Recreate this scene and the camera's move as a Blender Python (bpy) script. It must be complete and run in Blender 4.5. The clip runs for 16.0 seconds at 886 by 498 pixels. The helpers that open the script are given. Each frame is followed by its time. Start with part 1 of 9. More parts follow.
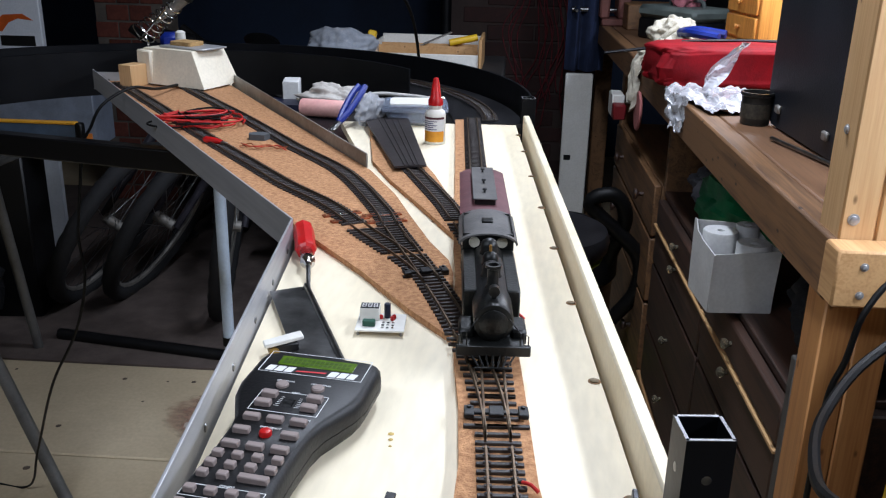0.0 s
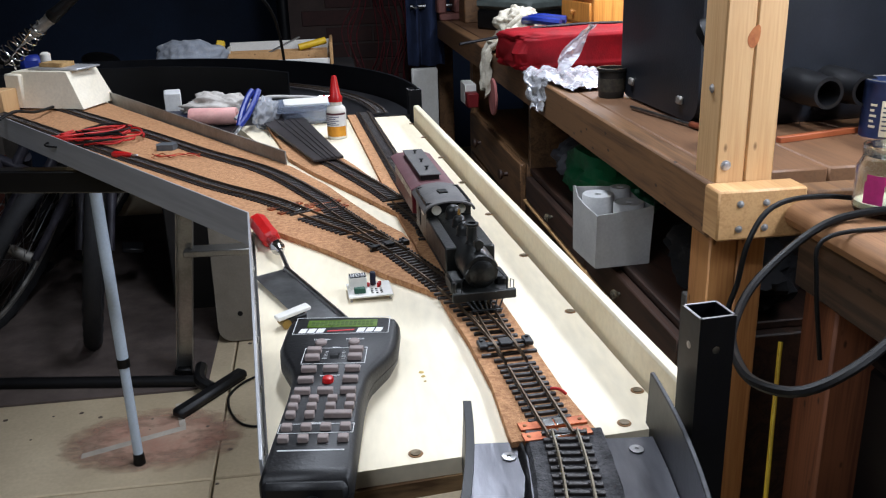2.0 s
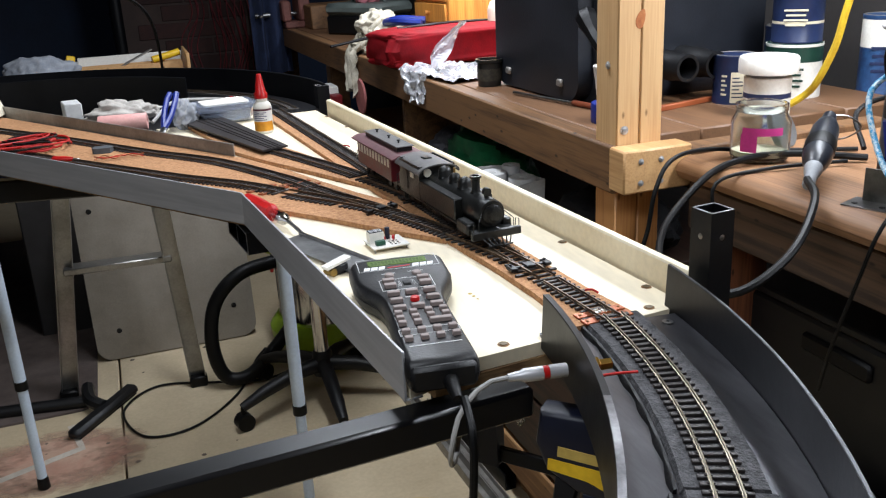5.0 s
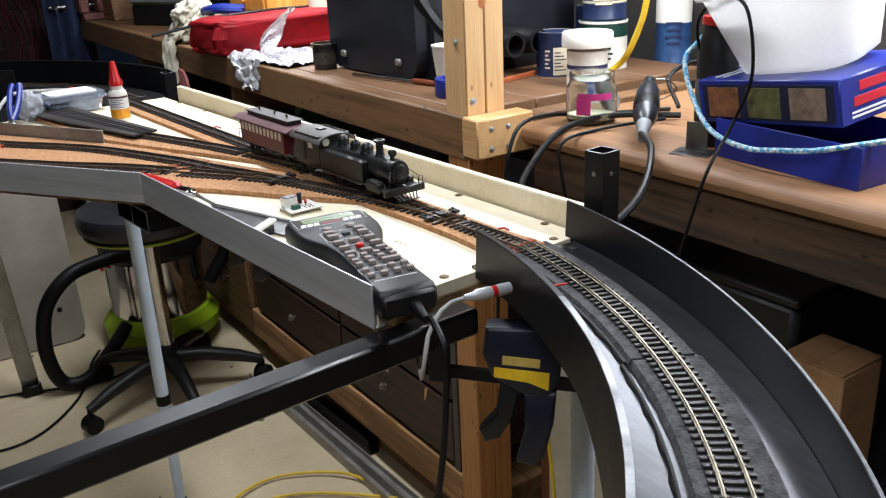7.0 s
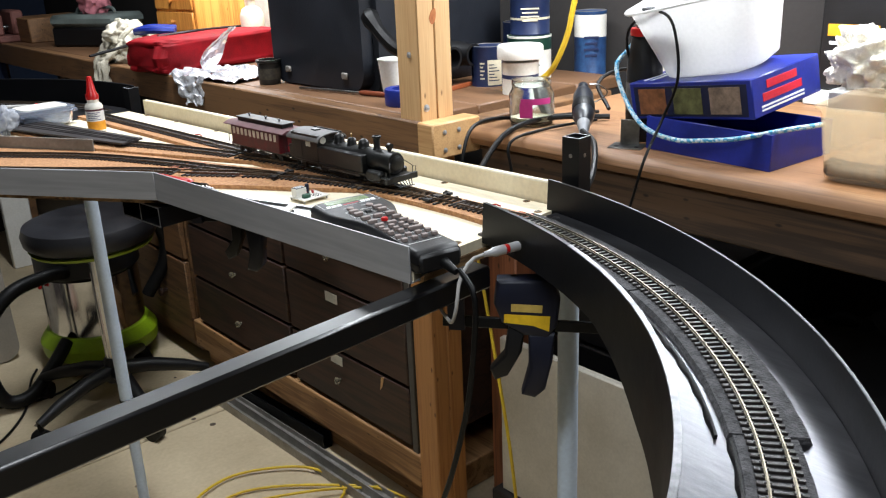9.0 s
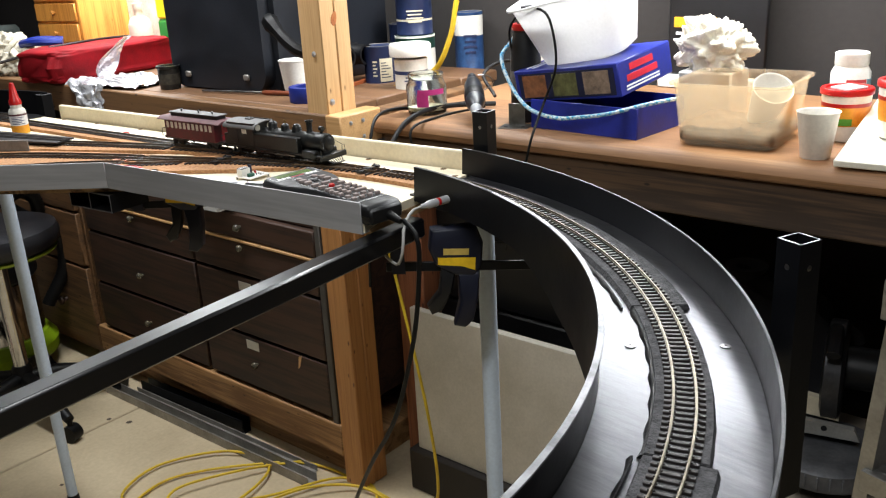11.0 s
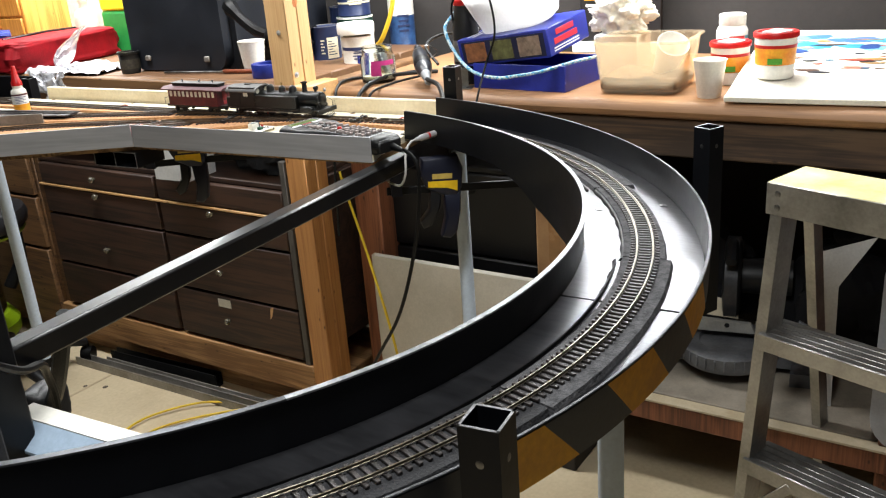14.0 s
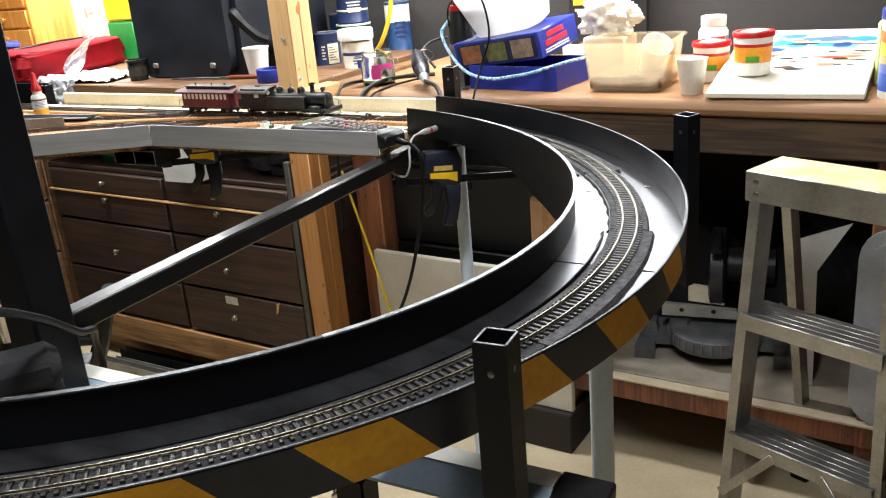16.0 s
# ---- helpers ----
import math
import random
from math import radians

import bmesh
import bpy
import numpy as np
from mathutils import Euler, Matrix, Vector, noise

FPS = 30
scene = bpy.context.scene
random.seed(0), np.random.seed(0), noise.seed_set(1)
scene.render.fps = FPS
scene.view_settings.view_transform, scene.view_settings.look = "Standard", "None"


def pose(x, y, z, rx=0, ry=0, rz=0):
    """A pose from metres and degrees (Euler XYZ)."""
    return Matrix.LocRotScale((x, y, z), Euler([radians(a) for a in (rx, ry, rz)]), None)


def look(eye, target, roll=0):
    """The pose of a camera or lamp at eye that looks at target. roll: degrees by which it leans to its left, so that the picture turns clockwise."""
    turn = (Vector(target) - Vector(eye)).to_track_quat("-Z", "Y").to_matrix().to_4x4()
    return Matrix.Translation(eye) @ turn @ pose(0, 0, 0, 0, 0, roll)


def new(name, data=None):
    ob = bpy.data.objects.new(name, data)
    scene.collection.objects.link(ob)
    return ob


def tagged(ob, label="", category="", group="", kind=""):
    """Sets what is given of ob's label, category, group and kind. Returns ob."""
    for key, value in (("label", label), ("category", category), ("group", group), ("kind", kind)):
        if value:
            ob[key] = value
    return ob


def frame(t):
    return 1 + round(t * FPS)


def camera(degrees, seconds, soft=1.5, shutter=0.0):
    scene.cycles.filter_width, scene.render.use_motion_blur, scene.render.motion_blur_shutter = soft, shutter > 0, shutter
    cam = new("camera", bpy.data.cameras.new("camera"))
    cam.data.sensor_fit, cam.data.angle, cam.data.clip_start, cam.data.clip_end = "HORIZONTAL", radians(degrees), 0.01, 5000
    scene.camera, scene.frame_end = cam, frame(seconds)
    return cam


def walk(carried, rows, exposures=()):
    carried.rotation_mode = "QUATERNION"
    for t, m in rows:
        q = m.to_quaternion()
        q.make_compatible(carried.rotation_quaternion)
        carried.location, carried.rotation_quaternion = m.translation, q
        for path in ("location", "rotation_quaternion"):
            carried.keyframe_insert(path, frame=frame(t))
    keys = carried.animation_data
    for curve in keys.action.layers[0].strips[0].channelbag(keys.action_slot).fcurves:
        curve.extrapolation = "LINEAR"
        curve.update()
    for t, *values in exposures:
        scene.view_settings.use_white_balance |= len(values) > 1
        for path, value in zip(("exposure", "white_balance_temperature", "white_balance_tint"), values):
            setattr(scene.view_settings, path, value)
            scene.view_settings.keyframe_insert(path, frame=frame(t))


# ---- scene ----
cam = camera(53.3, 16.0, 1.2)
PATH = [
    (0, (0.157, 0.056, 1.314), (-0.057, 1.929, 0.646), 1.3),
    (0.5, (0.136, 0.034, 1.311), (-0.017, 1.91, 0.633), 0.3),
    (1, (0.114, 0.005, 1.315), (0.036, 1.885, 0.638), -0.5),
    (1.5, (0.079, -0.018, 1.317), (0.095, 1.867, 0.651), -1.0),
    (2, (0.039, -0.045, 1.314), (0.186, 1.836, 0.65), -1.7),
    (2.5, (0.027, -0.058, 1.313), (0.249, 1.817, 0.652), -1.5),
    (3, (0.024, -0.072, 1.322), (0.252, 1.803, 0.666), -0.8),
    (3.2, (0.015, -0.085, 1.324), (0.241, 1.791, 0.668), -0.8),
    (5.3, (-0.199, -0.17, 1.308), (0.416, 1.615, 0.651), -3.0),
    (5.5, (-0.212, -0.178, 1.311), (0.447, 1.592, 0.652), -2.9),
    (6, (-0.22, -0.18, 1.312), (0.483, 1.562, 0.625), -2.0),
    (6.5, (-0.261, -0.185, 1.311), (0.506, 1.522, 0.605), -2.9),
    (7, (-0.329, -0.206, 1.311), (0.62, 1.41, 0.613), -2.7),
    (7.5, (-0.392, -0.227, 1.316), (0.689, 1.305, 0.62), -2.9),
    (8, (-0.421, -0.237, 1.313), (0.7, 1.267, 0.617), -2.1),
    (8.5, (-0.455, -0.255, 1.315), (0.659, 1.259, 0.633), -1.6),
    (9, (-0.524, -0.277, 1.321), (0.627, 1.218, 0.656), -2.5),
    (9.5, (-0.6, -0.302, 1.32), (0.623, 1.133, 0.654), -2.2),
    (10, (-0.65, -0.325, 1.321), (0.65, 1.04, 0.652), -2.4),
    (10.2, (-0.663, -0.338, 1.323), (0.662, 1.002, 0.652), -2.6),
    (12.3, (-0.887, -0.424, 1.327), (0.517, 0.844, 0.677), -3.7),
    (12.5, (-0.923, -0.434, 1.323), (0.499, 0.808, 0.663), -3.7),
    (13, (-0.976, -0.438, 1.317), (0.484, 0.73, 0.609), -3.0),
    (13.5, (-0.996, -0.45, 1.323), (0.468, 0.712, 0.611), -2.9),
    (14, (-1.052, -0.476, 1.332), (0.447, 0.651, 0.639), -4.4),
    (14.5, (-1.122, -0.479, 1.331), (0.453, 0.541, 0.64), -5.2),
    (15, (-1.151, -0.486, 1.332), (0.443, 0.504, 0.638), -5.3),
    (15.5, (-1.154, -0.505, 1.339), (0.405, 0.54, 0.649), -5.1),
    (16, (-1.153, -0.53, 1.334), (0.361, 0.589, 0.658), -5.0),
]
walk(cam, [(t, look(eye, target, roll)) for t, eye, target, roll in PATH],
     [(0, -0.40, 5800, 17), (2.5, -0.34, 5980, 16), (5.5, -0.12, 6200, 15), (7.5, -0.02, 6300, 14), (10, 0.10, 6400, 13), (12.5, 0.26, 6800, 14), (14, 0.54, 6700, 13), (16, 0.68, 6650, 13)])

# ---- light ----
world = bpy.data.worlds.new("night_garage")
world.use_nodes = True
world.node_tree.nodes["Background"].inputs[0].default_value = (0.55, 0.62, 0.75, 1)
world.node_tree.nodes["Background"].inputs[1].default_value = 0.02
scene.world = world


def area_lamp(name, sx, sy, watts, colour, m):
    d = bpy.data.lights.new(name, "AREA")
    d.shape, d.size, d.size_y, d.energy, d.color = "RECTANGLE", sx, sy, watts, colour
    ob = new(name, d)
    ob.matrix_world = m
    return ob


# a fluorescent batten over the bench, and one on the garage ceiling
COOL = (0.93, 0.99, 1.0)
area_lamp("bench_tube_light", 0.14, 1.15, 25.0, COOL, pose(0.94, 0.60, 1.58, 0, 6, 3.15))
area_lamp("bench_tube_light", 0.14, 0.70, 19.0, COOL, pose(0.86, 2.38, 1.68, 0, 6, 3.15))
area_lamp("ceiling_tube_light", 0.16, 1.2, 35.0, COOL, pose(0.20, 1.65, 2.36, 0, 0, 3.15))
area_lamp("ceiling_tube_light", 1.2, 0.16, 25.0, COOL, pose(-0.85, -0.20, 2.36, 0, 0, 3.15))

# ---- mesh and material helpers ----


def c(r, g, b):
    """Linear colour of a surface from 0-255 values."""
    return tuple((v / 255 / 12.92) if v / 255 < 0.04045 else ((v / 255 + 0.055) / 1.055) ** 2.4 for v in (r, g, b)) + (1,)


def surface(name, col, rough=0.5, metal=0.0, col2=None, scale=12.0, bump=0.15, fine=180.0, stretch=(1, 1, 1), contrast=0.35,
            random_tint=0.0, coat=0.0, trans=0.0, ior=1.45, island=False, spec=0.5):
    m = bpy.data.materials.new(name)
    m.use_nodes = True
    nt = m.node_tree
    n, l = nt.nodes, nt.links
    b = n["Principled BSDF"]
    tc = n.new("ShaderNodeTexCoord")
    mp = n.new("ShaderNodeMapping")
    mp.inputs["Scale"].default_value = stretch
    l.new(tc.outputs["Object"], mp.inputs["Vector"])
    big = n.new("ShaderNodeTexNoise")
    big.inputs["Scale"].default_value, big.inputs["Detail"].default_value = scale, 6
    big.inputs["Roughness"].default_value = 0.65
    small = n.new("ShaderNodeTexNoise")
    small.inputs["Scale"].default_value, small.inputs["Detail"].default_value = fine, 3
    l.new(mp.outputs[0], big.inputs["Vector"])
    l.new(mp.outputs[0], small.inputs["Vector"])
    ramp = n.new("ShaderNodeValToRGB")
    col2 = col2 or tuple(v * 0.62 for v in col[:3]) + (1,)
    ramp.color_ramp.elements[0].position, ramp.color_ramp.elements[1].position = 0.5 - contrast / 2, 0.5 + contrast / 2
    ramp.color_ramp.elements[0].color, ramp.color_ramp.elements[1].color = col2, col
    l.new(big.outputs[0], ramp.inputs[0])
    out = ramp.outputs[0]
    # fine grain over the large variation
    mix = n.new("ShaderNodeMix")
    mix.data_type, mix.blend_type = "RGBA", "MULTIPLY"
    mix.inputs[0].default_value = 0.5
    fr = n.new("ShaderNodeMapRange")
    fr.inputs[3].default_value, fr.inputs[4].default_value = 0.72, 1.28
    l.new(small.outputs[0], fr.inputs[0])
    l.new(out, mix.inputs[6])
    l.new(fr.outputs[0], mix.inputs[7])
    out = mix.outputs[2]
    if random_tint or island:
        src = n.new("ShaderNodeNewGeometry").outputs["Random Per Island"] if island else n.new("ShaderNodeObjectInfo").outputs["Random"]
        rr = n.new("ShaderNodeMapRange")
        rr.inputs[3].default_value, rr.inputs[4].default_value = 1 - random_tint, 1 + random_tint
        l.new(src, rr.inputs[0])
        hs = n.new("ShaderNodeHueSaturation")
        l.new(rr.outputs[0], hs.inputs["Value"])
        l.new(out, hs.inputs["Color"])
        out = hs.outputs[0]
    l.new(out, b.inputs["Base Color"])
    rg = n.new("ShaderNodeMapRange")
    rg.inputs[3].default_value, rg.inputs[4].default_value = max(rough - 0.12, 0.02), min(rough + 0.14, 1)
    l.new(big.outputs[0], rg.inputs[0])
    l.new(rg.outputs[0], b.inputs["Roughness"])
    b.inputs["Metallic"].default_value = metal
    b.inputs["Coat Weight"].default_value = coat
    b.inputs["Transmission Weight"].default_value = trans
    b.inputs["IOR"].default_value = ior
    b.inputs["Specular IOR Level"].default_value = spec
    if bump:
        bp = n.new("ShaderNodeBump")
        bp.inputs["Strength"].default_value, bp.inputs["Distance"].default_value = bump, 0.002
        l.new(small.outputs[0], bp.inputs["Height"])
        l.new(bp.outputs[0], b.inputs["Normal"])
    return m


def wood(name, light, dark, rough=0.5, axis=1, rings=9.0, grain=1.0, bump=0.15, tint=0.0, knots=True):
    """Sawn timber: long streaks along one axis, fine pores, and a few knots."""
    m = bpy.data.materials.new(name)
    m.use_nodes = True
    n, l = m.node_tree.nodes, m.node_tree.links
    b = n["Principled BSDF"]
    tc = n.new("ShaderNodeTexCoord")
    mp = n.new("ShaderNodeMapping")
    s = [14.0, 14.0, 14.0]
    s[axis] = 0.9
    mp.inputs["Scale"].default_value = s
    l.new(tc.outputs["Object"], mp.inputs["Vector"])
    warp = n.new("ShaderNodeTexNoise")
    warp.inputs["Scale"].default_value, warp.inputs["Detail"].default_value = 1.3, 4
    warp.inputs["Distortion"].default_value = 0.8
    l.new(mp.outputs[0], warp.inputs["Vector"])
    wave = n.new("ShaderNodeMath")
    wave.operation = "MULTIPLY"
    wave.inputs[1].default_value = rings
    l.new(warp.outputs[0], wave.inputs[0])
    fr = n.new("ShaderNodeMath")
    fr.operation = "PINGPONG"
    fr.inputs[1].default_value = 1.0
    l.new(wave.outputs[0], fr.inputs[0])
    pore = n.new("ShaderNodeTexNoise")
    mp2 = n.new("ShaderNodeMapping")
    s2 = [260.0, 260.0, 260.0]
    s2[axis] = 9.0
    mp2.inputs["Scale"].default_value = s2
    l.new(tc.outputs["Object"], mp2.inputs["Vector"])
    pore.inputs["Scale"].default_value, pore.inputs["Detail"].default_value = 1.0, 4
    l.new(mp2.outputs[0], pore.inputs["Vector"])
    stain = n.new("ShaderNodeTexNoise")
    stain.inputs["Scale"].default_value, stain.inputs["Detail"].default_value = 3.5, 7
    l.new(tc.outputs["Object"], stain.inputs["Vector"])
    ad = n.new("ShaderNodeMath")
    ad.operation = "MULTIPLY_ADD"
    ad.inputs[1].default_value = 0.55 * grain
    l.new(fr.outputs[0], ad.inputs[0])
    l.new(pore.outputs[0], ad.inputs[2])
    ad2 = n.new("ShaderNodeMath")
    ad2.operation = "MULTIPLY_ADD"
    ad2.inputs[1].default_value = 0.7
    l.new(stain.outputs[0], ad2.inputs[0])
    l.new(ad.outputs[0], ad2.inputs[2])
    ramp = n.new("ShaderNodeValToRGB")
    ramp.color_ramp.elements[0].position, ramp.color_ramp.elements[1].position = 0.65, 1.45 if grain < 1 else 1.3
    ramp.color_ramp.elements[1].position = min(1.0, ramp.color_ramp.elements[1].position)
    ramp.color_ramp.elements[0].color, ramp.color_ramp.elements[1].color = light, dark
    half = n.new("ShaderNodeMath")
    half.operation = "MULTIPLY"
    half.inputs[1].default_value = 0.72
    l.new(ad2.outputs[0], half.inputs[0])
    l.new(half.outputs[0], ramp.inputs[0])
    out = ramp.outputs[0]
    if tint:
        oi = n.new("ShaderNodeObjectInfo")
        rr = n.new("ShaderNodeMapRange")
        rr.inputs[3].default_value, rr.inputs[4].default_value = 1 - tint, 1 + tint
        l.new(oi.outputs["Random"], rr.inputs[0])
        hs = n.new("ShaderNodeHueSaturation")
        l.new(rr.outputs[0], hs.inputs["Value"])
        l.new(out, hs.inputs["Color"])
        out = hs.outputs[0]
    if knots:
        vo = n.new("ShaderNodeTexVoronoi")
        mk = n.new("ShaderNodeMapping")
        s3 = [7.0, 7.0, 7.0]
        s3[axis] = 3.2
        mk.inputs["Scale"].default_value = s3
        l.new(tc.outputs["Object"], mk.inputs["Vector"])
        l.new(mk.outputs[0], vo.inputs["Vector"])
        kr = n.new("ShaderNodeValToRGB")
        kr.color_ramp.elements[0].position, kr.color_ramp.elements[1].position = 0.06, 0.13
        l.new(vo.outputs["Distance"], kr.inputs[0])
        mx = n.new("ShaderNodeMix")
        mx.data_type = "RGBA"
        mx.inputs[6].default_value = tuple(v * 0.45 for v in dark[:3]) + (1,)
        l.new(kr.outputs[0], mx.inputs[0])
        l.new(out, mx.inputs[7])
        out = mx.outputs[2]
    l.new(out, b.inputs["Base Color"])
    b.inputs["Roughness"].default_value = rough
    bp = n.new("ShaderNodeBump")
    bp.inputs["Strength"].default_value, bp.inputs["Distance"].default_value = bump, 0.001
    l.new(pore.outputs[0], bp.inputs["Height"])
    l.new(bp.outputs[0], b.inputs["Normal"])
    return m


class Shape:
    """Collects vertices and faces of one mesh."""

    def __init__(self):
        self.v, self.f = [], []

    def add(self, vs, fs, m=None):
        k = len(self.v)
        if m is not None:
            vs = [tuple(m @ Vector(p)) for p in vs]
        self.v += [tuple(p) for p in vs]
        self.f += [tuple(i + k for i in f) for f in fs]
        return self

    def box(self, size, at=(0, 0, 0), bevel=0.001, m=None):
        hx, hy, hz = (s / 2 for s in size)
        b = min(bevel, 0.45 * min(size))
        vs, ix = [], {}
        for sx in (-1, 1):
            for sy in (-1, 1):
                for sz in (-1, 1):
                    for k in range(3):
                        ix[sx, sy, sz, k] = len(vs)
                        h = [hx - b, hy - b, hz - b]
                        h[k] += b
                        vs.append((at[0] + sx * h[0], at[1] + sy * h[1], at[2] + sz * h[2]))
        fs = []
        q = ((-1, -1), (-1, 1), (1, 1), (1, -1))

        def key(axis, val, others, k):
            s = [0, 0, 0]
            s[axis] = val
            o = [i for i in range(3) if i != axis]
            s[o[0]], s[o[1]] = others
            return ix[s[0], s[1], s[2], k]
        for axis in range(3):
            for val in (-1, 1):
                fs.append([key(axis, val, o, axis) for o in q])
            o = [i for i in range(3) if i != axis]
            for s0 in (-1, 1):
                for s1 in (-1, 1):
                    fs.append([key(axis, -1, (s0, s1), o[0]), key(axis, 1, (s0, s1), o[0]), key(axis, 1, (s0, s1), o[1]), key(axis, -1, (s0, s1), o[1])])
        for sx in (-1, 1):
            for sy in (-1, 1):
                for sz in (-1, 1):
                    fs.append([ix[sx, sy, sz, k] for k in range(3)])
        return self.add(vs, fs, m)

    def lathe(self, profile, n=20, at=(0, 0, 0), m=None, arc=1.0):
        vs, fs, rows = [], [], []
        for r, z in profile:
            if r < 1e-6:
                rows.append([len(vs)] * n)
                vs.append((at[0], at[1], at[2] + z))
            else:
                rows.append(list(range(len(vs), len(vs) + n)))
                vs += [(at[0] + r * math.cos(2 * math.pi * i / n), at[1] + r * math.sin(2 * math.pi * i / n), at[2] + z) for i in range(n)]
        for a, b in zip(rows, rows[1:]):
            for i in range(n):
                f = [a[i], a[(i + 1) % n], b[(i + 1) % n], b[i]]
                f = [v for k, v in enumerate(f) if v not in f[:k]]
                if len(f) > 2:
                    fs.append(f)
        for row, up in ((rows[0], False), (rows[-1], True)):
            if row[0] != row[1]:
                fs.append(row if up else row[::-1])
        return self.add(vs, fs, m)

    def rod(self, p, q, r, n=12, r2=None, m=None):
        p, q = Vector(p), Vector(q)
        t = Matrix.Translation(p) @ (q - p).to_track_quat("Z", "Y").to_matrix().to_4x4()
        if m is not None:
            t = m @ t
        return self.lathe([(r, 0), (r if r2 is None else r2, (q - p).length)], n, m=t)

    def tube(self, pts, r, n=8, closed=False):
        pts = [Vector(p) for p in pts]
        k = len(pts)
        tang = [((pts[(i + 1) % k] if closed else pts[min(i + 1, k - 1)]) - (pts[(i - 1) % k] if closed else pts[max(i - 1, 0)])).normalized() for i in range(k)]
        up = Vector((0, 0, 1)) if abs(tang[0].z) < 0.9 else Vector((1, 0, 0))
        vs, fs = [], []
        for i in range(k):
            side = up.cross(tang[i])
            side = side.normalized() if side.length > 1e-6 else Vector((1, 0, 0))
            up = tang[i].cross(side).normalized()
            rr = r[i] if isinstance(r, (list, tuple)) else r
            vs += [pts[i] + rr * (math.cos(2 * math.pi * j / n) * side + math.sin(2 * math.pi * j / n) * up) for j in range(n)]
        for i in range(k if closed else k - 1):
            a, b = i * n, ((i + 1) % k) * n
            fs += [(a + j, a + (j + 1) % n, b + (j + 1) % n, b + j) for j in range(n)]
        if not closed:
            fs += [tuple(range(n))[::-1], tuple(range((k - 1) * n, k * n))]
        return self.add(vs, fs)

    def sweep(self, section, pts, closed=False):
        """A closed section of (to the left of the way, up) run along a level path."""
        pts = [Vector(p) for p in pts]
        k, n = len(pts), len(section)
        vs, fs = [], []
        for i in range(k):
            a, b = (pts[i - 1], pts[(i + 1) % k]) if closed else (pts[max(i - 1, 0)], pts[min(i + 1, k - 1)])
            t = (b - a).normalized()
            left = Vector((-t.y, t.x, 0)).normalized()
            vs += [pts[i] + left * u + Vector((0, 0, w)) for u, w in section]
        for i in range(k if closed else k - 1):
            a, b = i * n, ((i + 1) % k) * n
            fs += [(a + j, a + (j + 1) % n, b + (j + 1) % n, b + j) for j in range(n)]
        if not closed:
            fs += [tuple(range(n)), tuple(range((k - 1) * n, k * n))]
        return self.add(vs, fs)

    def prism(self, poly, z0, z1, m=None):
        n = len(poly)
        vs = [(x, y, z0) for x, y in poly] + [(x, y, z1) for x, y in poly]
        fs = [tuple(range(n))[::-1], tuple(range(n, 2 * n))] + [(i, (i + 1) % n, n + (i + 1) % n, n + i) for i in range(n)]
        return self.add(vs, fs, m)

    def soft_prism(self, poly, t, m=None, b=0.003):
        """A plate of half thickness t with rounded-over edges."""
        n = len(poly)
        cx, cy = sum(p[0] for p in poly) / n, sum(p[1] for p in poly) / n
        vs = []
        for z, ins in ((-t, b), (-t + b * 0.4, b * 0.3), (-t + b, 0), (t - b, 0), (t - b * 0.4, b * 0.3), (t, b)):
            for x, y in poly:
                v = Vector((cx - x, cy - y))
                v = v.normalized() * ins if v.length else v
                vs.append((x + v.x, y + v.y, z))
        fs = [tuple(range(n))[::-1], tuple(range(5 * n, 6 * n))]
        fs += [(i * n + j, i * n + (j + 1) % n, (i + 1) * n + (j + 1) % n, (i + 1) * n + j) for i in range(5) for j in range(n)]
        return self.add(vs, fs, m)

    def grid(self, fn, nu, nv):
        vs = [fn(i / nu, j / nv) for i in range(nu + 1) for j in range(nv + 1)]
        fs = [(i * (nv + 1) + j, (i + 1) * (nv + 1) + j, (i + 1) * (nv + 1) + j + 1, i * (nv + 1) + j + 1) for i in range(nu) for j in range(nv)]
        return self.add(vs, fs)

    def mesh(self, name, mat, sharp=38):
        me = bpy.data.meshes.new(name)
        me.from_pydata(self.v, [], self.f)
        bm = bmesh.new()
        bm.from_mesh(me)
        bmesh.ops.recalc_face_normals(bm, faces=bm.faces)
        bm.to_mesh(me)
        bm.free()
        me.shade_smooth()
        me.set_sharp_from_angle(angle=radians(sharp))
        me.materials.append(mat)
        return me


def thing(name, m, label, category, group="", kind=""):
    ob = new(name)
    ob.empty_display_size = 0.05
    ob.matrix_world = m
    return tagged(ob, label, category, group, kind)


def part(name, shape, mat, parent, label="", m=None, sharp=38):
    ob = new(name, shape.mesh(name, mat, sharp))
    ob.parent = parent
    if m is not None:
        ob.matrix_basis = m
    if label:
        ob["label"] = label
    return ob


def piece(name, data, parent, m):
    ob = new(name, data)
    ob.parent = parent
    ob.matrix_basis = m
    return ob


def solo(name, shape, mat, label, category="", group="", kind="", m=None, sharp=38):
    ob = new(name, shape.mesh(name, mat, sharp))
    if m is not None:
        ob.matrix_world = m
    return tagged(ob, label, category, group, kind)


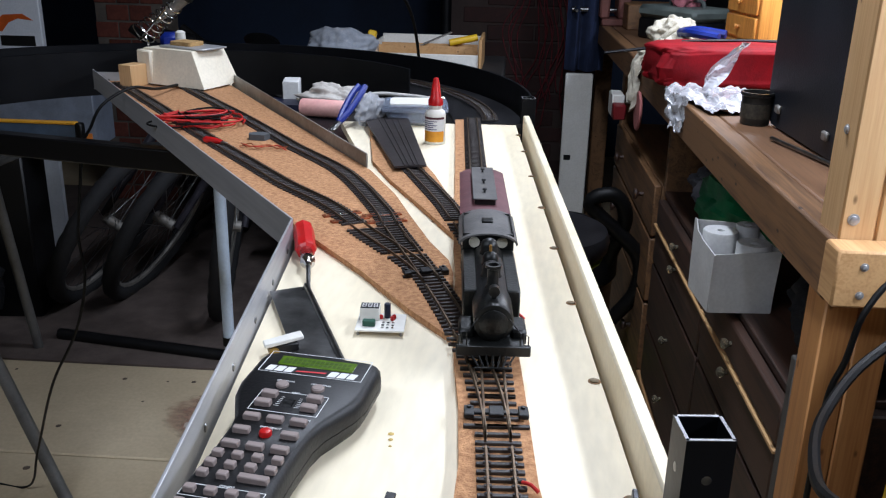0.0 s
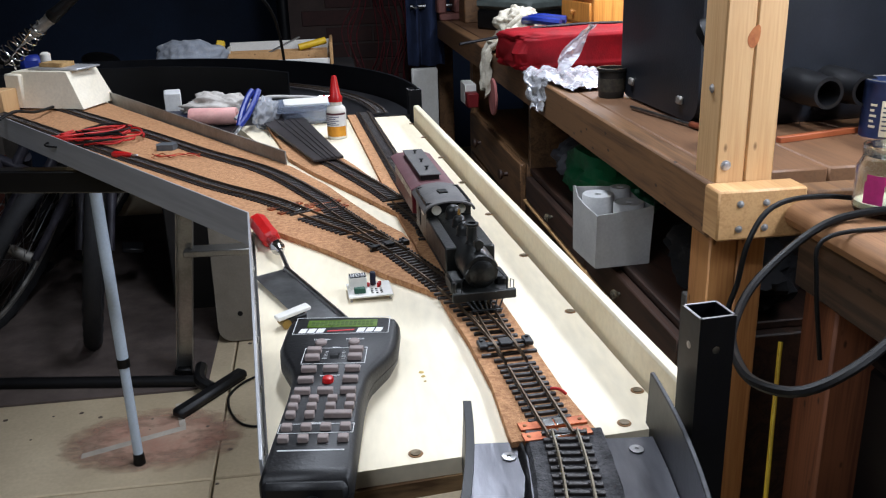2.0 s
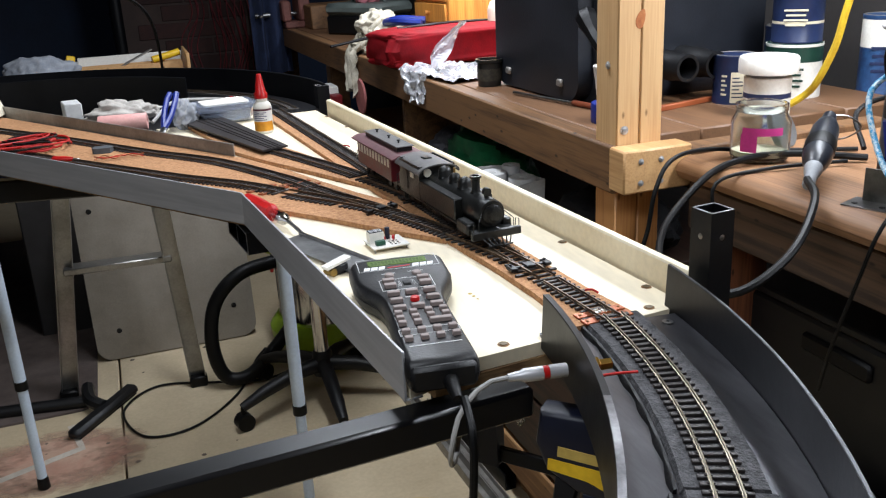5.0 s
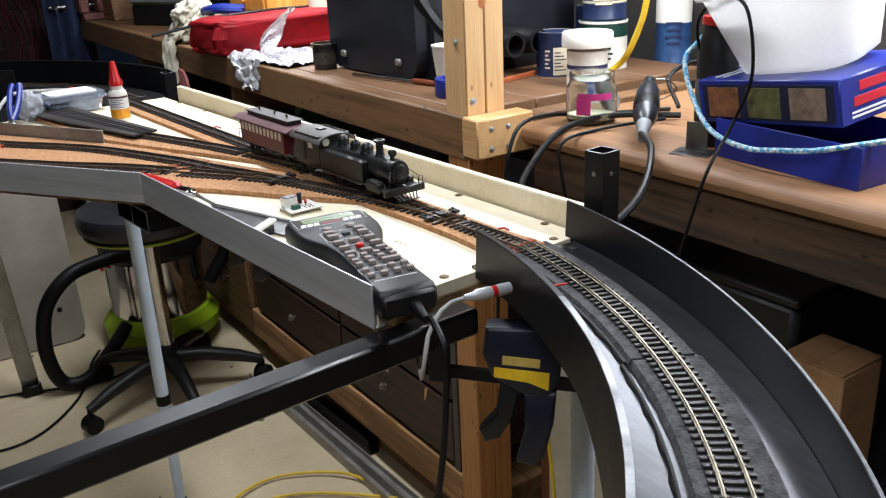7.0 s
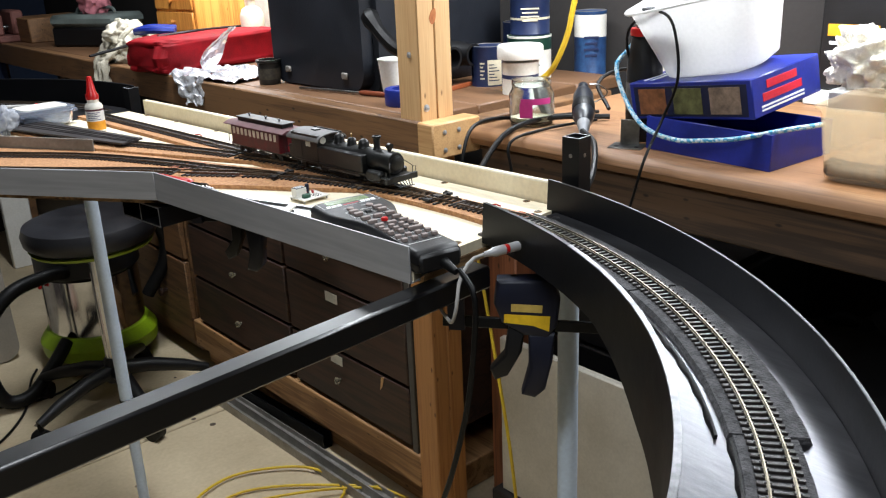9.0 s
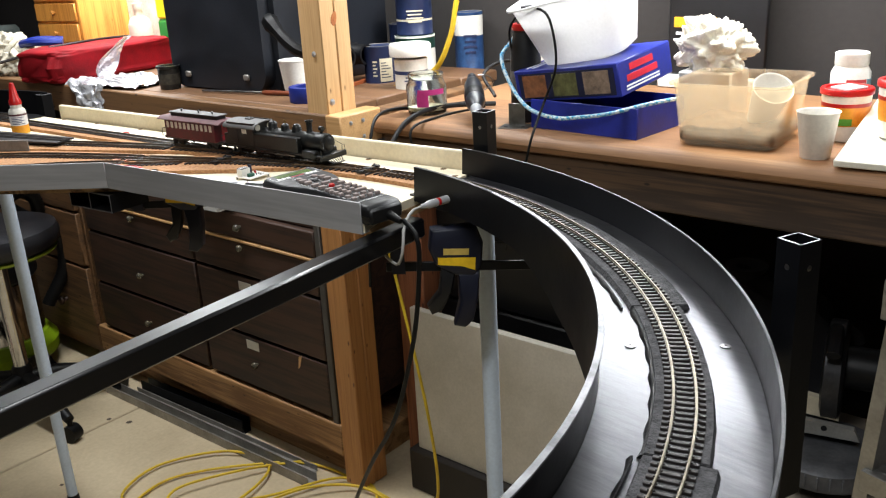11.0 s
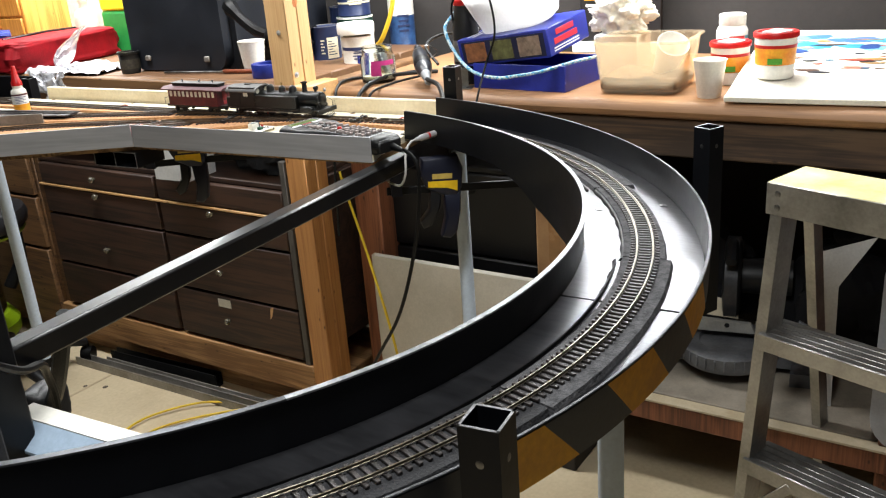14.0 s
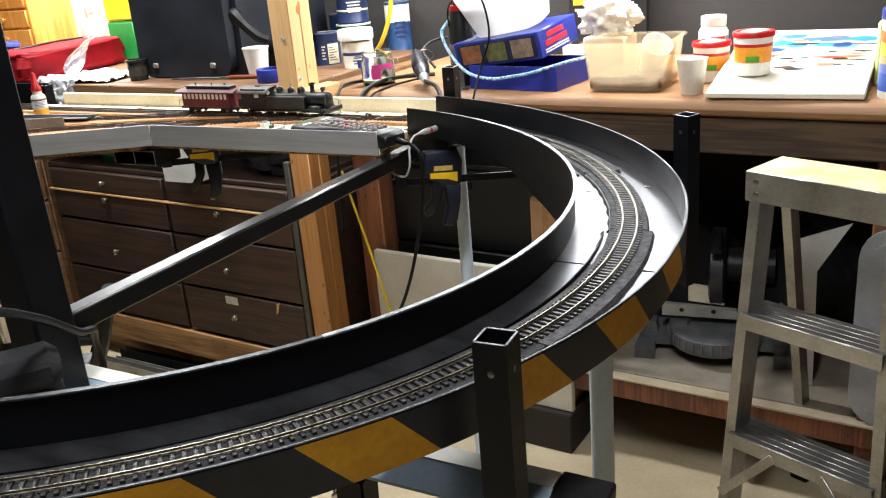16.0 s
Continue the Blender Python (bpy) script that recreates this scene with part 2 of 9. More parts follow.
def spline(pts, step=0.01):
    """Even points along a smooth curve through pts."""
    p = [Vector(q) if len(q) == 3 else Vector((q[0], q[1], 0)) for q in pts]
    p = [2 * p[0] - p[1]] + p + [2 * p[-1] - p[-2]]
    dense = []
    for a, b, d, e in zip(p, p[1:], p[2:], p[3:]):
        for i in range(24):
            t = i / 24
            dense.append(0.5 * ((2 * b) + (d - a) * t + (2 * a - 5 * b + 4 * d - e) * t * t + (3 * b - a - 3 * d + e) * t ** 3))
    dense.append(p[-2])
    return resample(dense, step)


def resample(dense, step):
    dist = [0.0]
    for a, b in zip(dense, dense[1:]):
        dist.append(dist[-1] + (b - a).length)
    n = max(2, round(dist[-1] / step))
    out, j = [], 0
    for i in range(n + 1):
        s = dist[-1] * i / n
        while j < len(dist) - 2 and dist[j + 1] < s:
            j += 1
        w = (s - dist[j]) / max(dist[j + 1] - dist[j], 1e-9)
        out.append(dense[j].lerp(dense[j + 1], w))
    return out


def text_part(name, body, size, mat, parent, m, label="", align="CENTER", depth=0.0002):
    cu = bpy.data.curves.new(name, "FONT")
    cu.body, cu.size, cu.align_x, cu.align_y, cu.extrude = body, size, align, "CENTER", depth
    cu.resolution_u = 2
    tmp = new(name + "_outline", cu)
    me = bpy.data.meshes.new_from_object(tmp.evaluated_get(bpy.context.evaluated_depsgraph_get()))
    bpy.data.objects.remove(tmp)
    bpy.data.curves.remove(cu)
    me.materials.clear()
    me.materials.append(mat)
    ob = new(name, me)
    ob.parent = parent
    ob.matrix_basis = m
    if label:
        ob["label"] = label
    return ob

# ---- materials ----
CONCRETE = surface("concrete_floor", c(214, 197, 166), 0.75, 0, c(168, 150, 120), 1.6, 0.25, 90, contrast=0.5)
PLY = surface("birch_plywood", c(238, 228, 204), 0.5, 0, c(226, 211, 178), 5, 0.08, 140, (1, 0.25, 1), 0.6)
PLY_EDGE = wood("plywood_edge", c(160, 128, 88), c(96, 70, 44), 0.7, 0, 12)
CORK = surface("cork_sheet", c(196, 148, 104), 0.85, 0, c(146, 100, 64), 210, 0.6, 700, contrast=0.32)
SLEEPER = surface("sleeper_plastic", c(50, 44, 42), 0.42, 0, c(34, 30, 29), 60, 0.3, 500, random_tint=0.25)
RAIL_OLD = surface("weathered_rail", c(120, 104, 86), 0.42, 0.75, c(78, 62, 48), 40, 0.1, 300)
RAIL = surface("nickel_silver_rail", c(136, 128, 112), 0.34, 0.9, c(96, 88, 74), 40, 0.05, 300)
ALU = surface("aluminium", c(200, 200, 202), 0.42, 0.45, c(150, 151, 154), 30, 0.06, 220, (0.06, 1, 1), 0.7)
ALU_DULL = surface("oxidised_aluminium", c(166, 162, 156), 0.5, 0.5, c(120, 116, 110), 10, 0.15, 160)
STEEL = surface("steel", c(160, 160, 160), 0.3, 1.0, c(110, 110, 110), 20, 0.05, 200)
CHROME = surface("chrome", c(220, 220, 220), 0.12, 1.0, c(190, 190, 190), 20, 0.0)
CREAM = surface("cream_painted_timber", c(232, 222, 196), 0.45, 0, c(214, 200, 168), 9, 0.12, 160)
BLACK_PAINT = surface("satin_black_paint", c(12, 13, 17), 0.40, 0, c(7, 8, 11), 14, 0.05, 160, contrast=0.5, spec=0.3)
DECK_PAINT = surface("worn_black_deck_paint", c(104, 104, 108), 0.31, 0.95, c(70, 70, 74), 30, 0.09, 170, (1, 0.25, 1), 0.5)
FOAM = surface("dark_foam_roadbed", c(90, 89, 91), 0.95, 0, c(34, 34, 36), 120, 0.9, 420, contrast=0.4)
# Darkened foam for the last length, where less light falls.
FOAM_SHADED = surface("shaded_foam_roadbed", c(38, 38, 41), 0.8, 0, c(15, 15, 17), 120, 0.9, 420, contrast=0.4)
BARE_EDGE = surface("worn_metal_edge", c(172, 172, 175), 0.42, 0.8, c(96, 96, 99), 30, 0.1, 200)
RUBBED_EDGE = surface("rubbed_black_edge", c(96, 97, 100), 0.42, 0.7, c(34, 34, 37), 34, 0.1, 200, contrast=0.5)
YELLOW_PAINT = surface("hazard_yellow_paint", c(226, 164, 34), 0.5, 0, c(196, 136, 22), 20, 0.1, 160)
GREY_PAINT = surface("hazard_dark_paint", c(40, 42, 48), 0.42, 0, c(24, 26, 31), 20, 0.1, 160)
PINE = wood("pine_timber", c(208, 170, 122), c(188, 144, 96), 0.5, 2, 6, 0.4)
# Darker pine for the post's legs: bench shade put into the colour.
SHADED_PINE = wood("shaded_orange_pine", c(186, 132, 78), c(152, 98, 52), 0.5, 2, 6, 0.5)
PINE_Y = wood("pine_timber_lengthwise", c(202, 160, 110), c(174, 130, 82), 0.5, 1, 6, 0.4)
BENCH_WOOD = wood("worn_bench_wood", c(122, 88, 56), c(80, 56, 36), 0.6, 1, 8, 0.7)
BEAM_PAINT = surface("satin_beam_paint", c(12, 12, 14), 0.30, 0, c(8, 8, 10), 14, 0.015, 160, (0.2, 1, 1), 0.6, coat=0.1)
FAR_TOP = wood("dark_bench_top", c(112, 80, 54), c(82, 57, 38), 0.55, 1, 4, 0.5, knots=False)
BENCH_TOP = wood("worn_bench_top", c(146, 106, 72), c(104, 73, 48), 0.55, 1, 5, 0.5, knots=False)
APRON_WOOD = wood("dark_bench_apron", c(82, 61, 44), c(48, 35, 26), 0.6, 1, 7)
DRAWER_WOOD = wood("dark_veneer", c(66, 43, 31), c(38, 24, 17), 0.58, 1, 9, 0.9, knots=False)
RAW_WOOD = wood("raw_pine_rail", c(172, 130, 86), c(122, 86, 52), 0.6, 1, 7)
RED_WOOD = wood("stained_red_post", c(136, 84, 56), c(94, 54, 36), 0.55, 2, 7)
WHITE_PLASTIC = surface("white_plastic", c(232, 230, 224), 0.4, 0, c(220, 217, 208), 10, 0.03)
IVORY = surface("ivory_plastic", c(236, 228, 208), 0.45, 0, c(222, 212, 190), 8, 0.05)
BLACK_PLASTIC = surface("black_plastic", c(17, 17, 19), 0.46, 0, c(12, 12, 14), 20, 0.15, 400)
BLACK_RUBBER = surface("black_rubber", c(13, 13, 14), 0.46, 0, c(8, 8, 9), 20, 0.2, 300, spec=0.28)
KEY_GREY = surface("grey_rubber_key", c(150, 136, 131), 0.6, 0, c(130, 118, 114), 60, 0.05)
RED_PLASTIC = surface("red_plastic", c(196, 26, 24), 0.35, 0, c(166, 18, 18), 20, 0.04)
WHITE_INK = surface("white_ink", c(224, 224, 224), 0.6, 0, c(212, 212, 212), 20, 0)
RED_INK = surface("red_ink", c(206, 66, 70), 0.6, 0, c(190, 54, 60), 20, 0)
BLUE_PAINT = surface("blue_plastic", c(24, 44, 132), 0.42, 0, c(18, 34, 108), 20, 0.05)
NAVY = surface("navy_plastic", c(15, 22, 50), 0.45, 0, c(10, 15, 36), 20, 0.06)
YELLOW_PLASTIC = surface("yellow_plastic", c(232, 190, 34), 0.45, 0, c(210, 166, 24), 20, 0.04)
WALL_DARK = surface("dark_garage_wall", c(52, 48, 46), 0.8, 0, c(38, 35, 34), 2.2, 0.3, 60)
WALL_BLUE = surface("dark_blue_wall", c(34, 50, 76), 0.75, 0, c(24, 36, 58), 2.2, 0.3, 60)
CEIL = surface("grey_ceiling_paint", c(150, 146, 138), 0.9, 0, c(126, 122, 114), 1.5, 0.2, 60)
GLASS = surface("clear_glass", c(240, 246, 244), 0.05, 0, c(236, 242, 240), 4, 0.0, trans=1.0)
COPPER = surface("copper_clad", c(196, 120, 84), 0.35, 0.85, c(140, 74, 50), 60, 0.1)
SOLDER = surface("solder", c(210, 210, 206), 0.22, 1.0, c(170, 170, 168), 60, 0.1)
RED_WIRE = surface("red_wire_sheath", c(196, 38, 32), 0.45, 0, c(160, 26, 24), 30, 0.02)
GREY_CABLE = surface("grey_cable_sheath", c(178, 176, 172), 0.5, 0, c(150, 148, 144), 30, 0.05)
YELLOW_CABLE = surface("yellow_cable_sheath", c(222, 190, 48), 0.5, 0, c(196, 160, 36), 30, 0.05)
PVC = surface("white_pvc_pipe", c(206, 220, 234), 0.4, 0, c(186, 200, 216), 6, 0.05)

# ---- garage: floor, walls, ceiling (its lines run with the bench) ----
ROOM = pose(0.525, 1.10, 0, 0, 0, 3.15)
# concrete floor in poured bays with open joints between
floor = thing("floor", ROOM, "stained bare concrete garage floor", "floor", kind="structure")
for x0, x1 in ((-4.0, -0.9), (-0.894, 1.2)):
    for y0, y1 in ((-3.4, 0.926), (0.932, 4.6)):
        part("floor_slab", Shape().box((x1 - x0, y1 - y0, 0.12), ((x0 + x1) / 2, (y0 + y1) / 2, -0.06), 0.004), CONCRETE, floor)
part("floor_base", Shape().box((5.4, 8.2, 0.05), (-1.4, 0.6, -0.13), 0.001), surface("joint_dirt", c(70, 64, 58), 0.9), floor)
solo("wall_east", Shape().box((0.12, 8.24, 2.5), (0.86, 0.6, 1.25), 0.002), WALL_DARK, "dark grey garage wall behind the bench", "wall", kind="structure", m=ROOM)
solo("wall_north", Shape().box((4.8, 0.12, 2.5), (-1.62, 4.64, 1.25), 0.002), WALL_BLUE, "dark blue garage end wall", "wall", kind="structure", m=ROOM)
solo("wall_west", Shape().box((0.12, 8.24, 2.5), (-4.1, 0.6, 1.25), 0.002), WALL_DARK, "dark garage side wall", "wall", kind="structure", m=ROOM)
solo("wall_south", Shape().box((4.8, 0.12, 2.5), (-1.62, -3.46, 1.25), 0.002), WALL_DARK, "dark garage wall", "wall", kind="structure", m=ROOM)
solo("ceiling", Shape().box((5.1, 8.4, 0.1), (-1.6, 0.6, 2.55), 0.002), CEIL, "plain grey garage ceiling", "ceiling", kind="structure", m=ROOM)

# ---- railway layout ----
Z = 1.0            # top of the plywood
BOARD = [(-0.033, 0.412), (0.019, 0.434), (0.216, 0.460), (0.232, 0.462), (0.104, 1.614), (-0.205, 1.580), (-0.088, 1.250), (-0.520, 1.930), (-0.815, 1.870), (-0.100, 0.925)]


def main_x(y):
    return 0.1445 - 0.1065 * (y - 0.5)


baseboard = thing("baseboard", pose(0, 0, 0), "pale plywood model railway baseboard in a Y shape", "baseboard")
part("plywood_top", Shape().prism(BOARD, Z - 0.012, Z), PLY, baseboard, "pale birch plywood sheet")
frame_poly = [(-0.010, 0.426), (0.226, 0.464), (0.100, 1.60), (0.060, 1.60), (0.180, 0.50), (0.010, 0.47), (-0.050, 0.92), (-0.74, 1.845), (-0.775, 1.850), (-0.080, 0.925)]
part("edge_frame", Shape().prism(frame_poly, Z - 0.024, Z - 0.0125), PLY_EDGE, baseboard, "raw plywood edging under the top")
screw_mesh = Shape().lathe([(0.0034, 0), (0.0034, 0.0006), (0.0010, 0.0004), (0, 0.0002)], 12).mesh("screw", surface("zinc_screw", c(112, 100, 80), 0.5, 0.8))
hole_mesh = Shape().lathe([(0.0050, 0), (0.0047, 0.0004), (0, 0.0003)], 14).mesh("countersink", surface("countersink_wood", c(140, 104, 66), 0.7))
for x, y in ((0.056, 0.450), (0.199, 0.469), (0.221, 0.512), (0.205, 0.66), (0.190, 0.81), (0.174, 0.96), (0.158, 1.11), (0.142, 1.26), (0.126, 1.41), (0.112, 1.53), (0.036, 1.03), (-0.03, 1.19)):
    piece("countersink", hole_mesh, baseboard, pose(x, y, Z + 0.0002))
    piece("screw", screw_mesh, baseboard, pose(x, y, Z + 0.0006))
chip = Shape()
for x, y, r in ((0.067, 0.563, 0.0022), (0.068, 0.556, 0.0018), (0.069, 0.548, 0.0012)):
    chip.lathe([(r, 0), (r * 0.7, 0.0004), (0, 0.0005)], 7, (x, y, Z + 0.0002))
solo("dried_glue_spots", chip, surface("dried_glue", c(206, 176, 96), 0.5), "small dried yellow glue spots on the plywood", "glue", kind="stuff")

# cork roadbed
cork = thing("cork_roadbed", pose(0, 0, 0), "tan cork sheet roadbed glued on the plywood", "cork roadbed")
CH = 0.006
main_cork = [(0.118, 0.446), (0.176, 0.453), (0.166, 0.51), (0.152, 0.640), (0.136, 0.783), (0.109, 1.009), (0.079, 1.264), (0.036, 1.612), (-0.004, 1.612), (0.031, 1.287), (0.067, 0.941), (0.079, 0.850), (0.0835, 0.800), (0.0925, 0.707), (0.098, 0.664), (0.108, 0.60), (0.116, 0.526)]
part("main_strip", Shape().prism(main_cork, Z, Z + CH), CORK, cork)
branch_cork = [(0.0905, 0.707), (0.0815, 0.800), (0.077, 0.850), (0.068, 0.888), (0.042, 0.940), (0.010, 1.020), (-0.025, 1.112), (-0.080, 1.226), (-0.5, 1.852), (-0.535, 1.905), (-0.795, 1.862), (-0.098, 0.948), (-0.012, 0.842), (0.046, 0.761)]
part("branch_sheet", Shape().prism(branch_cork, Z, Z + CH), CORK, cork)
siding_cork = [(0.0655, 0.964), (0.0525, 1.085), (0.011, 1.218), (-0.036, 1.345), (-0.105, 1.545), (-0.150, 1.56), (-0.088, 1.280), (-0.045, 1.183), (0.008, 1.080)]
part("siding_strip", Shape().prism(siding_cork, Z, Z + CH), CORK, cork)

# ---- track ----
GAUGE = 0.0165
RAIL_SEC = [(-0.0011, 0), (0.0011, 0), (0.0011, 0.0005), (0.0004, 0.0008), (0.0004, 0.0017), (0.0006, 0.0019), (0.0006, 0.0026), (-0.0006, 0.0026), (-0.0006, 0.0019), (-0.0004, 0.0017), (-0.0004, 0.0008), (-0.0011, 0.0005)]
tie_mesh = Shape().box((0.0300, 0.0034, 0.0024), (0, 0, 0.0012), 0.0004)
for sx in (-1, 1):
    for k in (-1, 1):
        tie_mesh.box((0.0016, 0.0026, 0.0011), (sx * GAUGE / 2 + k * 0.0016, 0, 0.0028), 0.0003)
tie_mesh = tie_mesh.mesh("sleeper", SLEEPER)


def shifted(pts, d):
    out = []
    for i, p in enumerate(pts):
        t = (pts[min(i + 1, len(pts) - 1)] - pts[max(i - 1, 0)]).normalized()
        out.append(p + Vector((-t.y, t.x, 0)) * d)
    return out


def track(pts, z, rail_mat, label, ties=True, skip=(), spacing=0.0079):
    """A length of flexible track along a centre line: two rails and its sleepers."""
    pts = [Vector((p.x, p.y, z)) for p in pts]
    tr = thing("track", Matrix.Translation((pts[0].x, pts[0].y, z)), label, "railway track", "lengths of model track")
    at = Vector((pts[0].x, pts[0].y, z))
    for s in (-1, 1):
        rl = [p - at + Vector((0, 0, 0.0024)) for p in shifted(pts, s * GAUGE / 2)]
        part("rail", Shape().sweep(RAIL_SEC, rl), rail_mat, tr)
    if ties:
        fine = resample(pts, spacing)
        for i, p in enumerate(fine):
            if any(a <= i / len(fine) < b for a, b in skip):
                continue
            t = fine[min(i + 1, len(fine) - 1)] - fine[max(i - 1, 0)]
            piece("sleeper", tie_mesh, tr, Matrix.Translation(p - at) @ Matrix.Rotation(math.atan2(t.y, t.x) - math.pi / 2 + random.uniform(-0.01, 0.01), 4, "Z"))
    return tr


def line(y0, y1, step=0.01):
    n = max(2, round((y1 - y0) / step))
    return [Vector((main_x(y0 + (y1 - y0) * i / n), y0 + (y1 - y0) * i / n, 0)) for i in range(n + 1)]


def turnout(main_pts, div_pts, z, label, hand=1):
    """A pair of points: four rails, guard rails, sleepers that widen towards the frog, and the throw bar."""
    at = Vector((main_pts[0].x, main_pts[0].y, z))
    tn = thing("turnout", Matrix.Translation(at), label, "railway points", "model points")
    mp = [Vector((p.x, p.y, z)) - at for p in main_pts]
    dp = [Vector((p.x, p.y, z)) - at for p in div_pts]
    up = Vector((0, 0, 0.0024))
    for pts, name in ((mp, "stock_rail"), (dp, "closure_rail")):
        for s in (-1, 1):
            part(name, Shape().sweep(RAIL_SEC, [p + up for p in shifted(pts, s * GAUGE / 2)]), RAIL_OLD, tn)
    k = len(mp)
    for pts, s in ((mp, -1), (dp, 1)):
        part("check_rail", Shape().sweep(RAIL_SEC, [p + up for p in shifted(pts, s * hand * (GAUGE / 2 - 0.0018))][int(k * 0.62):int(k * 0.86)]), RAIL_OLD, tn)
    n = int((mp[-1] - mp[0]).length / 0.0079)
    for i in range(n + 1):
        f = i / n
        a, b = mp[round(f * (k - 1))], dp[min(round(f * (len(dp) - 1)), len(dp) - 1)]
        t = (mp[min(round(f * (k - 1)) + 1, k - 1)] - mp[max(round(f * (k - 1)) - 1, 0)]).normalized()
        side = Vector((-t.y, t.x, 0))
        w = (b - a).dot(side)
        lo, hi = min(-0.015, w - 0.015), max(0.015, w + 0.015)
        if i == 3:
            lo, hi = lo - 0.007, hi + 0.007
        sh = Shape().box((hi - lo, 0.0034, 0.0024), (-(hi + lo) / 2, 0, 0.0012), 0.0004)
        part("sleeper", sh, SLEEPER, tn, m=Matrix.Translation(a) @ Matrix.Rotation(math.atan2(t.y, t.x) - math.pi / 2, 4, "Z"))
    f = mp[3] + Vector((0, 0, 0))
    ang = Matrix.Rotation(math.atan2((mp[6] - mp[3]).y, (mp[6] - mp[3]).x) - math.pi / 2, 4, "Z")
    bar = Shape().box((0.040, 0.004, 0.0022), (0, 0.004, 0.0036), 0.0004).box((0.010, 0.012, 0.003), (0.0, 0.004, 0.0044), 0.0006)
    for s in (-1, 1):
        bar.box((0.007, 0.013, 0.0036), (s * 0.0185, 0.004, 0.0038), 0.0006).lathe([(0.0016, 0), (0.0016, 0.002), (0, 0.0024)], 8, (s * 0.0185, 0.007, 0.005))
    part("throw_bar", bar, BLACK_PLASTIC, tn, m=Matrix.Translation(f) @ ang)
    return tn


ZT = Z + CH
branch = spline([(0.121, 0.729), (0.096, 0.7265), (0.072, 0.786), (0.061, 0.818), (-0.006, 0.976)])
B_PTS = [(-0.006, 0.976), (-0.036, 1.052), (-0.115, 1.205), (-0.226, 1.345), (-0.350, 1.513), (-0.478, 1.676), (-0.59, 1.82)]
C_PTS = [(-0.045, 0.977), (-0.097, 1.049), (-0.175, 1.132), (-0.262, 1.237), (-0.370, 1.368), (-0.517, 1.553), (-0.645, 1.715), (-0.745, 1.84)]
S_PTS = [(0.065, 1.011), (0.040, 1.083), (-0.010, 1.206), (-0.060, 1.325), (-0.105, 1.44)]


def leave(p0, t0, p1, t1, n=22):
    """A smooth way from one place and direction to another."""
    p0, p1 = Vector((*p0, 0)), Vector((*p1, 0))
    d = (p1 - p0).length
    t0, t1 = Vector((*t0, 0)).normalized() * d, Vector((*t1, 0)).normalized() * d
    out = []
    for i in range(n + 1):
        s = i / n
        out.append((2 * s ** 3 - 3 * s * s + 1) * p0 + (s ** 3 - 2 * s * s + s) * t0 + (3 * s * s - 2 * s ** 3) * p1 + (s ** 3 - s * s) * t1)
    return out


MAIN_T = (-0.1065, 1)
track(line(0.445, 0.543), ZT, RAIL_OLD, "weathered model track on cork at the board's end", skip=((0.0, 0.22),))
turnout(line(0.551, 0.715), leave((main_x(0.551), 0.551), MAIN_T, (0.0995, 0.715), (-0.36, 1)), ZT, "dark model points on cork where the branch leaves the main line")
track(line(0.722, 0.836), ZT, RAIL_OLD, "short weathered model track between two sets of points")
turnout(line(0.842, 1.004), leave((main_x(0.842), 0.842), MAIN_T, (0.0680, 1.004), (-0.33, 1)), ZT, "dark model points on cork where the siding leaves the main line")
track(line(1.012, 1.62), ZT, RAIL_OLD, "weathered straight model track on cork")
track(leave((0.0975, 0.722), (-0.36, 1), (0.0640, 0.810), (-0.40, 1)), ZT, RAIL_OLD, "short weathered model track on the branch")
turnout(leave((0.0610, 0.818), (-0.40, 1), (-0.006, 0.976), (-0.42, 1)), leave((0.0610, 0.818), (-0.40, 1), (-0.045, 0.977), (-0.66, 1)), ZT, "dark model points on the branch where it splits in two")
track(spline(B_PTS)[1:], ZT, RAIL_OLD, "weathered curved model track on the branch")
track(spline(C_PTS)[1:], ZT, RAIL_OLD, "weathered model track beside the aluminium edge of the branch")
track(spline(S_PTS)[1:], ZT, RAIL_OLD, "weathered model siding track on cork")

# copper-clad sleepers soldered across the board joints
clad = Shape().box((0.046, 0.0095, 0.0016), (0, 0, 0.0008), 0.0002).mesh("copper_sleeper", COPPER)
tin = Shape().box((0.0085, 0.0085, 0.0006), (0, 0, 0.0019), 0.0002).mesh("solder_patch", SOLDER)
pin = Shape().lathe([(0.0013, 0.0), (0.0015, 0.0006), (0.0009, 0.0010), (0, 0.0011)], 10).mesh("brass_screw", surface("brass", c(150, 110, 76), 0.45, 0.9))


def clad_sleeper(x, y, deg, z):
    s = thing("copper_clad_sleeper", pose(x, y, z, 0, 0, deg), "copper-clad circuit board sleeper soldered under the rails", "sleeper", "copper-clad sleepers")
    piece("copper_sleeper", clad, s, pose(0, 0, 0))
    for k in (-0.0035, 0.006):
        piece("solder_patch", tin, s, pose(k, 0, 0))
    for k in (-0.019, 0.019):
        piece("brass_screw", pin, s, pose(k, 0, 0.0014))


for x, y, deg, z in ((main_x(0.464), 0.464, 6, ZT), (main_x(0.450) - 0.001, 0.4505, 6, ZT), (-0.016, 1.000, 24, ZT), (-0.026, 1.023, 24, ZT), (-0.058, 0.998, 34, ZT), (-0.072, 1.017, 34, ZT)):
    clad_sleeper(x, y, deg, z + 0.0002)

# ---- curved black track bed at the near end ----
CX, CY, RT = -0.4885, 0.4631, 0.6417
RI, RO = 0.5756, 0.7037
A0, A1 = 1.0, -184.0
TOP = Z + 0.0383
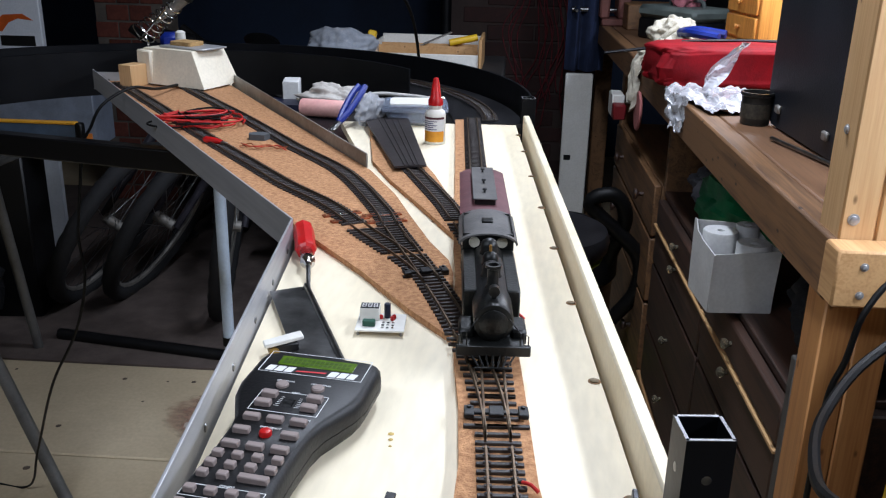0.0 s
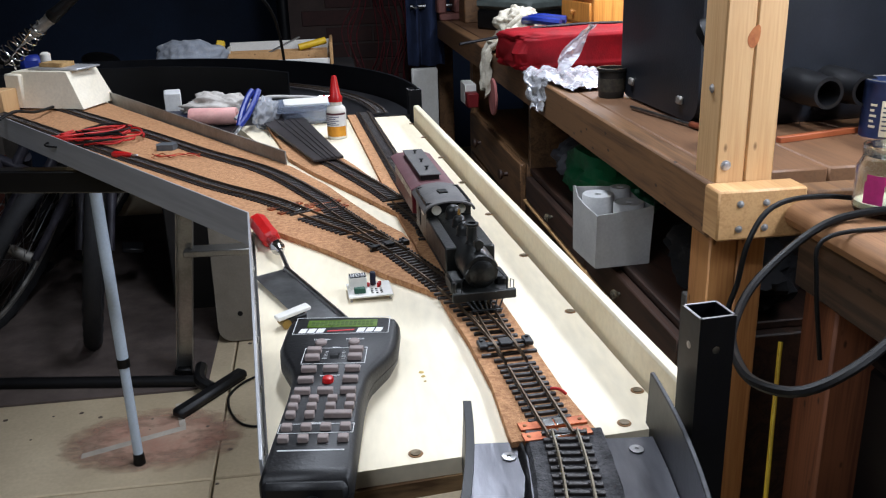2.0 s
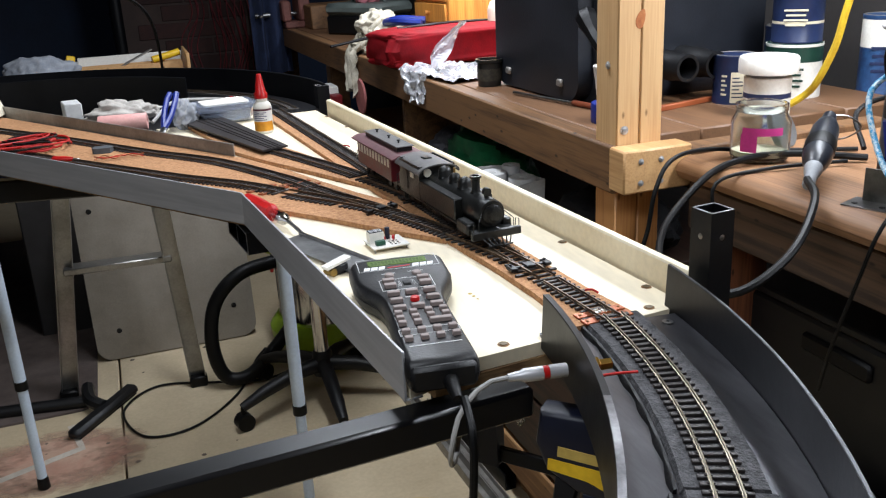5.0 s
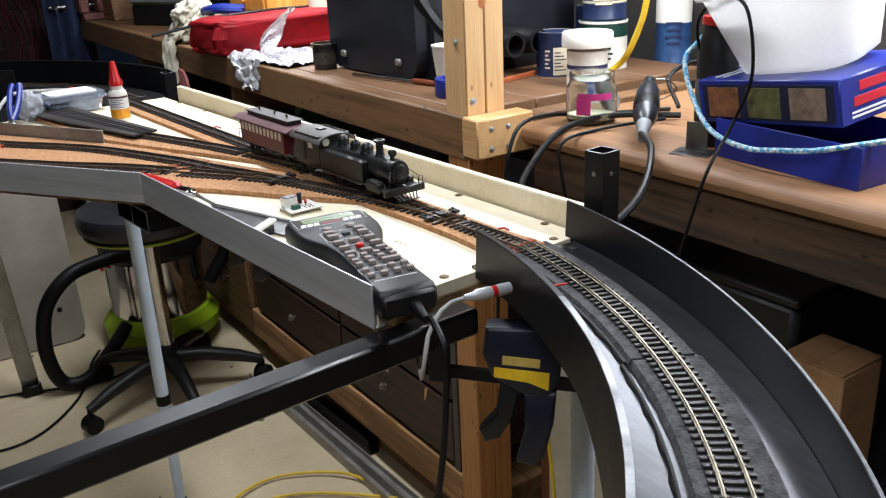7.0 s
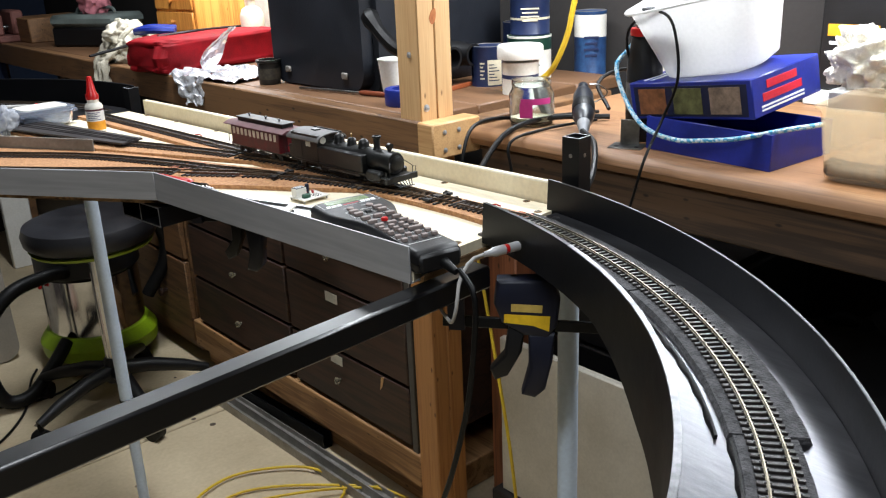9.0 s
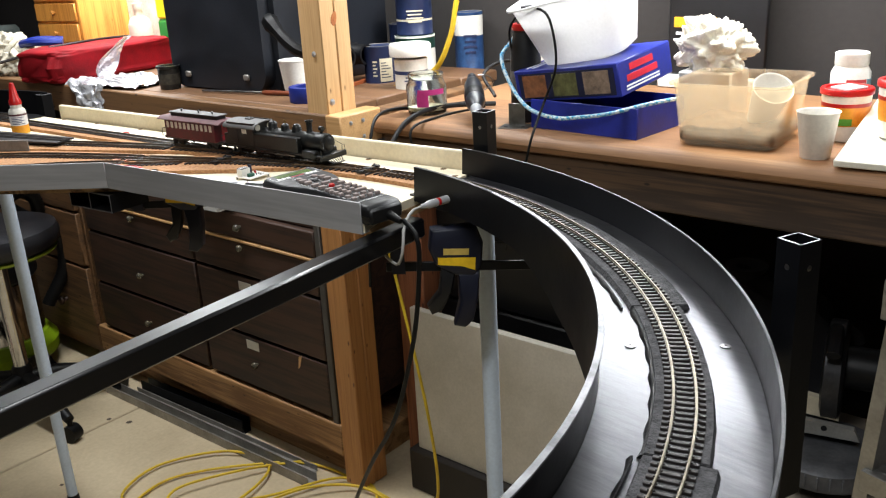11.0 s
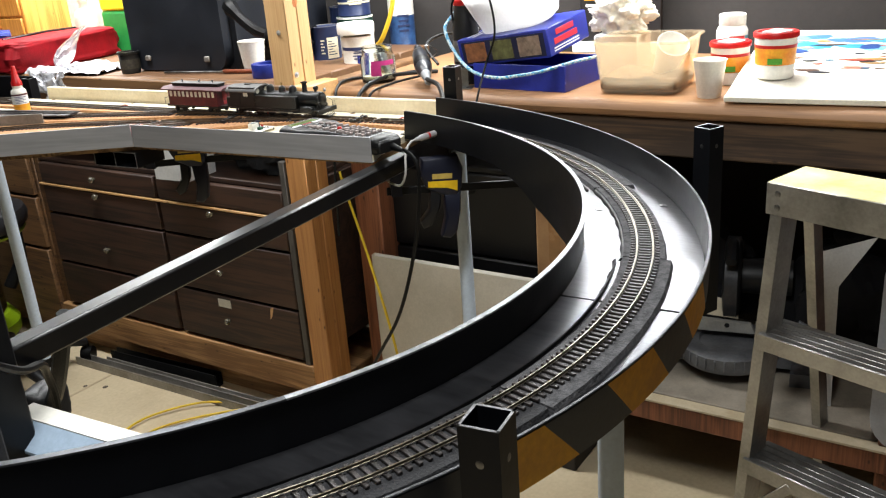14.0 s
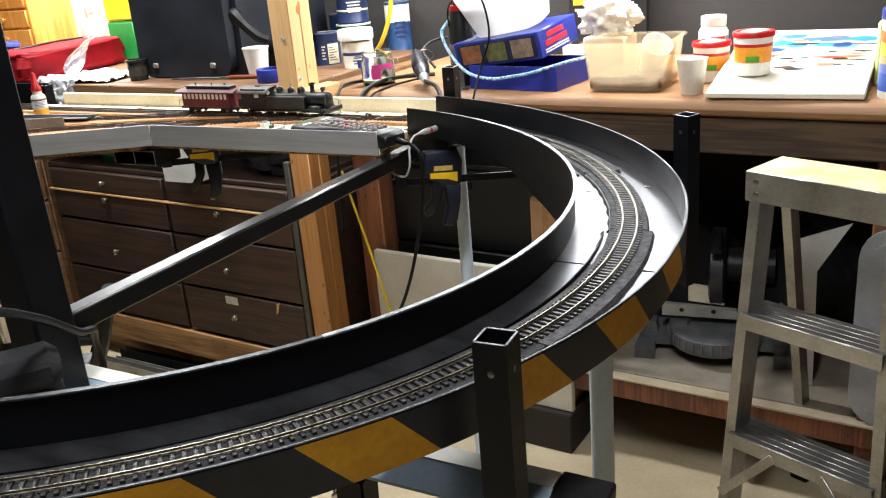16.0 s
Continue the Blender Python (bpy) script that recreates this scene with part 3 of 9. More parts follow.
# the whole curve leans a little on its posts
BED = Matrix.Translation((-0.1, 0.4, Z + 0.0064)) @ Vector((0, 0, 1)).rotation_difference(Vector((0.0245, -0.0350, 1))).to_matrix().to_4x4() @ Matrix.Translation((0.1, -0.4, -Z))


def arc(r, a0, a1, step=2.0, z=0.0, cx=CX, cy=CY):
    n = max(2, round(abs(a1 - a0) / step))
    return [Vector((cx + r * math.cos(radians(a0 + (a1 - a0) * i / n)), cy + r * math.sin(radians(a0 + (a1 - a0) * i / n)), z)) for i in range(n + 1)]


bed = thing("curved_track_bed", BED, "black painted curved track bed with raised side walls", "track bed")


def blend(table, a):
    """Straight interpolation in a table of (angle, value)."""
    for (a0, v0), (a1, v1) in zip(table, table[1:]):
        if a <= a1:
            return v0 + (v1 - v0) * max(0.0, (a - a0) / (a1 - a0))
    return table[-1][1]


# the lower edge of the inner wall rises towards the board
WALL_R = ((-184, RI), (1, RI))
WALL_Z = ((-184, Z - 0.060), (-45, Z - 0.060), (-36, Z - 0.049), (-30, Z - 0.030), (-24, Z - 0.015), (-8, Z - 0.009), (1, Z - 0.008))


def round_strip(section, a0, a1, step=1.5):
    """A band round the curve; section(angle) gives its corners as (radius, height)."""
    n = max(2, round(abs(a1 - a0) / step))
    vs, fs = [], []
    for i in range(n + 1):
        a = a0 + (a1 - a0) * i / n
        sec_ = section(a)
        vs += [(CX + r * math.cos(radians(a)), CY + r * math.sin(radians(a)), z) for r, z in sec_]
    k = len(sec_)
    fs = [(i * k + j, i * k + (j + 1) % k, (i + 1) * k + (j + 1) % k, (i + 1) * k + j) for i in range(n) for j in range(k)]
    return Shape().add(vs, fs + [tuple(range(k)), tuple(range(n * k, n * k + k))])


def inner_section(a):
    r, z = blend(WALL_R, a), blend(WALL_Z, a)
    return [(r - 0.0015, z), (r + 0.0015, z), (r + 0.0015, TOP - 0.0007), (r - 0.0008, TOP)]


def lip_section(a):
    r = blend(WALL_R, a)
    return [(r - 0.0012, TOP - 0.0002), (r + 0.0042, TOP - 0.0010), (r + 0.0040, TOP + 0.0004), (r - 0.0008, TOP + 0.0006)]


part("inner_wall", round_strip(inner_section, A1, -2.2), BLACK_PAINT, bed, "thin black metal side wall")
part("inner_rim", round_strip(lip_section, -112.0, -18.0), BARE_EDGE, bed, "bare worn metal rim")
part("rubbed_rim", round_strip(lip_section, A1, -112.0), RUBBED_EDGE, bed, "rubbed dark metal rim")
part("painted_rim", round_strip(lip_section, -18.0, -2.2), BLACK_PAINT, bed, "black painted rim")
for a, b in ((-78.8, -1.0), (A1, -79.1)):
    part("deck", round_strip(lambda v: [(blend(WALL_R, v) + 0.002, Z - 0.008), (RO - 0.002, Z - 0.008), (RO - 0.002, Z - 0.001), (blend(WALL_R, v) + 0.002, Z - 0.001)], a, b), DECK_PAINT, bed, "worn glossy black deck plate")
# the outer wall is lower round the near side
OUT_TOP = ((-184, Z + 0.0318), (-84, Z + 0.0318), (-72, Z + 0.0365), (2, Z + 0.0371))
OUT_LOW = ((-184, Z - 0.0088), (-70, Z - 0.0088), (-50, Z - 0.030), (2, Z - 0.030))
part("outer_wall", round_strip(lambda v: [(RO - 0.0015, blend(OUT_LOW, v)), (RO + 0.0015, blend(OUT_LOW, v)), (RO + 0.0015, blend(OUT_TOP, v)), (RO - 0.0015, blend(OUT_TOP, v))], A1, A0 - 0.6), BLACK_PAINT, bed, "thin black metal side wall")
part("outer_rim", round_strip(lambda v: [(RO - 0.0013, blend(OUT_TOP, v) - 0.0002), (RO + 0.0012, blend(OUT_TOP, v) - 0.0002), (RO + 0.0009, blend(OUT_TOP, v) + 0.0006), (RO - 0.0010, blend(OUT_TOP, v) + 0.0005)], A1, A0 - 0.6), RUBBED_EDGE, bed, "rubbed dark metal rim")


def hazard(a0, a1, mat, name, label):
    """A slanted block painted on the outside of the outer wall."""
    lean = 3.1

    def fn(u, v):
        a = a0 + (a1 - a0) * u + lean * (1 - v)
        z = blend(OUT_LOW, a) + 0.0003 + v * (blend(OUT_TOP, a) - blend(OUT_LOW, a) - 0.001)
        a = radians(a)
        return (CX + (RO + 0.0022) * math.cos(a), CY + (RO + 0.0022) * math.sin(a), z)
    part(name, Shape().grid(fn, 10, 2), mat, bed, label)


k = -79.1
while k > -176:
    hazard(k, k - 5.6, YELLOW_PAINT, "yellow_block", "yellow hazard block")
    hazard(k - 5.6, k - 11.3, GREY_PAINT, "dark_block", "dark grey hazard block")
    k -= 11.3

deck_screw = Shape().lathe([(0.0048, 0), (0.0046, 0.0008), (0.0014, 0.0010), (0.0010, 0.0003), (0, 0.0003)], 14).mesh("deck_screw", STEEL)
for a, r in ((-2.6, 0.604), (-2.2, 0.687), (-52.8, 0.605), (-52.4, 0.685)):
    piece("deck_screw", deck_screw, bed, pose(CX + r * math.cos(radians(a)), CY + r * math.sin(radians(a)), Z - 0.0008))

# foam roadbed under the curve, in lengths with ragged ends
for i, (a, b, wi, wo) in enumerate(((-0.6, -22.4, 0.028, 0.026), (-22.7, -45.8, 0.0315, 0.0255), (-46.0, -69.0, 0.0225, 0.0235), (-69.3, -97, 0.0285, 0.0235), (-97.2, -183, 0.027, 0.023))):
    sec = [(-wo, 0), (wi, 0), (wi - 0.002, 0.0055), (-wo + 0.002, 0.0055)]
    rb = thing("foam_roadbed", BED, "foam strip under the curved track, darkened for its dim light" if a < -90 else "grey-black crumbly foam strip under the curved track", "foam roadbed", "foam strips")
    sh = Shape().sweep(sec[::-1], [p + Vector((0, 0, Z - 0.0008)) for p in arc(RT, a, b, 1.0)])
    sh.v = [(x + random.uniform(-0.0004, 0.0004), y + random.uniform(-0.0004, 0.0004), z) for x, y, z in sh.v]
    part("strip", sh, FOAM_SHADED if a < -90 else FOAM, rb)
    # Black strip stands in for the shaded gap between foam and deck.
    shade_band = round_strip(lambda v: [(RT - wi - 0.0030 - 0.0012 * math.sin(v * 1.7), Z - 0.0009), (RT - wi + 0.0004, Z - 0.0009), (RT - wi + 0.0004, Z + 0.0028), (RT - wi - 0.0014, Z + 0.0022)], b, a, 1.0)
    part("dark_edge", shade_band, BLACK_RUBBER, rb, "black strip for the shadow gap inside the foam")
curve = track([p for p in arc(RT, -1.2, -183, 0.6)], Z + 0.0049, RAIL, "curved model track with bright rails on a black bed")
curve.matrix_world = BED @ curve.matrix_world

# square steel posts that stick up beside the bed
SQ = 0.0122


def square_post(x, y, deg, z0, z1, label, hole=True):
    p = thing("square_tube_post", pose(x, y, z0, 0, 0, deg), label, "steel post", "square tube posts")
    h = z1 - z0
    sq = [(-1, -1), (1, -1), (1, 1), (-1, 1)]
    vs = [(x * r, y * r, z) for r, z in ((SQ, 0), (SQ, h), (SQ - 0.0017, h), (SQ - 0.0017, 0)) for x, y in sq]
    part("tube", Shape().add(vs, [(4 * i + j, 4 * i + (j + 1) % 4, 4 * ((i + 1) % 4) + (j + 1) % 4, 4 * ((i + 1) % 4) + j) for i in range(4) for j in range(4)]), BLACK_PAINT, p)
    lip = Shape()
    for k in range(4):
        lip.box((2 * SQ, 0.0018, 0.0005), (0, SQ - 0.0009, h + 0.0002), 0.0001, Matrix.Rotation(k * math.pi / 2, 4, "Z"))
    part("cut_end", lip, BARE_EDGE, p, "bare sawn steel end")
    if hole:
        for k in (1, 2):
            m = Matrix.Rotation(k * math.pi / 2, 4, "Z") @ pose(0, SQ - 0.001, h - 0.022, -90)
            part("bolt", Shape().lathe([(0.0026, 0), (0.0026, 0.0010), (0.0014, 0.0013), (0, 0.0013)], 12), STEEL, p, m=m)
    return p


square_post(0.243, 0.447, 8, 0.90, 1.090, "black square steel tube post bolted beside the baseboard")
square_post(-0.029, -0.118, -20, 0.84, 1.080, "black square steel tube post outside the curved bed")
square_post(-0.711, -0.240, 10, 0.0, 1.080, "black square steel tube post outside the curved bed")
square_post(0.124, 1.640, 8, 0.92, 1.045, "black square steel tube post at the far end of the baseboard", False)

# black cross beams under the layout
def beam(p, q, w, h, label):
    p, q = Vector(p), Vector(q)
    b = thing("cross_beam", Matrix.Translation(p) @ Matrix.Rotation(math.atan2((q - p).y, (q - p).x), 4, "Z"), label, "steel beam")
    part("tube", Shape().box(((q - p).length, w, h), ((q - p).length / 2, 0, -h / 2), 0.003), BEAM_PAINT, b)
    return b


beam((0.06, 0.412, 0.985), (-0.700, 0.321, 0.985), 0.026, 0.026, "black painted steel beam across the open middle of the layout")
beam((0.0, 1.395, 0.960), (-1.20, 1.60, 0.960), 0.030, 0.040, "black painted steel beam under the branch")

# ---- far curve: the same bed beyond the board ----
FX, FY = -0.548, 1.560
far = thing("far_track_bed", pose(0, 0, 0), "black curved track bed with high side walls at the far end", "track bed")
part("deck", Shape().sweep([(-0.0605, -0.007), (-0.0605, 0), (0.066, 0), (0.066, -0.007)], [p + Vector((0, 0, Z - 0.001)) for p in arc(0.609, 6, 184, 2, 0, FX, FY)]), DECK_PAINT, far)
high = [(-0.0015, Z - 0.05), (0.0015, Z - 0.05), (0.0015, Z + 0.049), (-0.0015, Z + 0.05)]
part("outer_wall", Shape().sweep(high, arc(0.680, 6, 184, 2, 0, FX, FY)), BLACK_PAINT, far)
part("inner_wall", Shape().sweep(high, arc(0.541, 40, 184, 2, 0, FX, FY)), BLACK_PAINT, far)
track(arc(0.609, 6, 90, 1.0, 0, FX, FY), Z + 0.004, RAIL_OLD, "dark curved model track beyond the board")

# ---- aluminium edges and the timber trim ----


def alu_edge(name, p, q, h, label, mat, side=1):
    p, q = Vector((*p, 0)), Vector((*q, 0))
    d = (q - p)
    e = thing("aluminium_edge", Matrix.Translation((p.x, p.y, Z)) @ Matrix.Rotation(math.atan2(d.y, d.x), 4, "Z"), label, "aluminium angle", "aluminium angle edges")
    L = d.length
    sh = Shape().box((L, 0.0022, h + 0.013), (L / 2, 0, h - (h + 0.013) / 2), 0.0004)
    sh.box((L, 0.014, 0.0016), (L / 2, side * -0.007, -0.0122), 0.0003)
    part("angle", sh, mat, e)
    n = max(3, int(L / 0.085))
    for i in range(n):
        part("rivet", Shape().lathe([(0.0032, 0), (0.0028, 0.0010), (0.001, 0.0015), (0, 0.0015)], 10), STEEL, e, m=pose(L * (i + 0.5) / n, -side * 0.0011, h * 0.25, 90 * side))
    return e


alu_edge("edge", (-0.0365, 0.412), (-0.1045, 0.924), 0.028, "silver aluminium angle riveted along the plywood edge", ALU, 1)
alu_edge("edge", (-0.1045, 0.926), (-0.818, 1.872), 0.028, "silver aluminium angle along the outer side of the branch", ALU, 1)
alu_edge("edge", (-0.088, 1.240), (-0.520, 1.905), 0.026, "dull aluminium angle along the inner side of the branch", ALU_DULL, 1)
alu_edge("edge", (-0.816, 1.874), (-0.640, 1.902), 0.022, "aluminium angle across the end of the branch", ALU, 1)
trim_dir = math.degrees(math.atan2(1.615 - 0.470, 0.118 - 0.241)) - 90
tr = thing("timber_trim", pose(0.2405, 0.470, 0, 0, 0, trim_dir), "cream painted timber strip along the board's side", "timber strip")
part("strip", Shape().box((0.011, 1.098, 0.056), (0, 0.549, Z), 0.002), CREAM, tr)

# ---- workbench ----
def put(d, s, z, deg=0.0):
    """A pose on the bench: d metres behind the far bench's front, s metres along it from the post, z up."""
    return ROOM @ pose(d, s, z, 0, 0, deg)


ZINC = surface("bright_zinc", c(206, 206, 208), 0.35, 0.6, c(160, 160, 162), 40, 0.1)


def bolt_part(parent, m, r=0.0042):
    b = part("bolt", Shape().lathe([(r * 1.5, 0), (r * 1.5, 0.0012), (r, 0.0014), (r, 0.003), (r * 0.6, 0.0038), (0, 0.0038)], 12), ZINC, parent, m=m)
    return b


bench = thing("far_workbench", ROOM, "old timber workbench with a thick front beam", "workbench")
for k in range(4):
    part("top_plank", Shape().box((0.1622, 3.05, 0.030), (0.1155 + 0.163 * k, 1.60, 0.960), 0.003), FAR_TOP, bench)
part("front_beam", Shape().box((0.045, 3.15, 0.082), (0.0115, 1.605, 0.934), 0.004), BENCH_WOOD, bench, "knotty timber front beam")
part("partition", Shape().box((0.50, 0.022, 0.84), (0.27, 1.25, 0.47), 0.002), BENCH_WOOD, bench)
part("shelf_board", Shape().box((0.52, 1.10, 0.014), (0.28, 0.69, 0.691), 0.002), DRAWER_WOOD, bench)
for s in (2.15, 3.10):
    part("leg", Shape().box((0.07, 0.07, 0.89), (0.05, s, 0.447), 0.003), BENCH_WOOD, bench)
post = thing("timber_post", ROOM, "upright pine post bolted to the bench", "timber post")
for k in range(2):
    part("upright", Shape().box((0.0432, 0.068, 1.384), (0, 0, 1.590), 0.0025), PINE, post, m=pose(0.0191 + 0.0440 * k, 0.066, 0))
    part("leg", Shape().box((0.0428, 0.067, 0.896), (0, 0, 0.450), 0.0025), SHADED_PINE, post, "orange-brown pine leg, darkened for the shade under the bench", m=pose(0.0191 + 0.0440 * k, 0.066, 0))
part("knot", Shape().prism([(0.0085 * math.cos(a) + 0.003 * math.sin(a), 0.0150 * math.sin(a) * (1 + 0.25 * math.cos(a))) for a in [2 * math.pi * i / 18 for i in range(18)]], 0, 0.0006, pose(0.038, 0.0321, 1.177, 90, 0, 0)), surface("red_brown_knot", c(180, 112, 62), 0.55, 0, c(150, 84, 44), 120, 0.05), post, "red-brown knot in the pine")
for z in (1.105, 1.30):
    bolt_part(post, pose(-0.003, 0.060, z, 0, -90, 0))
bolt_part(post, pose(0.012, 0.032, 1.000, 90, 0, 0), 0.005)
rail = thing("cross_rail", ROOM, "short pine rail bolted across the post with four bolts", "timber rail")
part("rail_block", Shape().box((0.130, 0.048, 0.072), (0.047, 0.006, 0.940), 0.003), PINE_Y, rail)
part("end_board", Shape().box((0.428, 0.046, 0.064), (0.328, 0.006, 0.936), 0.003), BENCH_WOOD, rail, "dark brown board behind the rail")
for d, z in ((0.014, 0.957), (0.014, 0.921), (0.052, 0.957), (0.052, 0.921)):
    bolt_part(rail, pose(d, -0.018, z, 90, 0, 0), 0.0034)

# dark veneered chest of drawers under the far bench
KNOB_GLASS = surface("clear_acrylic_knob", c(190, 182, 160), 0.15, 0, c(160, 150, 128), 20, 0.0, trans=0.8)
chest = thing("chest_of_drawers", ROOM, "dark brown veneered chest of drawers with clear knobs", "chest of drawers")
part("carcass", Shape().box((0.45, 1.12, 0.513), (0.252, 0.68, 0.4265), 0.003), DRAWER_WOOD, chest)
part("base_rail", Shape().box((0.03, 1.16, 0.090), (0.012, 0.68, 0.122), 0.003), RAW_WOOD, chest, "raw pine base rail")
part("plinth", Shape().box((0.40, 1.16, 0.077), (0.235, 0.68, 0.039), 0.003), RAW_WOOD, chest)
part("pale_strip", Shape().box((0.012, 1.10, 0.006), (0.004, 0.68, 0.6095), 0.001), PINE_Y, chest, "pale wooden strip")
card = surface("paper_label", c(206, 202, 190), 0.7, 0, c(186, 182, 170), 20, 0.02)
for s0, s1, sk in ((0.135, 0.638, 0.415), (0.652, 1.215, 0.930)):
    for z0, z1, zk in ((0.178, 0.330, 0.254), (0.338, 0.506, 0.412), (0.514, 0.604, 0.594), (0.616, 0.682, 0.650)):
        dr = part("drawer_front", Shape().box((0.020, s1 - s0, z1 - z0), (0.012, (s0 + s1) / 2, (z0 + z1) / 2), 0.003), DRAWER_WOOD, chest)
        part("knob", Shape().lathe([(0.005, 0), (0.005, 0.006), (0.009, 0.009), (0.0105, 0.013), (0.008, 0.018), (0.003, 0.020), (0, 0.020)], 14), KNOB_GLASS, dr, "clear faceted knob", m=pose(0.002, sk, zk, 0, -90, 0))
        if (s0 < 0.2 and z0 < 0.2) or (s0 < 0.2 and 0.3 < z0 < 0.4):
            part("card_label", Shape().box((0.0012, 0.052, 0.026), (0.0012, sk + 0.012, z1 - 0.022 if z0 < 0.2 else z1 - 0.026), 0.0003), card, dr, "small white card label")
part("torn_veneer", Shape().prism([(0, 0), (0.012, -0.004), (0.018, -0.040), (0.010, -0.030)], -0.0008, 0.0004, pose(0.0008, 0.225, 0.330, 90, 0, 90)), PINE_Y, chest, "patch of torn veneer showing pale wood")
part("stile", Shape().box((0.020, 0.020, 0.62), (0.012, 0.121, 0.46), 0.002), surface("dull_grey_strip", c(84, 80, 76), 0.6), chest, "dull grey edge strip")

# cabinet of paler wood further along
cab = thing("wooden_cabinet", ROOM, "worn brown wooden cabinet with round knobs under the bench", "cabinet")
part("carcass", Shape().box((0.46, 0.86, 0.66), (0.25, 1.70, 0.37), 0.003), BENCH_WOOD, cab)
for z0, z1 in ((0.08, 0.36), (0.37, 0.55), (0.56, 0.70)):
    dr = part("drawer_front", Shape().box((0.018, 0.84, z1 - z0), (0.010, 1.70, (z0 + z1) / 2), 0.003), BENCH_WOOD, cab)
    for s in (1.45, 1.90):
        part("knob", Shape().lathe([(0.007, 0), (0.006, 0.012), (0.016, 0.020), (0.016, 0.027), (0, 0.032)], 14), DRAWER_WOOD, dr, "", m=pose(0.001, s, (z0 + z1) / 2, 0, -90, 0))

# near bench with a rounded top and a dark apron
nb = thing("near_workbench", ROOM, "worn brown workbench with a rounded front edge", "workbench")
sec = [(-0.30, 0.919), (0.300, 0.919), (0.300, 0.957), (-0.292, 0.957), (-0.304, 0.954), (-0.314, 0.946), (-0.317, 0.936), (-0.312, 0.925)]
part("top", Shape().sweep([(-u, w) for u, w in sec], [Vector((0.395, -0.022, 0)), Vector((0.395, -0.9, 0)), Vector((0.395, -1.95, 0))][::-1]), BENCH_TOP, nb, "scratched brown bench top")
part("apron", Shape().box((0.030, 1.90, 0.080), (0.110, -0.985, 0.8780), 0.004), APRON_WOOD, nb, "dark timber apron")
for s in (-0.055, -1.385):
    part("leg", Shape().box((0.090, 0.085, 0.915), (0.172, s, 0.459), 0.004), RED_WOOD, nb, "red-brown stained leg")
    part("leg", Shape().box((0.090, 0.085, 0.915), (0.60, s, 0.459), 0.004), RED_WOOD, nb)
part("lower_shelf", Shape().box((0.48, 1.20, 0.020), (0.38, -0.96, 0.236), 0.002), surface("grey_shelf_board", c(148, 138, 124), 0.6), nb, "grey lower shelf board")
part("shelf_edge", Shape().box((0.030, 1.20, 0.052), (0.125, -0.96, 0.2095), 0.003), RED_WOOD, nb, "red-brown shelf edging")
part("pale_lip", Shape().box((0.034, 1.20, 0.006), (0.123, -0.96, 0.2390), 0.001), surface("pale_lip_board", c(196, 182, 156), 0.55, 0, c(168, 152, 124), 10, 0.1), nb, "pale wooden lip")
rp = thing("corner_post", ROOM, "pale timber post at the end of the bench", "timber post")
part("upright", Shape().box((0.09, 0.09, 2.28), (0.20, -1.60, 1.142), 0.003), PINE, rp)

# under the near bench: a white panel, a black box and dark bags added for shade
solo("melamine_sheet", Shape().box((0.018, 0.60, 0.385), (0.0, -0.09, 0.1925), 0.003), surface("white_melamine", c(206, 200, 188), 0.45, 0, c(184, 178, 164), 5, 0.05), "off-white melamine panel standing under the bench", "panel", m=put(0.105, -0.285, 0.118))
solo("timber_offcut", Shape().box((0.25, 0.62, 0.117), (0.1, -0.08, 0.0585), 0.004), surface("dark_crate", c(44, 38, 34), 0.7), "dark timber block under the white panel", "timber block", m=put(0.105, -0.285, 0.0))
crate = thing("black_crate", put(0.36, -0.29, 0.50), "black plastic crate on a black box under the bench", "crate")
part("crate_body", Shape().box((0.34, 0.50, 0.235), (0, 0, 0.1175), 0.012), BLACK_PLASTIC, crate)
part("rim", Shape().box((0.35, 0.51, 0.018), (0, 0, 0.241), 0.005), BLACK_PLASTIC, crate)
part("handle", Shape().box((0.012, 0.14, 0.03), (-0.172, 0, 0.19), 0.005), BLACK_RUBBER, crate)
CARDBOARD = surface("brown_cardboard", c(150, 114, 76), 0.8, 0, c(126, 92, 60), 12, 0.1)
solo("dark_box", Shape().box((0.34, 0.50, 0.5), (0, 0, 0.25), 0.004), BLACK_PLASTIC, "black box standing under the bench", "box", m=put(0.36, -0.29, 0.0))
tc_ = thing("cardboard_carton", put(0.19, -0.605, 0.0), "tall brown cardboard carton under the bench", "carton")
part("carton_body", Shape().box((0.10, 0.10, 0.682), (0, 0, 0.341), 0.004), CARDBOARD, tc_)
for s in (-1, 1):
    part("flap", Shape().box((0.098, 0.0485, 0.003), (0, s * 0.0247, 0.6838), 0.0008), CARDBOARD, tc_)
part("tape", Shape().box((0.0006, 0.030, 0.30), (-0.0504, 0, 0.53), 0.0002), surface("brown_tape", c(142, 104, 66), 0.25), tc_, "glossy brown tape strip")


def lumpy(r, seed, squash=(1, 1, 1), amp=0.25, n=64, freq=2.2):
    """A soft crumpled bag or cloth standing on its base."""
    def fn(u, v):
        a, b = 2 * math.pi * u, math.pi * v
        p = Vector((math.sin(b) * math.cos(a), math.sin(b) * math.sin(a), -math.cos(b)))
        k = 1 + amp * noise.noise(p * freq + Vector((seed, seed * 1.7, 0))) + amp * 0.4 * noise.noise(p * freq * 3.1 + Vector((seed, 0, seed)))
        q = p * k
        return (r * squash[0] * q.x, r * squash[1] * q.y, max(0.0, r * squash[2] * (q.z + 0.8)))
    return Shape().grid(fn, n, n // 2)


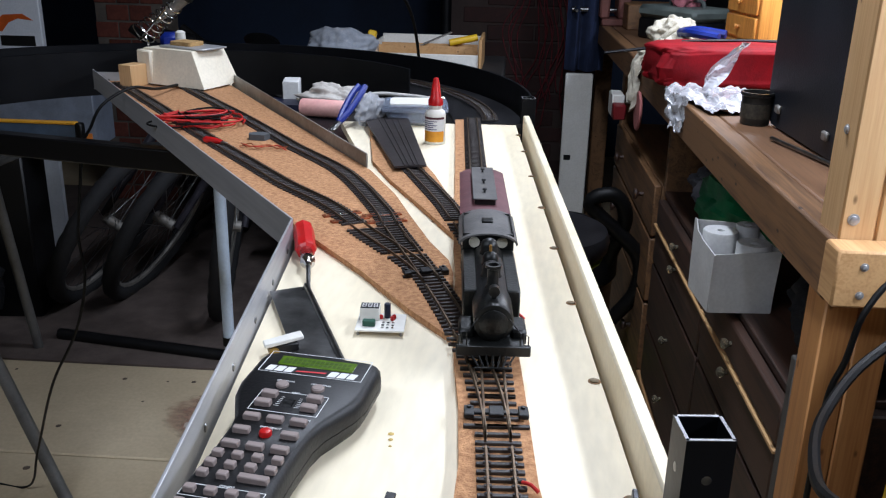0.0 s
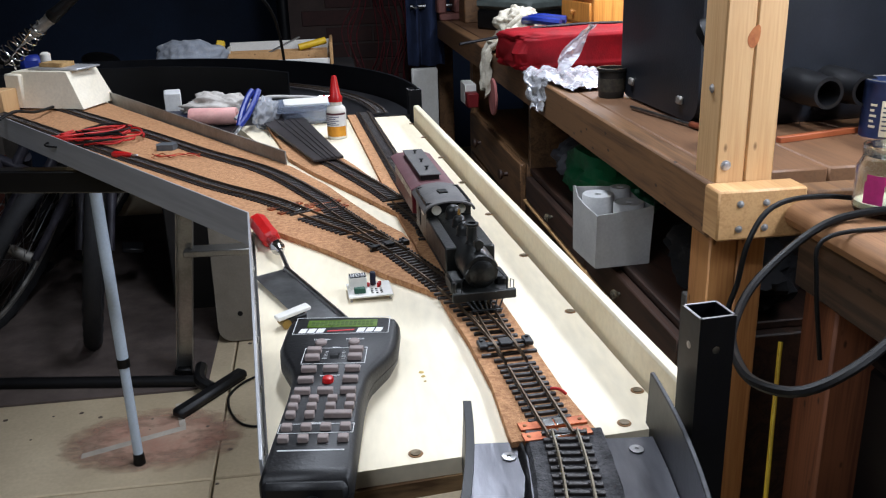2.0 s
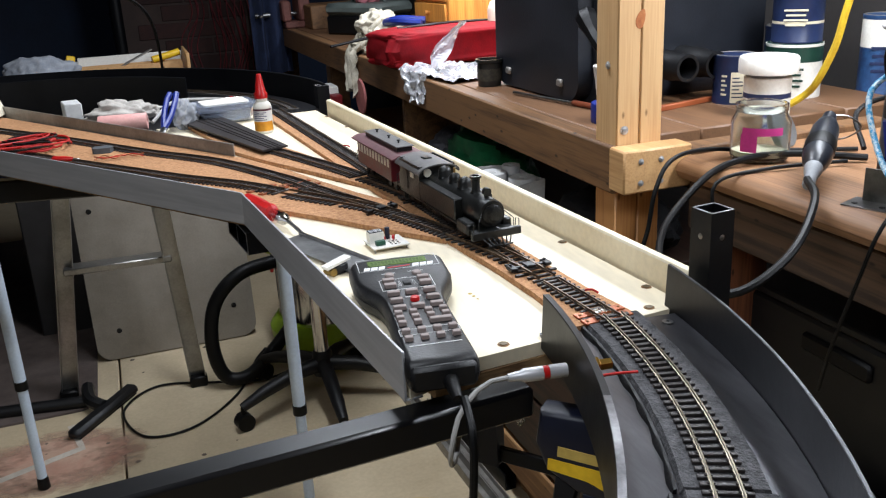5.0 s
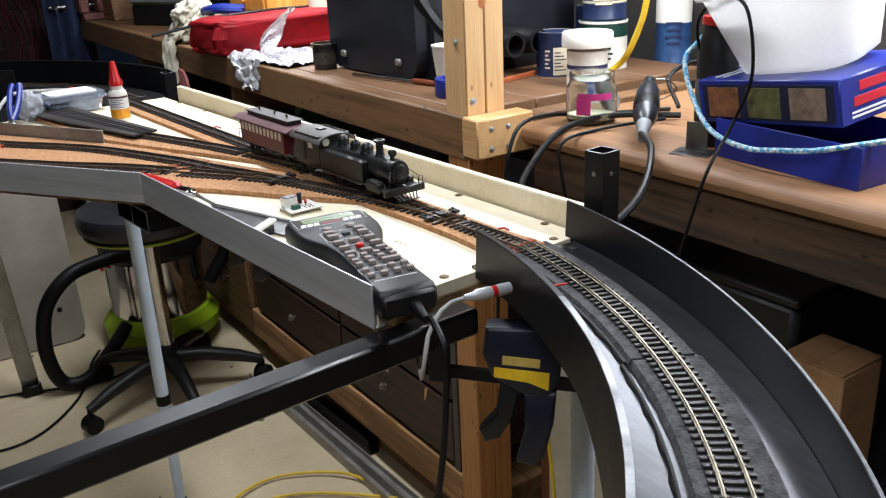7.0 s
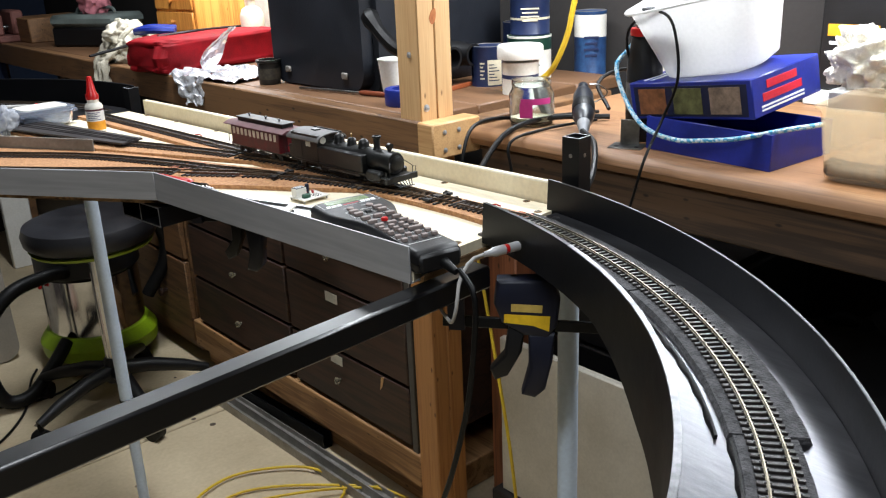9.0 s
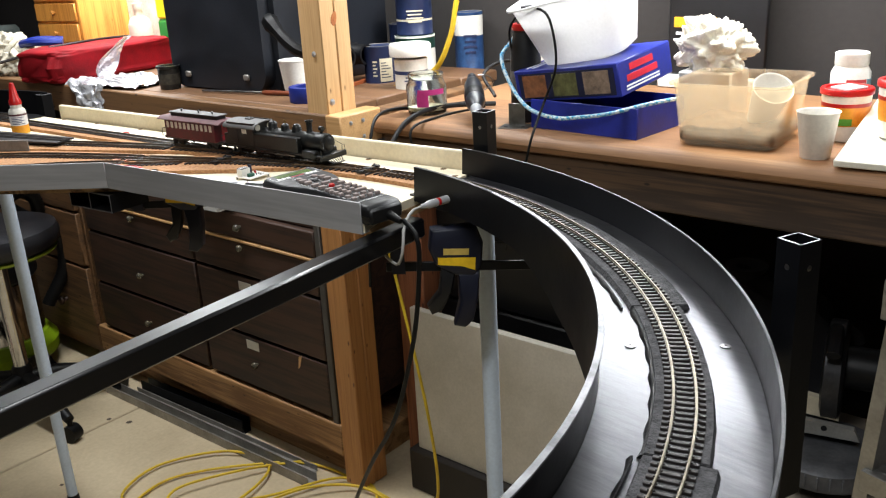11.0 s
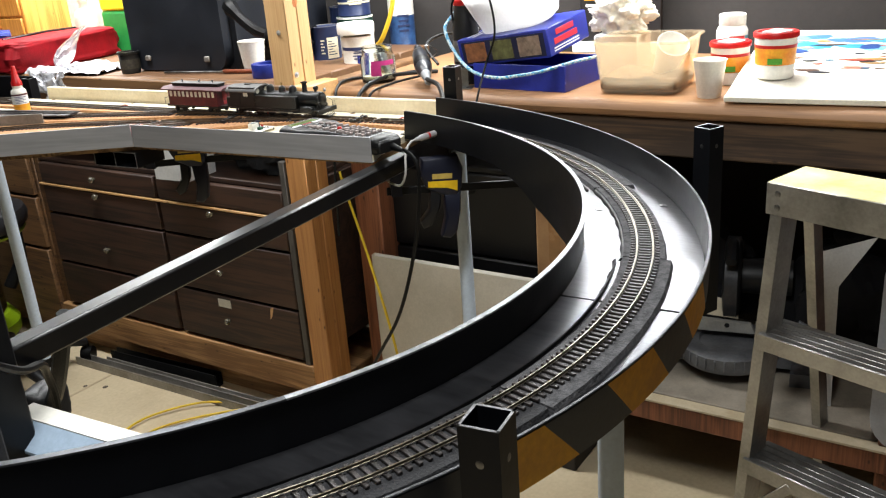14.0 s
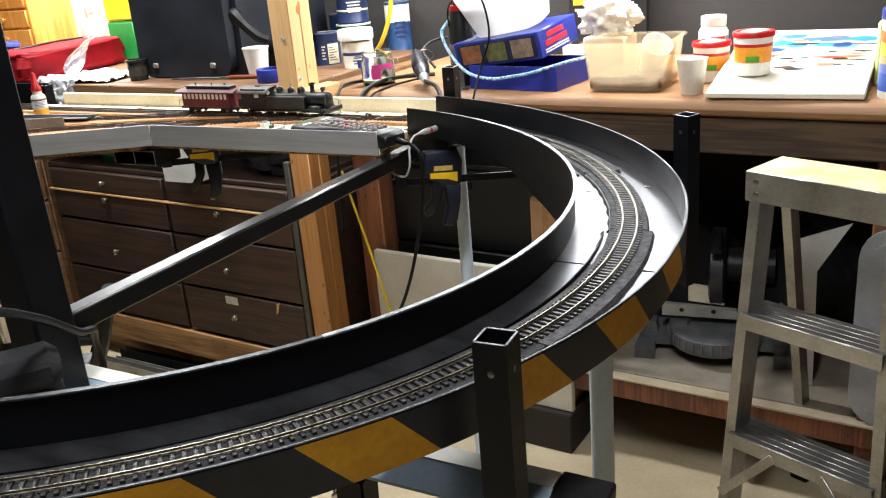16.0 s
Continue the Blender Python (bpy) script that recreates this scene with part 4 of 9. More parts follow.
DARK_CLOTH = surface("black_cloth", c(24, 24, 28), 0.9, 0, c(13, 13, 16), 25, 0.4, 300)
GREEN_BAG = surface("green_plastic_bag", c(24, 116, 72), 0.4, 0, c(16, 84, 54), 18, 0.3, 90)
solo("green_bag", lumpy(0.13, 3, (0.7, 1.45, 0.68), 0.3), GREEN_BAG, "crumpled green shopping bag on the under-bench shelf", "bag", m=put(0.125, 0.86, 0.6985))
solo("grey_bag", lumpy(0.10, 9, (0.9, 1.0, 0.6), 0.35), surface("grey_plastic_bag", c(96, 98, 108), 0.5, 0, c(70, 72, 80), 18, 0.3), "crumpled grey bag on the under-bench shelf", "bag", m=put(0.15, 1.10, 0.6985))
solo("black_bag", lumpy(0.11, 14, (0.9, 1.3, 0.6), 0.3), DARK_CLOTH, "black bag on the under-bench shelf", "bag", m=put(0.16, 0.28, 0.6985))


def dark_sack(r, seed, squash, label, m):
    """A slumped sack with a gathered, tied neck."""
    k = thing("dark_sack", m, label, "sack")
    part("bag", lumpy(r, seed, squash, 0.32), DARK_CLOTH, k)
    h = r * squash[2] * 1.75
    part("neck", Shape().lathe([(r * 0.34, h - 0.055), (r * 0.17, h - 0.018), (r * 0.15, h), (r * 0.26, h + 0.022), (r * 0.31, h + 0.036), (r * 0.10, h + 0.030), (0, h + 0.026)], 18), DARK_CLOTH, k, "gathered neck")
    part("tie", Shape().lathe([(r * 0.165, h - 0.008), (r * 0.185, h - 0.004), (r * 0.185, h + 0.002), (r * 0.165, h + 0.006)], 16), BLACK_RUBBER, k, "black tie")
    return k


# Added bundle covers the wall where the bench should leave it black.
dark_sack(0.15, 21, (0.55, 1.8, 1.2), "dark cloth bundle added to fill the shade under the bench", put(0.53, -0.72, 0.247))

# open white carton with paper rolls
CARTON = surface("white_card", c(206, 206, 204), 0.7, 0, c(186, 186, 186), 8, 0.05)
box = thing("white_carton", put(0.010, 0.505, 0.6985, 4), "open white card carton holding paper rolls", "carton")
for m, poly in ((pose(-0.0565, 0, 0, 90, 0, 90), [(-0.063, 0), (0.060, 0), (0.066, 0.134), (0.056, 0.136), (0.040, 0.118), (0.010, 0.112), (-0.068, 0.108)]),
                (pose(0.0555, 0, 0, 90, 0, 90), [(-0.063, 0), (0.063, 0), (0.066, 0.122), (0.0, 0.114), (-0.066, 0.118)]),
                (pose(0, 0.064, 0, 90, 0, 0), [(-0.055, 0), (0.054, 0), (0.057, 0.122), (0.0, 0.128), (-0.055, 0.132)]),
                (pose(0, -0.0645, 0, 90, 0, 0), [(-0.055, 0), (0.054, 0), (0.060, 0.117), (0.02, 0.113), (-0.058, 0.108)])):
    part("side", Shape().prism(poly, -0.001, 0.001, m), CARTON, box)
part("base", Shape().box((0.112, 0.126, 0.003), (0, 0, 0.0015), 0.0005), CARTON, box)
for d, s, r, h in ((-0.021, 0.022, 0.0315, 0.122), (0.0225, -0.030, 0.0300, 0.116), (0.0320, 0.0375, 0.0210, 0.128)):
    solo("paper_roll", Shape().lathe([(r - 0.0015, 0), (r, 0.002), (r, h - 0.002), (r - 0.0015, h), (0.007, h - 0.001), (0.006, h - 0.006), (0, h - 0.006)], 28), CARTON, "white paper roll standing in a carton", "paper roll", "paper rolls", m=put(0.010, 0.505, 0.7020, 4) @ pose(d, s, 0))

# lengths of grey metal profile on the floor along the bench
for i, (p, q, w, h) in enumerate((((0.385, 2.20), (0.455, 1.26), 0.030, 0.030), ((0.425, 2.12), (0.492, 1.30), 0.022, 0.018), ((0.455, 2.10), (0.505, 1.62), 0.026, 0.045))):
    v = Vector((q[0] - p[0], q[1] - p[1], 0))
    ln = thing("metal_profile", pose(p[0], p[1], 0) @ Matrix.Rotation(math.atan2(v.y, v.x), 4, "Z"), "grey metal channel lying on the floor along the bench" if i < 2 else "dark steel channel lying on the floor along the bench", "metal channel", "metal channels")
    sh = Shape().box((v.length, w, 0.003), (v.length / 2, 0, 0.0015), 0.0006).box((v.length, 0.003, h), (v.length / 2, w / 2, h / 2), 0.0006).box((v.length, 0.003, h), (v.length / 2, -w / 2, h / 2), 0.0006)
    part("channel", sh, (ALU_DULL, ALU_DULL, BLACK_PAINT)[i], ln)

# ---- on the far bench ----
ZF = 0.975
DARK_CASE = surface("dark_grey_case", c(33, 36, 43), 0.42, 0, c(22, 25, 30), 6, 0.25, 220)
case = thing("tool_case", put(0.272, 0.585, ZF, 2), "large dark grey moulded plastic case standing upright", "case")


def rounded(w, d, r, n=5):
    out = []
    for cx, cy, a in ((w / 2 - r, d / 2 - r, 0), (-w / 2 + r, d / 2 - r, 90), (-w / 2 + r, -d / 2 + r, 180), (w / 2 - r, -d / 2 + r, 270)):
        out += [(cx + r * math.cos(radians(a + 90 * i / n)), cy + r * math.sin(radians(a + 90 * i / n))) for i in range(n + 1)]
    return out


part("shell", Shape().prism(rounded(0.46, 0.42, 0.05), 0, 0.42, pose(-0.06, 0.0, 0.215, 0, 90, 0) @ pose(0, 0, -0.06)), DARK_CASE, case)
part("lid", Shape().prism(rounded(0.42, 0.38, 0.045), 0, 0.035, pose(-0.155, 0.0, 0.215, 0, 90, 0)), DARK_CASE, case)
part("handle", Shape().tube(spline([(-0.165, -0.235, 0.192), (-0.178, -0.262, 0.178), (-0.182, -0.300, 0.148), (-0.178, -0.335, 0.122), (-0.165, -0.352, 0.112)], 0.008), [0.012, 0.016, 0.020, 0.022, 0.022, 0.020, 0.018, 0.017] + [0.015] * 30), BLACK_RUBBER, case, "black drop-shaped handle")
for x in (0.015, 0.085):
    part("hose_port", Shape().lathe([(0.030, 0), (0.030, 0.07), (0.027, 0.075), (0.027, 0.115), (0.021, 0.115), (0.021, 0.06), (0, 0.06)], 24, m=pose(x, -0.208, 0.075, 90, 0, 0)), BLACK_PLASTIC, case, "black round port")
for z, w in ((0.30, 0.05), (0.265, 0.07), (0.235, 0.07)):
    part("label_bar", Shape().box((w, 0.001, 0.008), (0.20, -0.2104, z), 0.0003), surface("faded_side_print", c(84, 90, 98), 0.6), case, "faded printed bar")
part("latch", Shape().box((0.008, 0.022, 0.016), (-0.158, 0.12, 0.04), 0.003), ALU_DULL, case, "small steel latch")
part("latch", Shape().box((0.008, 0.022, 0.016), (-0.158, -0.12, 0.04), 0.003), ALU_DULL, case, "small steel latch")
part("label_bar", Shape().box((0.002, 0.07, 0.010), (-0.1575, -0.10, 0.30), 0.0005).box((0.002, 0.05, 0.006), (-0.1575, -0.09, 0.275), 0.0005), surface("faded_print", c(96, 104, 112), 0.6), case, "faded printed bars")

RED_CLOTH = surface("red_bag_fabric", c(150, 12, 24), 0.72, 0, c(104, 8, 16), 10, 0.3, 200, spec=0.25)


def cushion(w, d, h, seed, n=22, e=0.42):
    def fn(u, v):
        a, b = 2 * math.pi * u, math.pi * v - math.pi / 2
        ca, sa, cb, sb = (math.copysign(abs(t) ** e, t) for t in (math.cos(a), math.sin(a), math.cos(b), math.sin(b)))
        p = Vector((ca * cb, sa * cb, sb))
        k = 1 + 0.07 * noise.noise(p * 2.6 + Vector((seed, 0, 0))) + 0.03 * noise.noise(p * 8 + Vector((0, seed, 0)))
        return (w / 2 * p.x * k, d / 2 * p.y * k, h / 2 + h / 2 * p.z * k)
    return Shape().grid(fn, 3 * n, 2 * n)


bag = thing("red_bag", put(0.185, 1.285, ZF, 7), "red fabric tool bag lying on the bench", "bag")
part("body", cushion(0.46, 0.215, 0.101, 2, 30, 0.24), RED_CLOTH, bag)
part("zip", Shape().tube(spline([(-0.15, 0.03, 0.101), (-0.06, 0.02, 0.105), (0.05, 0.03, 0.105), (0.18, 0.02, 0.102)], 0.02), 0.004, 6), BLACK_PLASTIC, bag, "black zip")

FOIL = surface("crumpled_foil", c(232, 232, 236), 0.26, 0.5, c(206, 206, 212), 40, 0.9, 60)
FILM = surface("clear_film", c(224, 224, 228), 0.22, 0, c(206, 206, 212), 20, 0.4, 70, trans=0.45)


def sheet(w, d, seed, amp, n=24):
    def fn(u, v):
        p = Vector((u * 4, v * 4, seed))
        return ((u - 0.5) * w + 0.3 * amp * noise.noise(p * 1.3), (v - 0.5) * d, 0.004 + amp * abs(noise.noise(p)) + 0.4 * amp * abs(noise.noise(p * 3.1)))
    return Shape().grid(fn, n, n)


foil = thing("foil_packet", put(0.085, 0.99, ZF, 10), "crumpled silver foil with a twisted clear film tail", "foil packet")
part("foil", sheet(0.19, 0.30, 5, 0.024, 60), FOIL, foil, "crumpled silver foil", sharp=180)
hang = Shape().grid(lambda u, v: (-0.095 - 0.012 * v + 0.012 * noise.noise(Vector((u * 5, v * 4, 9))), -0.02 + 0.15 * u * (1 - 0.45 * v) + 0.012 * noise.noise(Vector((v * 5, u * 3, 2))), 0.012 - 0.075 * v + 0.016 * noise.noise(Vector((u * 6, v * 6, 3)))), 36, 26)
part("foil_flap", hang, FOIL, foil, "foil flap hanging over the bench edge", sharp=180)
tail = spline([(-0.03, 0.06, 0.01), (-0.02, 0.05, 0.045), (0.0, 0.03, 0.085), (0.015, -0.005, 0.120), (0.02, -0.03, 0.138)], 0.004)
def film_tail(u, v):
    i = min(int(u * (len(tail) - 1)), len(tail) - 2)
    p = Vector(tail[i])
    w = 0.030 * (1 - u) ** 1.5 + 0.013 + 0.005 * math.sin(u * 6.0)
    a = 0.9 + 1.5 * u + 0.5 * math.sin(u * 4)
    t = 2 * v - 1
    fold = 0.006 * math.sin(3.1 * t + 5 * u) + 0.006 * noise.noise(Vector((u * 5, t * 2.2, 3)))
    return tuple(p + Vector((math.cos(a) * w * t - math.sin(a) * fold, math.sin(a) * w * t + math.cos(a) * fold, 0.004 * noise.noise(Vector((u * 7, t * 3, 7))))))
part("film_tail", Shape().grid(film_tail, 70, 30), FILM, foil, "twisted clear film", sharp=180)
jar = thing("dark_pot", put(0.085, 0.755, ZF), "small dark pot with a rim on the bench edge", "pot")
part("body", Shape().lathe([(0.026, 0), (0.028, 0.002), (0.030, 0.056), (0.033, 0.058), (0.033, 0.064), (0.028, 0.064), (0.026, 0.02), (0, 0.02)], 22), surface("dark_glazed_pot", c(42, 42, 40), 0.35, 0, c(28, 28, 27), 40, 0.1), jar)
part("label_band", Shape().lathe([(0.0294, 0.014), (0.0302, 0.042)], 22), surface("dark_label", c(74, 70, 60), 0.6, 0, c(46, 44, 40), 90, 0.1), jar, "worn dark label")
RAG = surface("knitted_white_rag", c(206, 200, 184), 0.95, 0, c(172, 162, 142), 50, 0.9, 260)
def rag(m, seed, strands, label, drop=0.0):
    """A bundle of knitted cotton: a crumpled core, a few thick strands and, where it hangs, a folded drape."""
    g = thing("cotton_rag", m, label, "rag", "cotton rags")
    rnd = random.Random(seed)
    part("core", lumpy(0.058, seed, (1.0, 1.2, 0.9 if not drop else 0.5), 0.42, 96, 1.8), RAG, g, sharp=180)
    for k in range(strands):
        a = rnd.uniform(0, 6.3)
        pts = []
        for j in range(5):
            a += rnd.uniform(0.3, 0.9)
            r = rnd.uniform(0.040, 0.062)
            pts.append((r * math.cos(a), 1.2 * r * math.sin(a), max(0.010, 0.040 + 0.040 * math.sin(a * 1.3 + k))))
        w = spline(pts, 0.007)
        part("strand", Shape().tube(w, [0.0085 + 0.0012 * (i % 2) for i in range(len(w))], 9), RAG, g, sharp=180)
    if drop:
        def cloth(u, v):
            y = (u - 0.5) * 0.13 * (1 - 0.25 * v) + 0.012 * noise.noise(Vector((u * 3, v * 4, seed)))
            x = -0.050 - 0.024 * min(1.0, v * 5) + 0.011 * math.sin(u * 19 + 3 * v) * (0.3 + v) + 0.008 * noise.noise(Vector((u * 5, v * 6, seed + 2)))
            return (x, y, 0.035 - (drop + 0.035) * v * (0.8 + 0.25 * noise.noise(Vector((u * 4, 0, seed)))))
        part("drape", Shape().grid(cloth, 60, 40), RAG, g, "folded drape", sharp=180)
    return g


rag(put(0.080, 1.585, ZF, 10), 5, 2, "off-white knitted cotton rag heaped on the bench")
rag(put(0.090, 1.715, ZF, 60), 8, 2, "off-white knitted cotton rag heaped on the bench")
rag(put(0.080, 1.655, ZF + 0.040, 130), 13, 3, "off-white knitted cotton rag on top of a heap")
rag(put(0.046, 1.645, ZF, 0), 17, 2, "off-white knitted cotton rag hanging over the bench edge", 0.16)
solo("pink_disc", Shape().lathe([(0.055, 0), (0.058, 0.004), (0.055, 0.008), (0.012, 0.008), (0, 0.008)], 24), surface("pink_abrasive", c(196, 120, 116), 0.7), "pink abrasive disc hanging on the bench front", "abrasive disc", m=ROOM @ pose(-0.0125, 1.58, 0.845, 0, -90, 0))
wr = thing("white_red_packet", ROOM @ pose(-0.032, 1.90, 0.800), "white and red packet hanging on the bench front", "packet")
part("white_half", Shape().box((0.040, 0.10, 0.075), (0, 0.05, 0), 0.004), WHITE_PLASTIC, wr)
part("red_half", Shape().box((0.041, 0.05, 0.050), (0, -0.026, -0.012), 0.004), surface("dull_red_print", c(120, 24, 28), 0.5), wr, "dull red printed half")
tb = thing("grey_tool_box", put(0.235, 2.30, ZF, 30), "grey plastic tool box with a black base", "tool box")
part("base", Shape().box((0.19, 0.30, 0.075), (0, 0, 0.0375), 0.008), BLACK_PLASTIC, tb)
part("lid", Shape().box((0.20, 0.31, 0.045), (0, 0, 0.098), 0.014), surface("grey_green_plastic", c(112, 122, 118), 0.5), tb, "grey-green lid")
part("handle", Shape().tube(spline([(0, -0.09, 0.12), (0, -0.07, 0.142), (0, 0.07, 0.142), (0, 0.09, 0.12)], 0.01), 0.007), surface("grey_handle", c(92, 100, 98), 0.5), tb)
dr = thing("small_drawer_cabinet", put(0.385, 1.685, ZF, 6), "small varnished pine cabinet with little drawers", "drawer cabinet")
VARNISH = wood("varnished_pine", c(226, 160, 78), c(184, 112, 44), 0.3, 2, 6, 0.6)
part("case", Shape().box((0.22, 0.25, 0.44), (0, 0, 0.22), 0.003), VARNISH, dr)
for i in range(6):
    for j in range(1):
        q = part("drawer_front", Shape().box((0.010, 0.230, 0.062), (-0.114, 0.0, 0.040 + 0.070 * i), 0.003), VARNISH, dr)
        part("knob", Shape().lathe([(0.005, 0), (0.005, 0.006), (0.009, 0.010), (0.007, 0.016), (0, 0.017)], 12), VARNISH, q, m=pose(-0.119, 0.0, 0.040 + 0.070 * i, 0, -90, 0))
vise = thing("bench_vise", put(0.05, 2.86, ZF), "dusty red-brown bench vise on the bench", "vise")
CAST = surface("dusty_red_castiron", c(130, 84, 76), 0.7, 0.2, c(96, 62, 56), 20, 0.3)
part("base", Shape().box((0.12, 0.15, 0.03), (0, 0, 0.015), 0.006), CAST, vise)
part("fixed_jaw", Shape().box((0.05, 0.15, 0.10), (0.03, 0, 0.08), 0.008), CAST, vise)
part("moving_jaw", Shape().box((0.04, 0.15, 0.09), (-0.05, 0, 0.075), 0.008), CAST, vise)
part("screw", Shape().rod((-0.18, 0, 0.06), (0.05, 0, 0.06), 0.011), STEEL, vise)
part("handle", Shape().rod((-0.165, -0.08, 0.06), (-0.165, 0.08, 0.06), 0.006), STEEL, vise)
solo("long_file", Shape().rod((-0.15, 1.38, 1.032), (0.09, 1.49, 1.050), 0.004, 8, 0.005), BLACK_PAINT, "thin dark steel rod lying across the gloves", "rod", m=ROOM)
solo("blue_pliers", Shape().tube(spline([(0.08, 1.57, 1.072), (0.10, 1.50, 1.078), (0.16, 1.45, 1.072)], 0.01), 0.012).tube(spline([(0.08, 1.57, 1.072), (0.12, 1.54, 1.082), (0.19, 1.50, 1.076)], 0.01), 0.012), BLUE_PAINT, "blue-handled pliers lying on rags", "pliers", m=ROOM)
cup = thing("paper_cup", put(0.165, 0.325, ZF), "white ribbed paper cup standing beside a blue tape roll", "cup")
part("cup_body", Shape().lathe([(0.026, 0.0), (0.027, 0.0)] + [(0.027 + 0.010 * i / 14 + (0.0006 if i % 2 else 0), 0.082 * i / 14) for i in range(1, 15)] + [(0.039, 0.083), (0.0385, 0.086), (0.036, 0.084), (0.027, 0.006), (0, 0.006)], 24), WHITE_PLASTIC, cup, m=pose(0, 0, 0.0005))
solo("blue_tape_roll", Shape().lathe([(0.030, 0), (0.046, 0), (0.047, 0.002), (0.047, 0.034), (0.046, 0.036), (0.030, 0.036), (0.0298, 0.018), (0.030, 0)], 28), BLUE_PAINT, "roll of blue tape on the bench", "tape roll", m=put(0.107, 0.214, ZF))
sd = thing("screwdriver", ROOM @ pose(0.12, 0.38, ZF + 0.006, 0, 0, -78), "long screwdriver with a red-brown handle lying on the bench", "screwdriver")
part("shaft", Shape().rod((-0.02, 0, 0), (-0.22, 0, 0), 0.0035), STEEL, sd)
part("grip", Shape().lathe([(0.003, 0), (0.006, 0.004), (0.006, 0.10), (0.004, 0.12), (0, 0.121)], 12, m=pose(-0.02, 0, 0.001, 0, 90, 0)), surface("brown_grip", c(132, 66, 40), 0.5), sd)
st = solo("red_timber_strip", Shape().box((0.012, 0.34, 0.010), (0, 0, 0.005), 0.001), wood("reddish_slat", c(160, 84, 46), c(116, 56, 30), 0.5, 1), "thin red-brown wooden slat on the bench", "slat", m=put(0.370, 0.285, ZF, 104))

# ---- on the near bench ----
ZN = 0.957


def tin(d, s, r, h, mat, lid, label, z=ZN, band=None, band_z=(0.2, 0.75), mark=None):
    t = thing("paint_tin", put(d, s, z), label, "paint tin", "tins on the bench")
    part("can", Shape().lathe([(r * 0.97, 0), (r, 0.002), (r, 0.004), (r * 0.985, 0.005), (r * 0.985, h - 0.006), (r, h - 0.005), (r, h)], 28), mat, t)
    part("lid", Shape().lathe([(r * 0.96, h - 0.004), (r * 0.96, h + 0.001), (r * 0.86, h + 0.001), (r * 0.84, h - 0.003), (0, h - 0.003)], 28), lid, t)
    if band:
        part("label_wrap", Shape().lathe([(r * 0.990, h * band_z[0]), (r * 0.990, h * band_z[1])], 28), band, t, "printed label")
    if mark:
        a = math.pi + 0.75
        for k in range(4):
            part("print_bar", Shape().box((0.0008, r * (0.9 - 0.15 * (k % 2)), h * 0.035), (0, 0, 0), 0.0002), mark, t, m=Matrix.Rotation(a, 4, "Z") @ pose(r * 0.994, 0, h * (0.62 - 0.09 * k)))
    return t


TIN_BLUE = surface("dark_blue_label", c(34, 48, 84), 0.4, 0, c(26, 36, 66), 20, 0.04)
TIN_CREAM = surface("cream_label", c(216, 208, 184), 0.5, 0, c(200, 190, 162), 30, 0.03)
TIN_GREEN = surface("dark_green_label", c(26, 62, 50), 0.4, 0, c(18, 46, 38), 20, 0.04)
TIN_WHITE = surface("white_label", c(226, 224, 216), 0.45, 0, c(212, 208, 196), 30, 0.03)
navy_tin = tin(0.405, 0.255, 0.043, 0.113, TIN_BLUE, ALU_DULL, "dark blue paint tin with a cream label panel", band=TIN_CREAM, band_z=(0.06, 0.09))
white_jar = tin(0.360, 0.105, 0.0425, 0.090, TIN_WHITE, TIN_WHITE, "white-lidded jar with a blue and white label", band=TIN_BLUE, band_z=(0.60, 0.70), mark=TIN_BLUE)
part("screw_lid", Shape().lathe([(0.052, 0.098), (0.053, 0.102), (0.053, 0.124), (0.050, 0.128), (0, 0.128)], 28), WHITE_PLASTIC, bpy.data.objects["paint_tin.001"], "white screw lid")
tin(0.545, 0.250, 0.056, 0.125, TIN_WHITE, TIN_GREEN, "large paint tin with a dark green and white label", band=TIN_GREEN, band_z=(0.72, 0.97), mark=TIN_GREEN)
tin(0.60, 0.32, 0.056, 0.150, TIN_BLUE, ALU_DULL, "tall dark blue paint tin", band=TIN_WHITE, band_z=(0.10, 0.16))
tin(0.548, 0.250, 0.050, 0.105, TIN_BLUE, ALU_DULL, "dark blue paint tin stacked on another tin", z=ZN + 0.126, band=TIN_CREAM, band_z=(0.36, 0.41), mark=TIN_CREAM)
tin(0.730, 0.205, 0.042, 0.170, surface("pictured_blue_label", c(48, 84, 128), 0.4, 0, c(28, 46, 84), 40, 0.04), ALU_DULL, "blue and white printed paint tin", band=TIN_WHITE, band_z=(0.62, 0.95), mark=TIN_BLUE)
tin(0.640, -0.095, 0.034, 0.075, TIN_WHITE, ALU_DULL, "small white tin behind the cables")

gj = thing("glass_jar", put(0.180, -0.098, ZN), "open clear glass jar with a torn pink label", "jar")
part("glass", Shape().lathe([(0.036, 0), (0.043, 0.003), (0.0455, 0.010), (0.0455, 0.062), (0.040, 0.072), (0.0385, 0.078), (0.040, 0.080), (0.040, 0.090), (0.0375, 0.091), (0.037, 0.074), (0.043, 0.062), (0.043, 0.010), (0.034, 0.006), (0, 0.006)], 32), GLASS, gj)
part("cloudy_liquid", Shape().lathe([(0.033, 0.0065), (0.0424, 0.011), (0.0424, 0.018), (0, 0.018)], 28), surface("cloudy_residue", c(206, 200, 176), 0.5, 0, c(186, 178, 150), 30, 0.05), gj, "cloudy pale residue")
PINK = surface("pink_label", c(206, 60, 140), 0.6, 0, c(190, 50, 126), 30, 0.02)


def patch(r, a0, a1, z0, z1):
    return Shape().grid(lambda u, v: (r * math.cos(radians(a0 + (a1 - a0) * u)), r * math.sin(radians(a0 + (a1 - a0) * u)), z0 + (z1 - z0) * v), 10, 1)


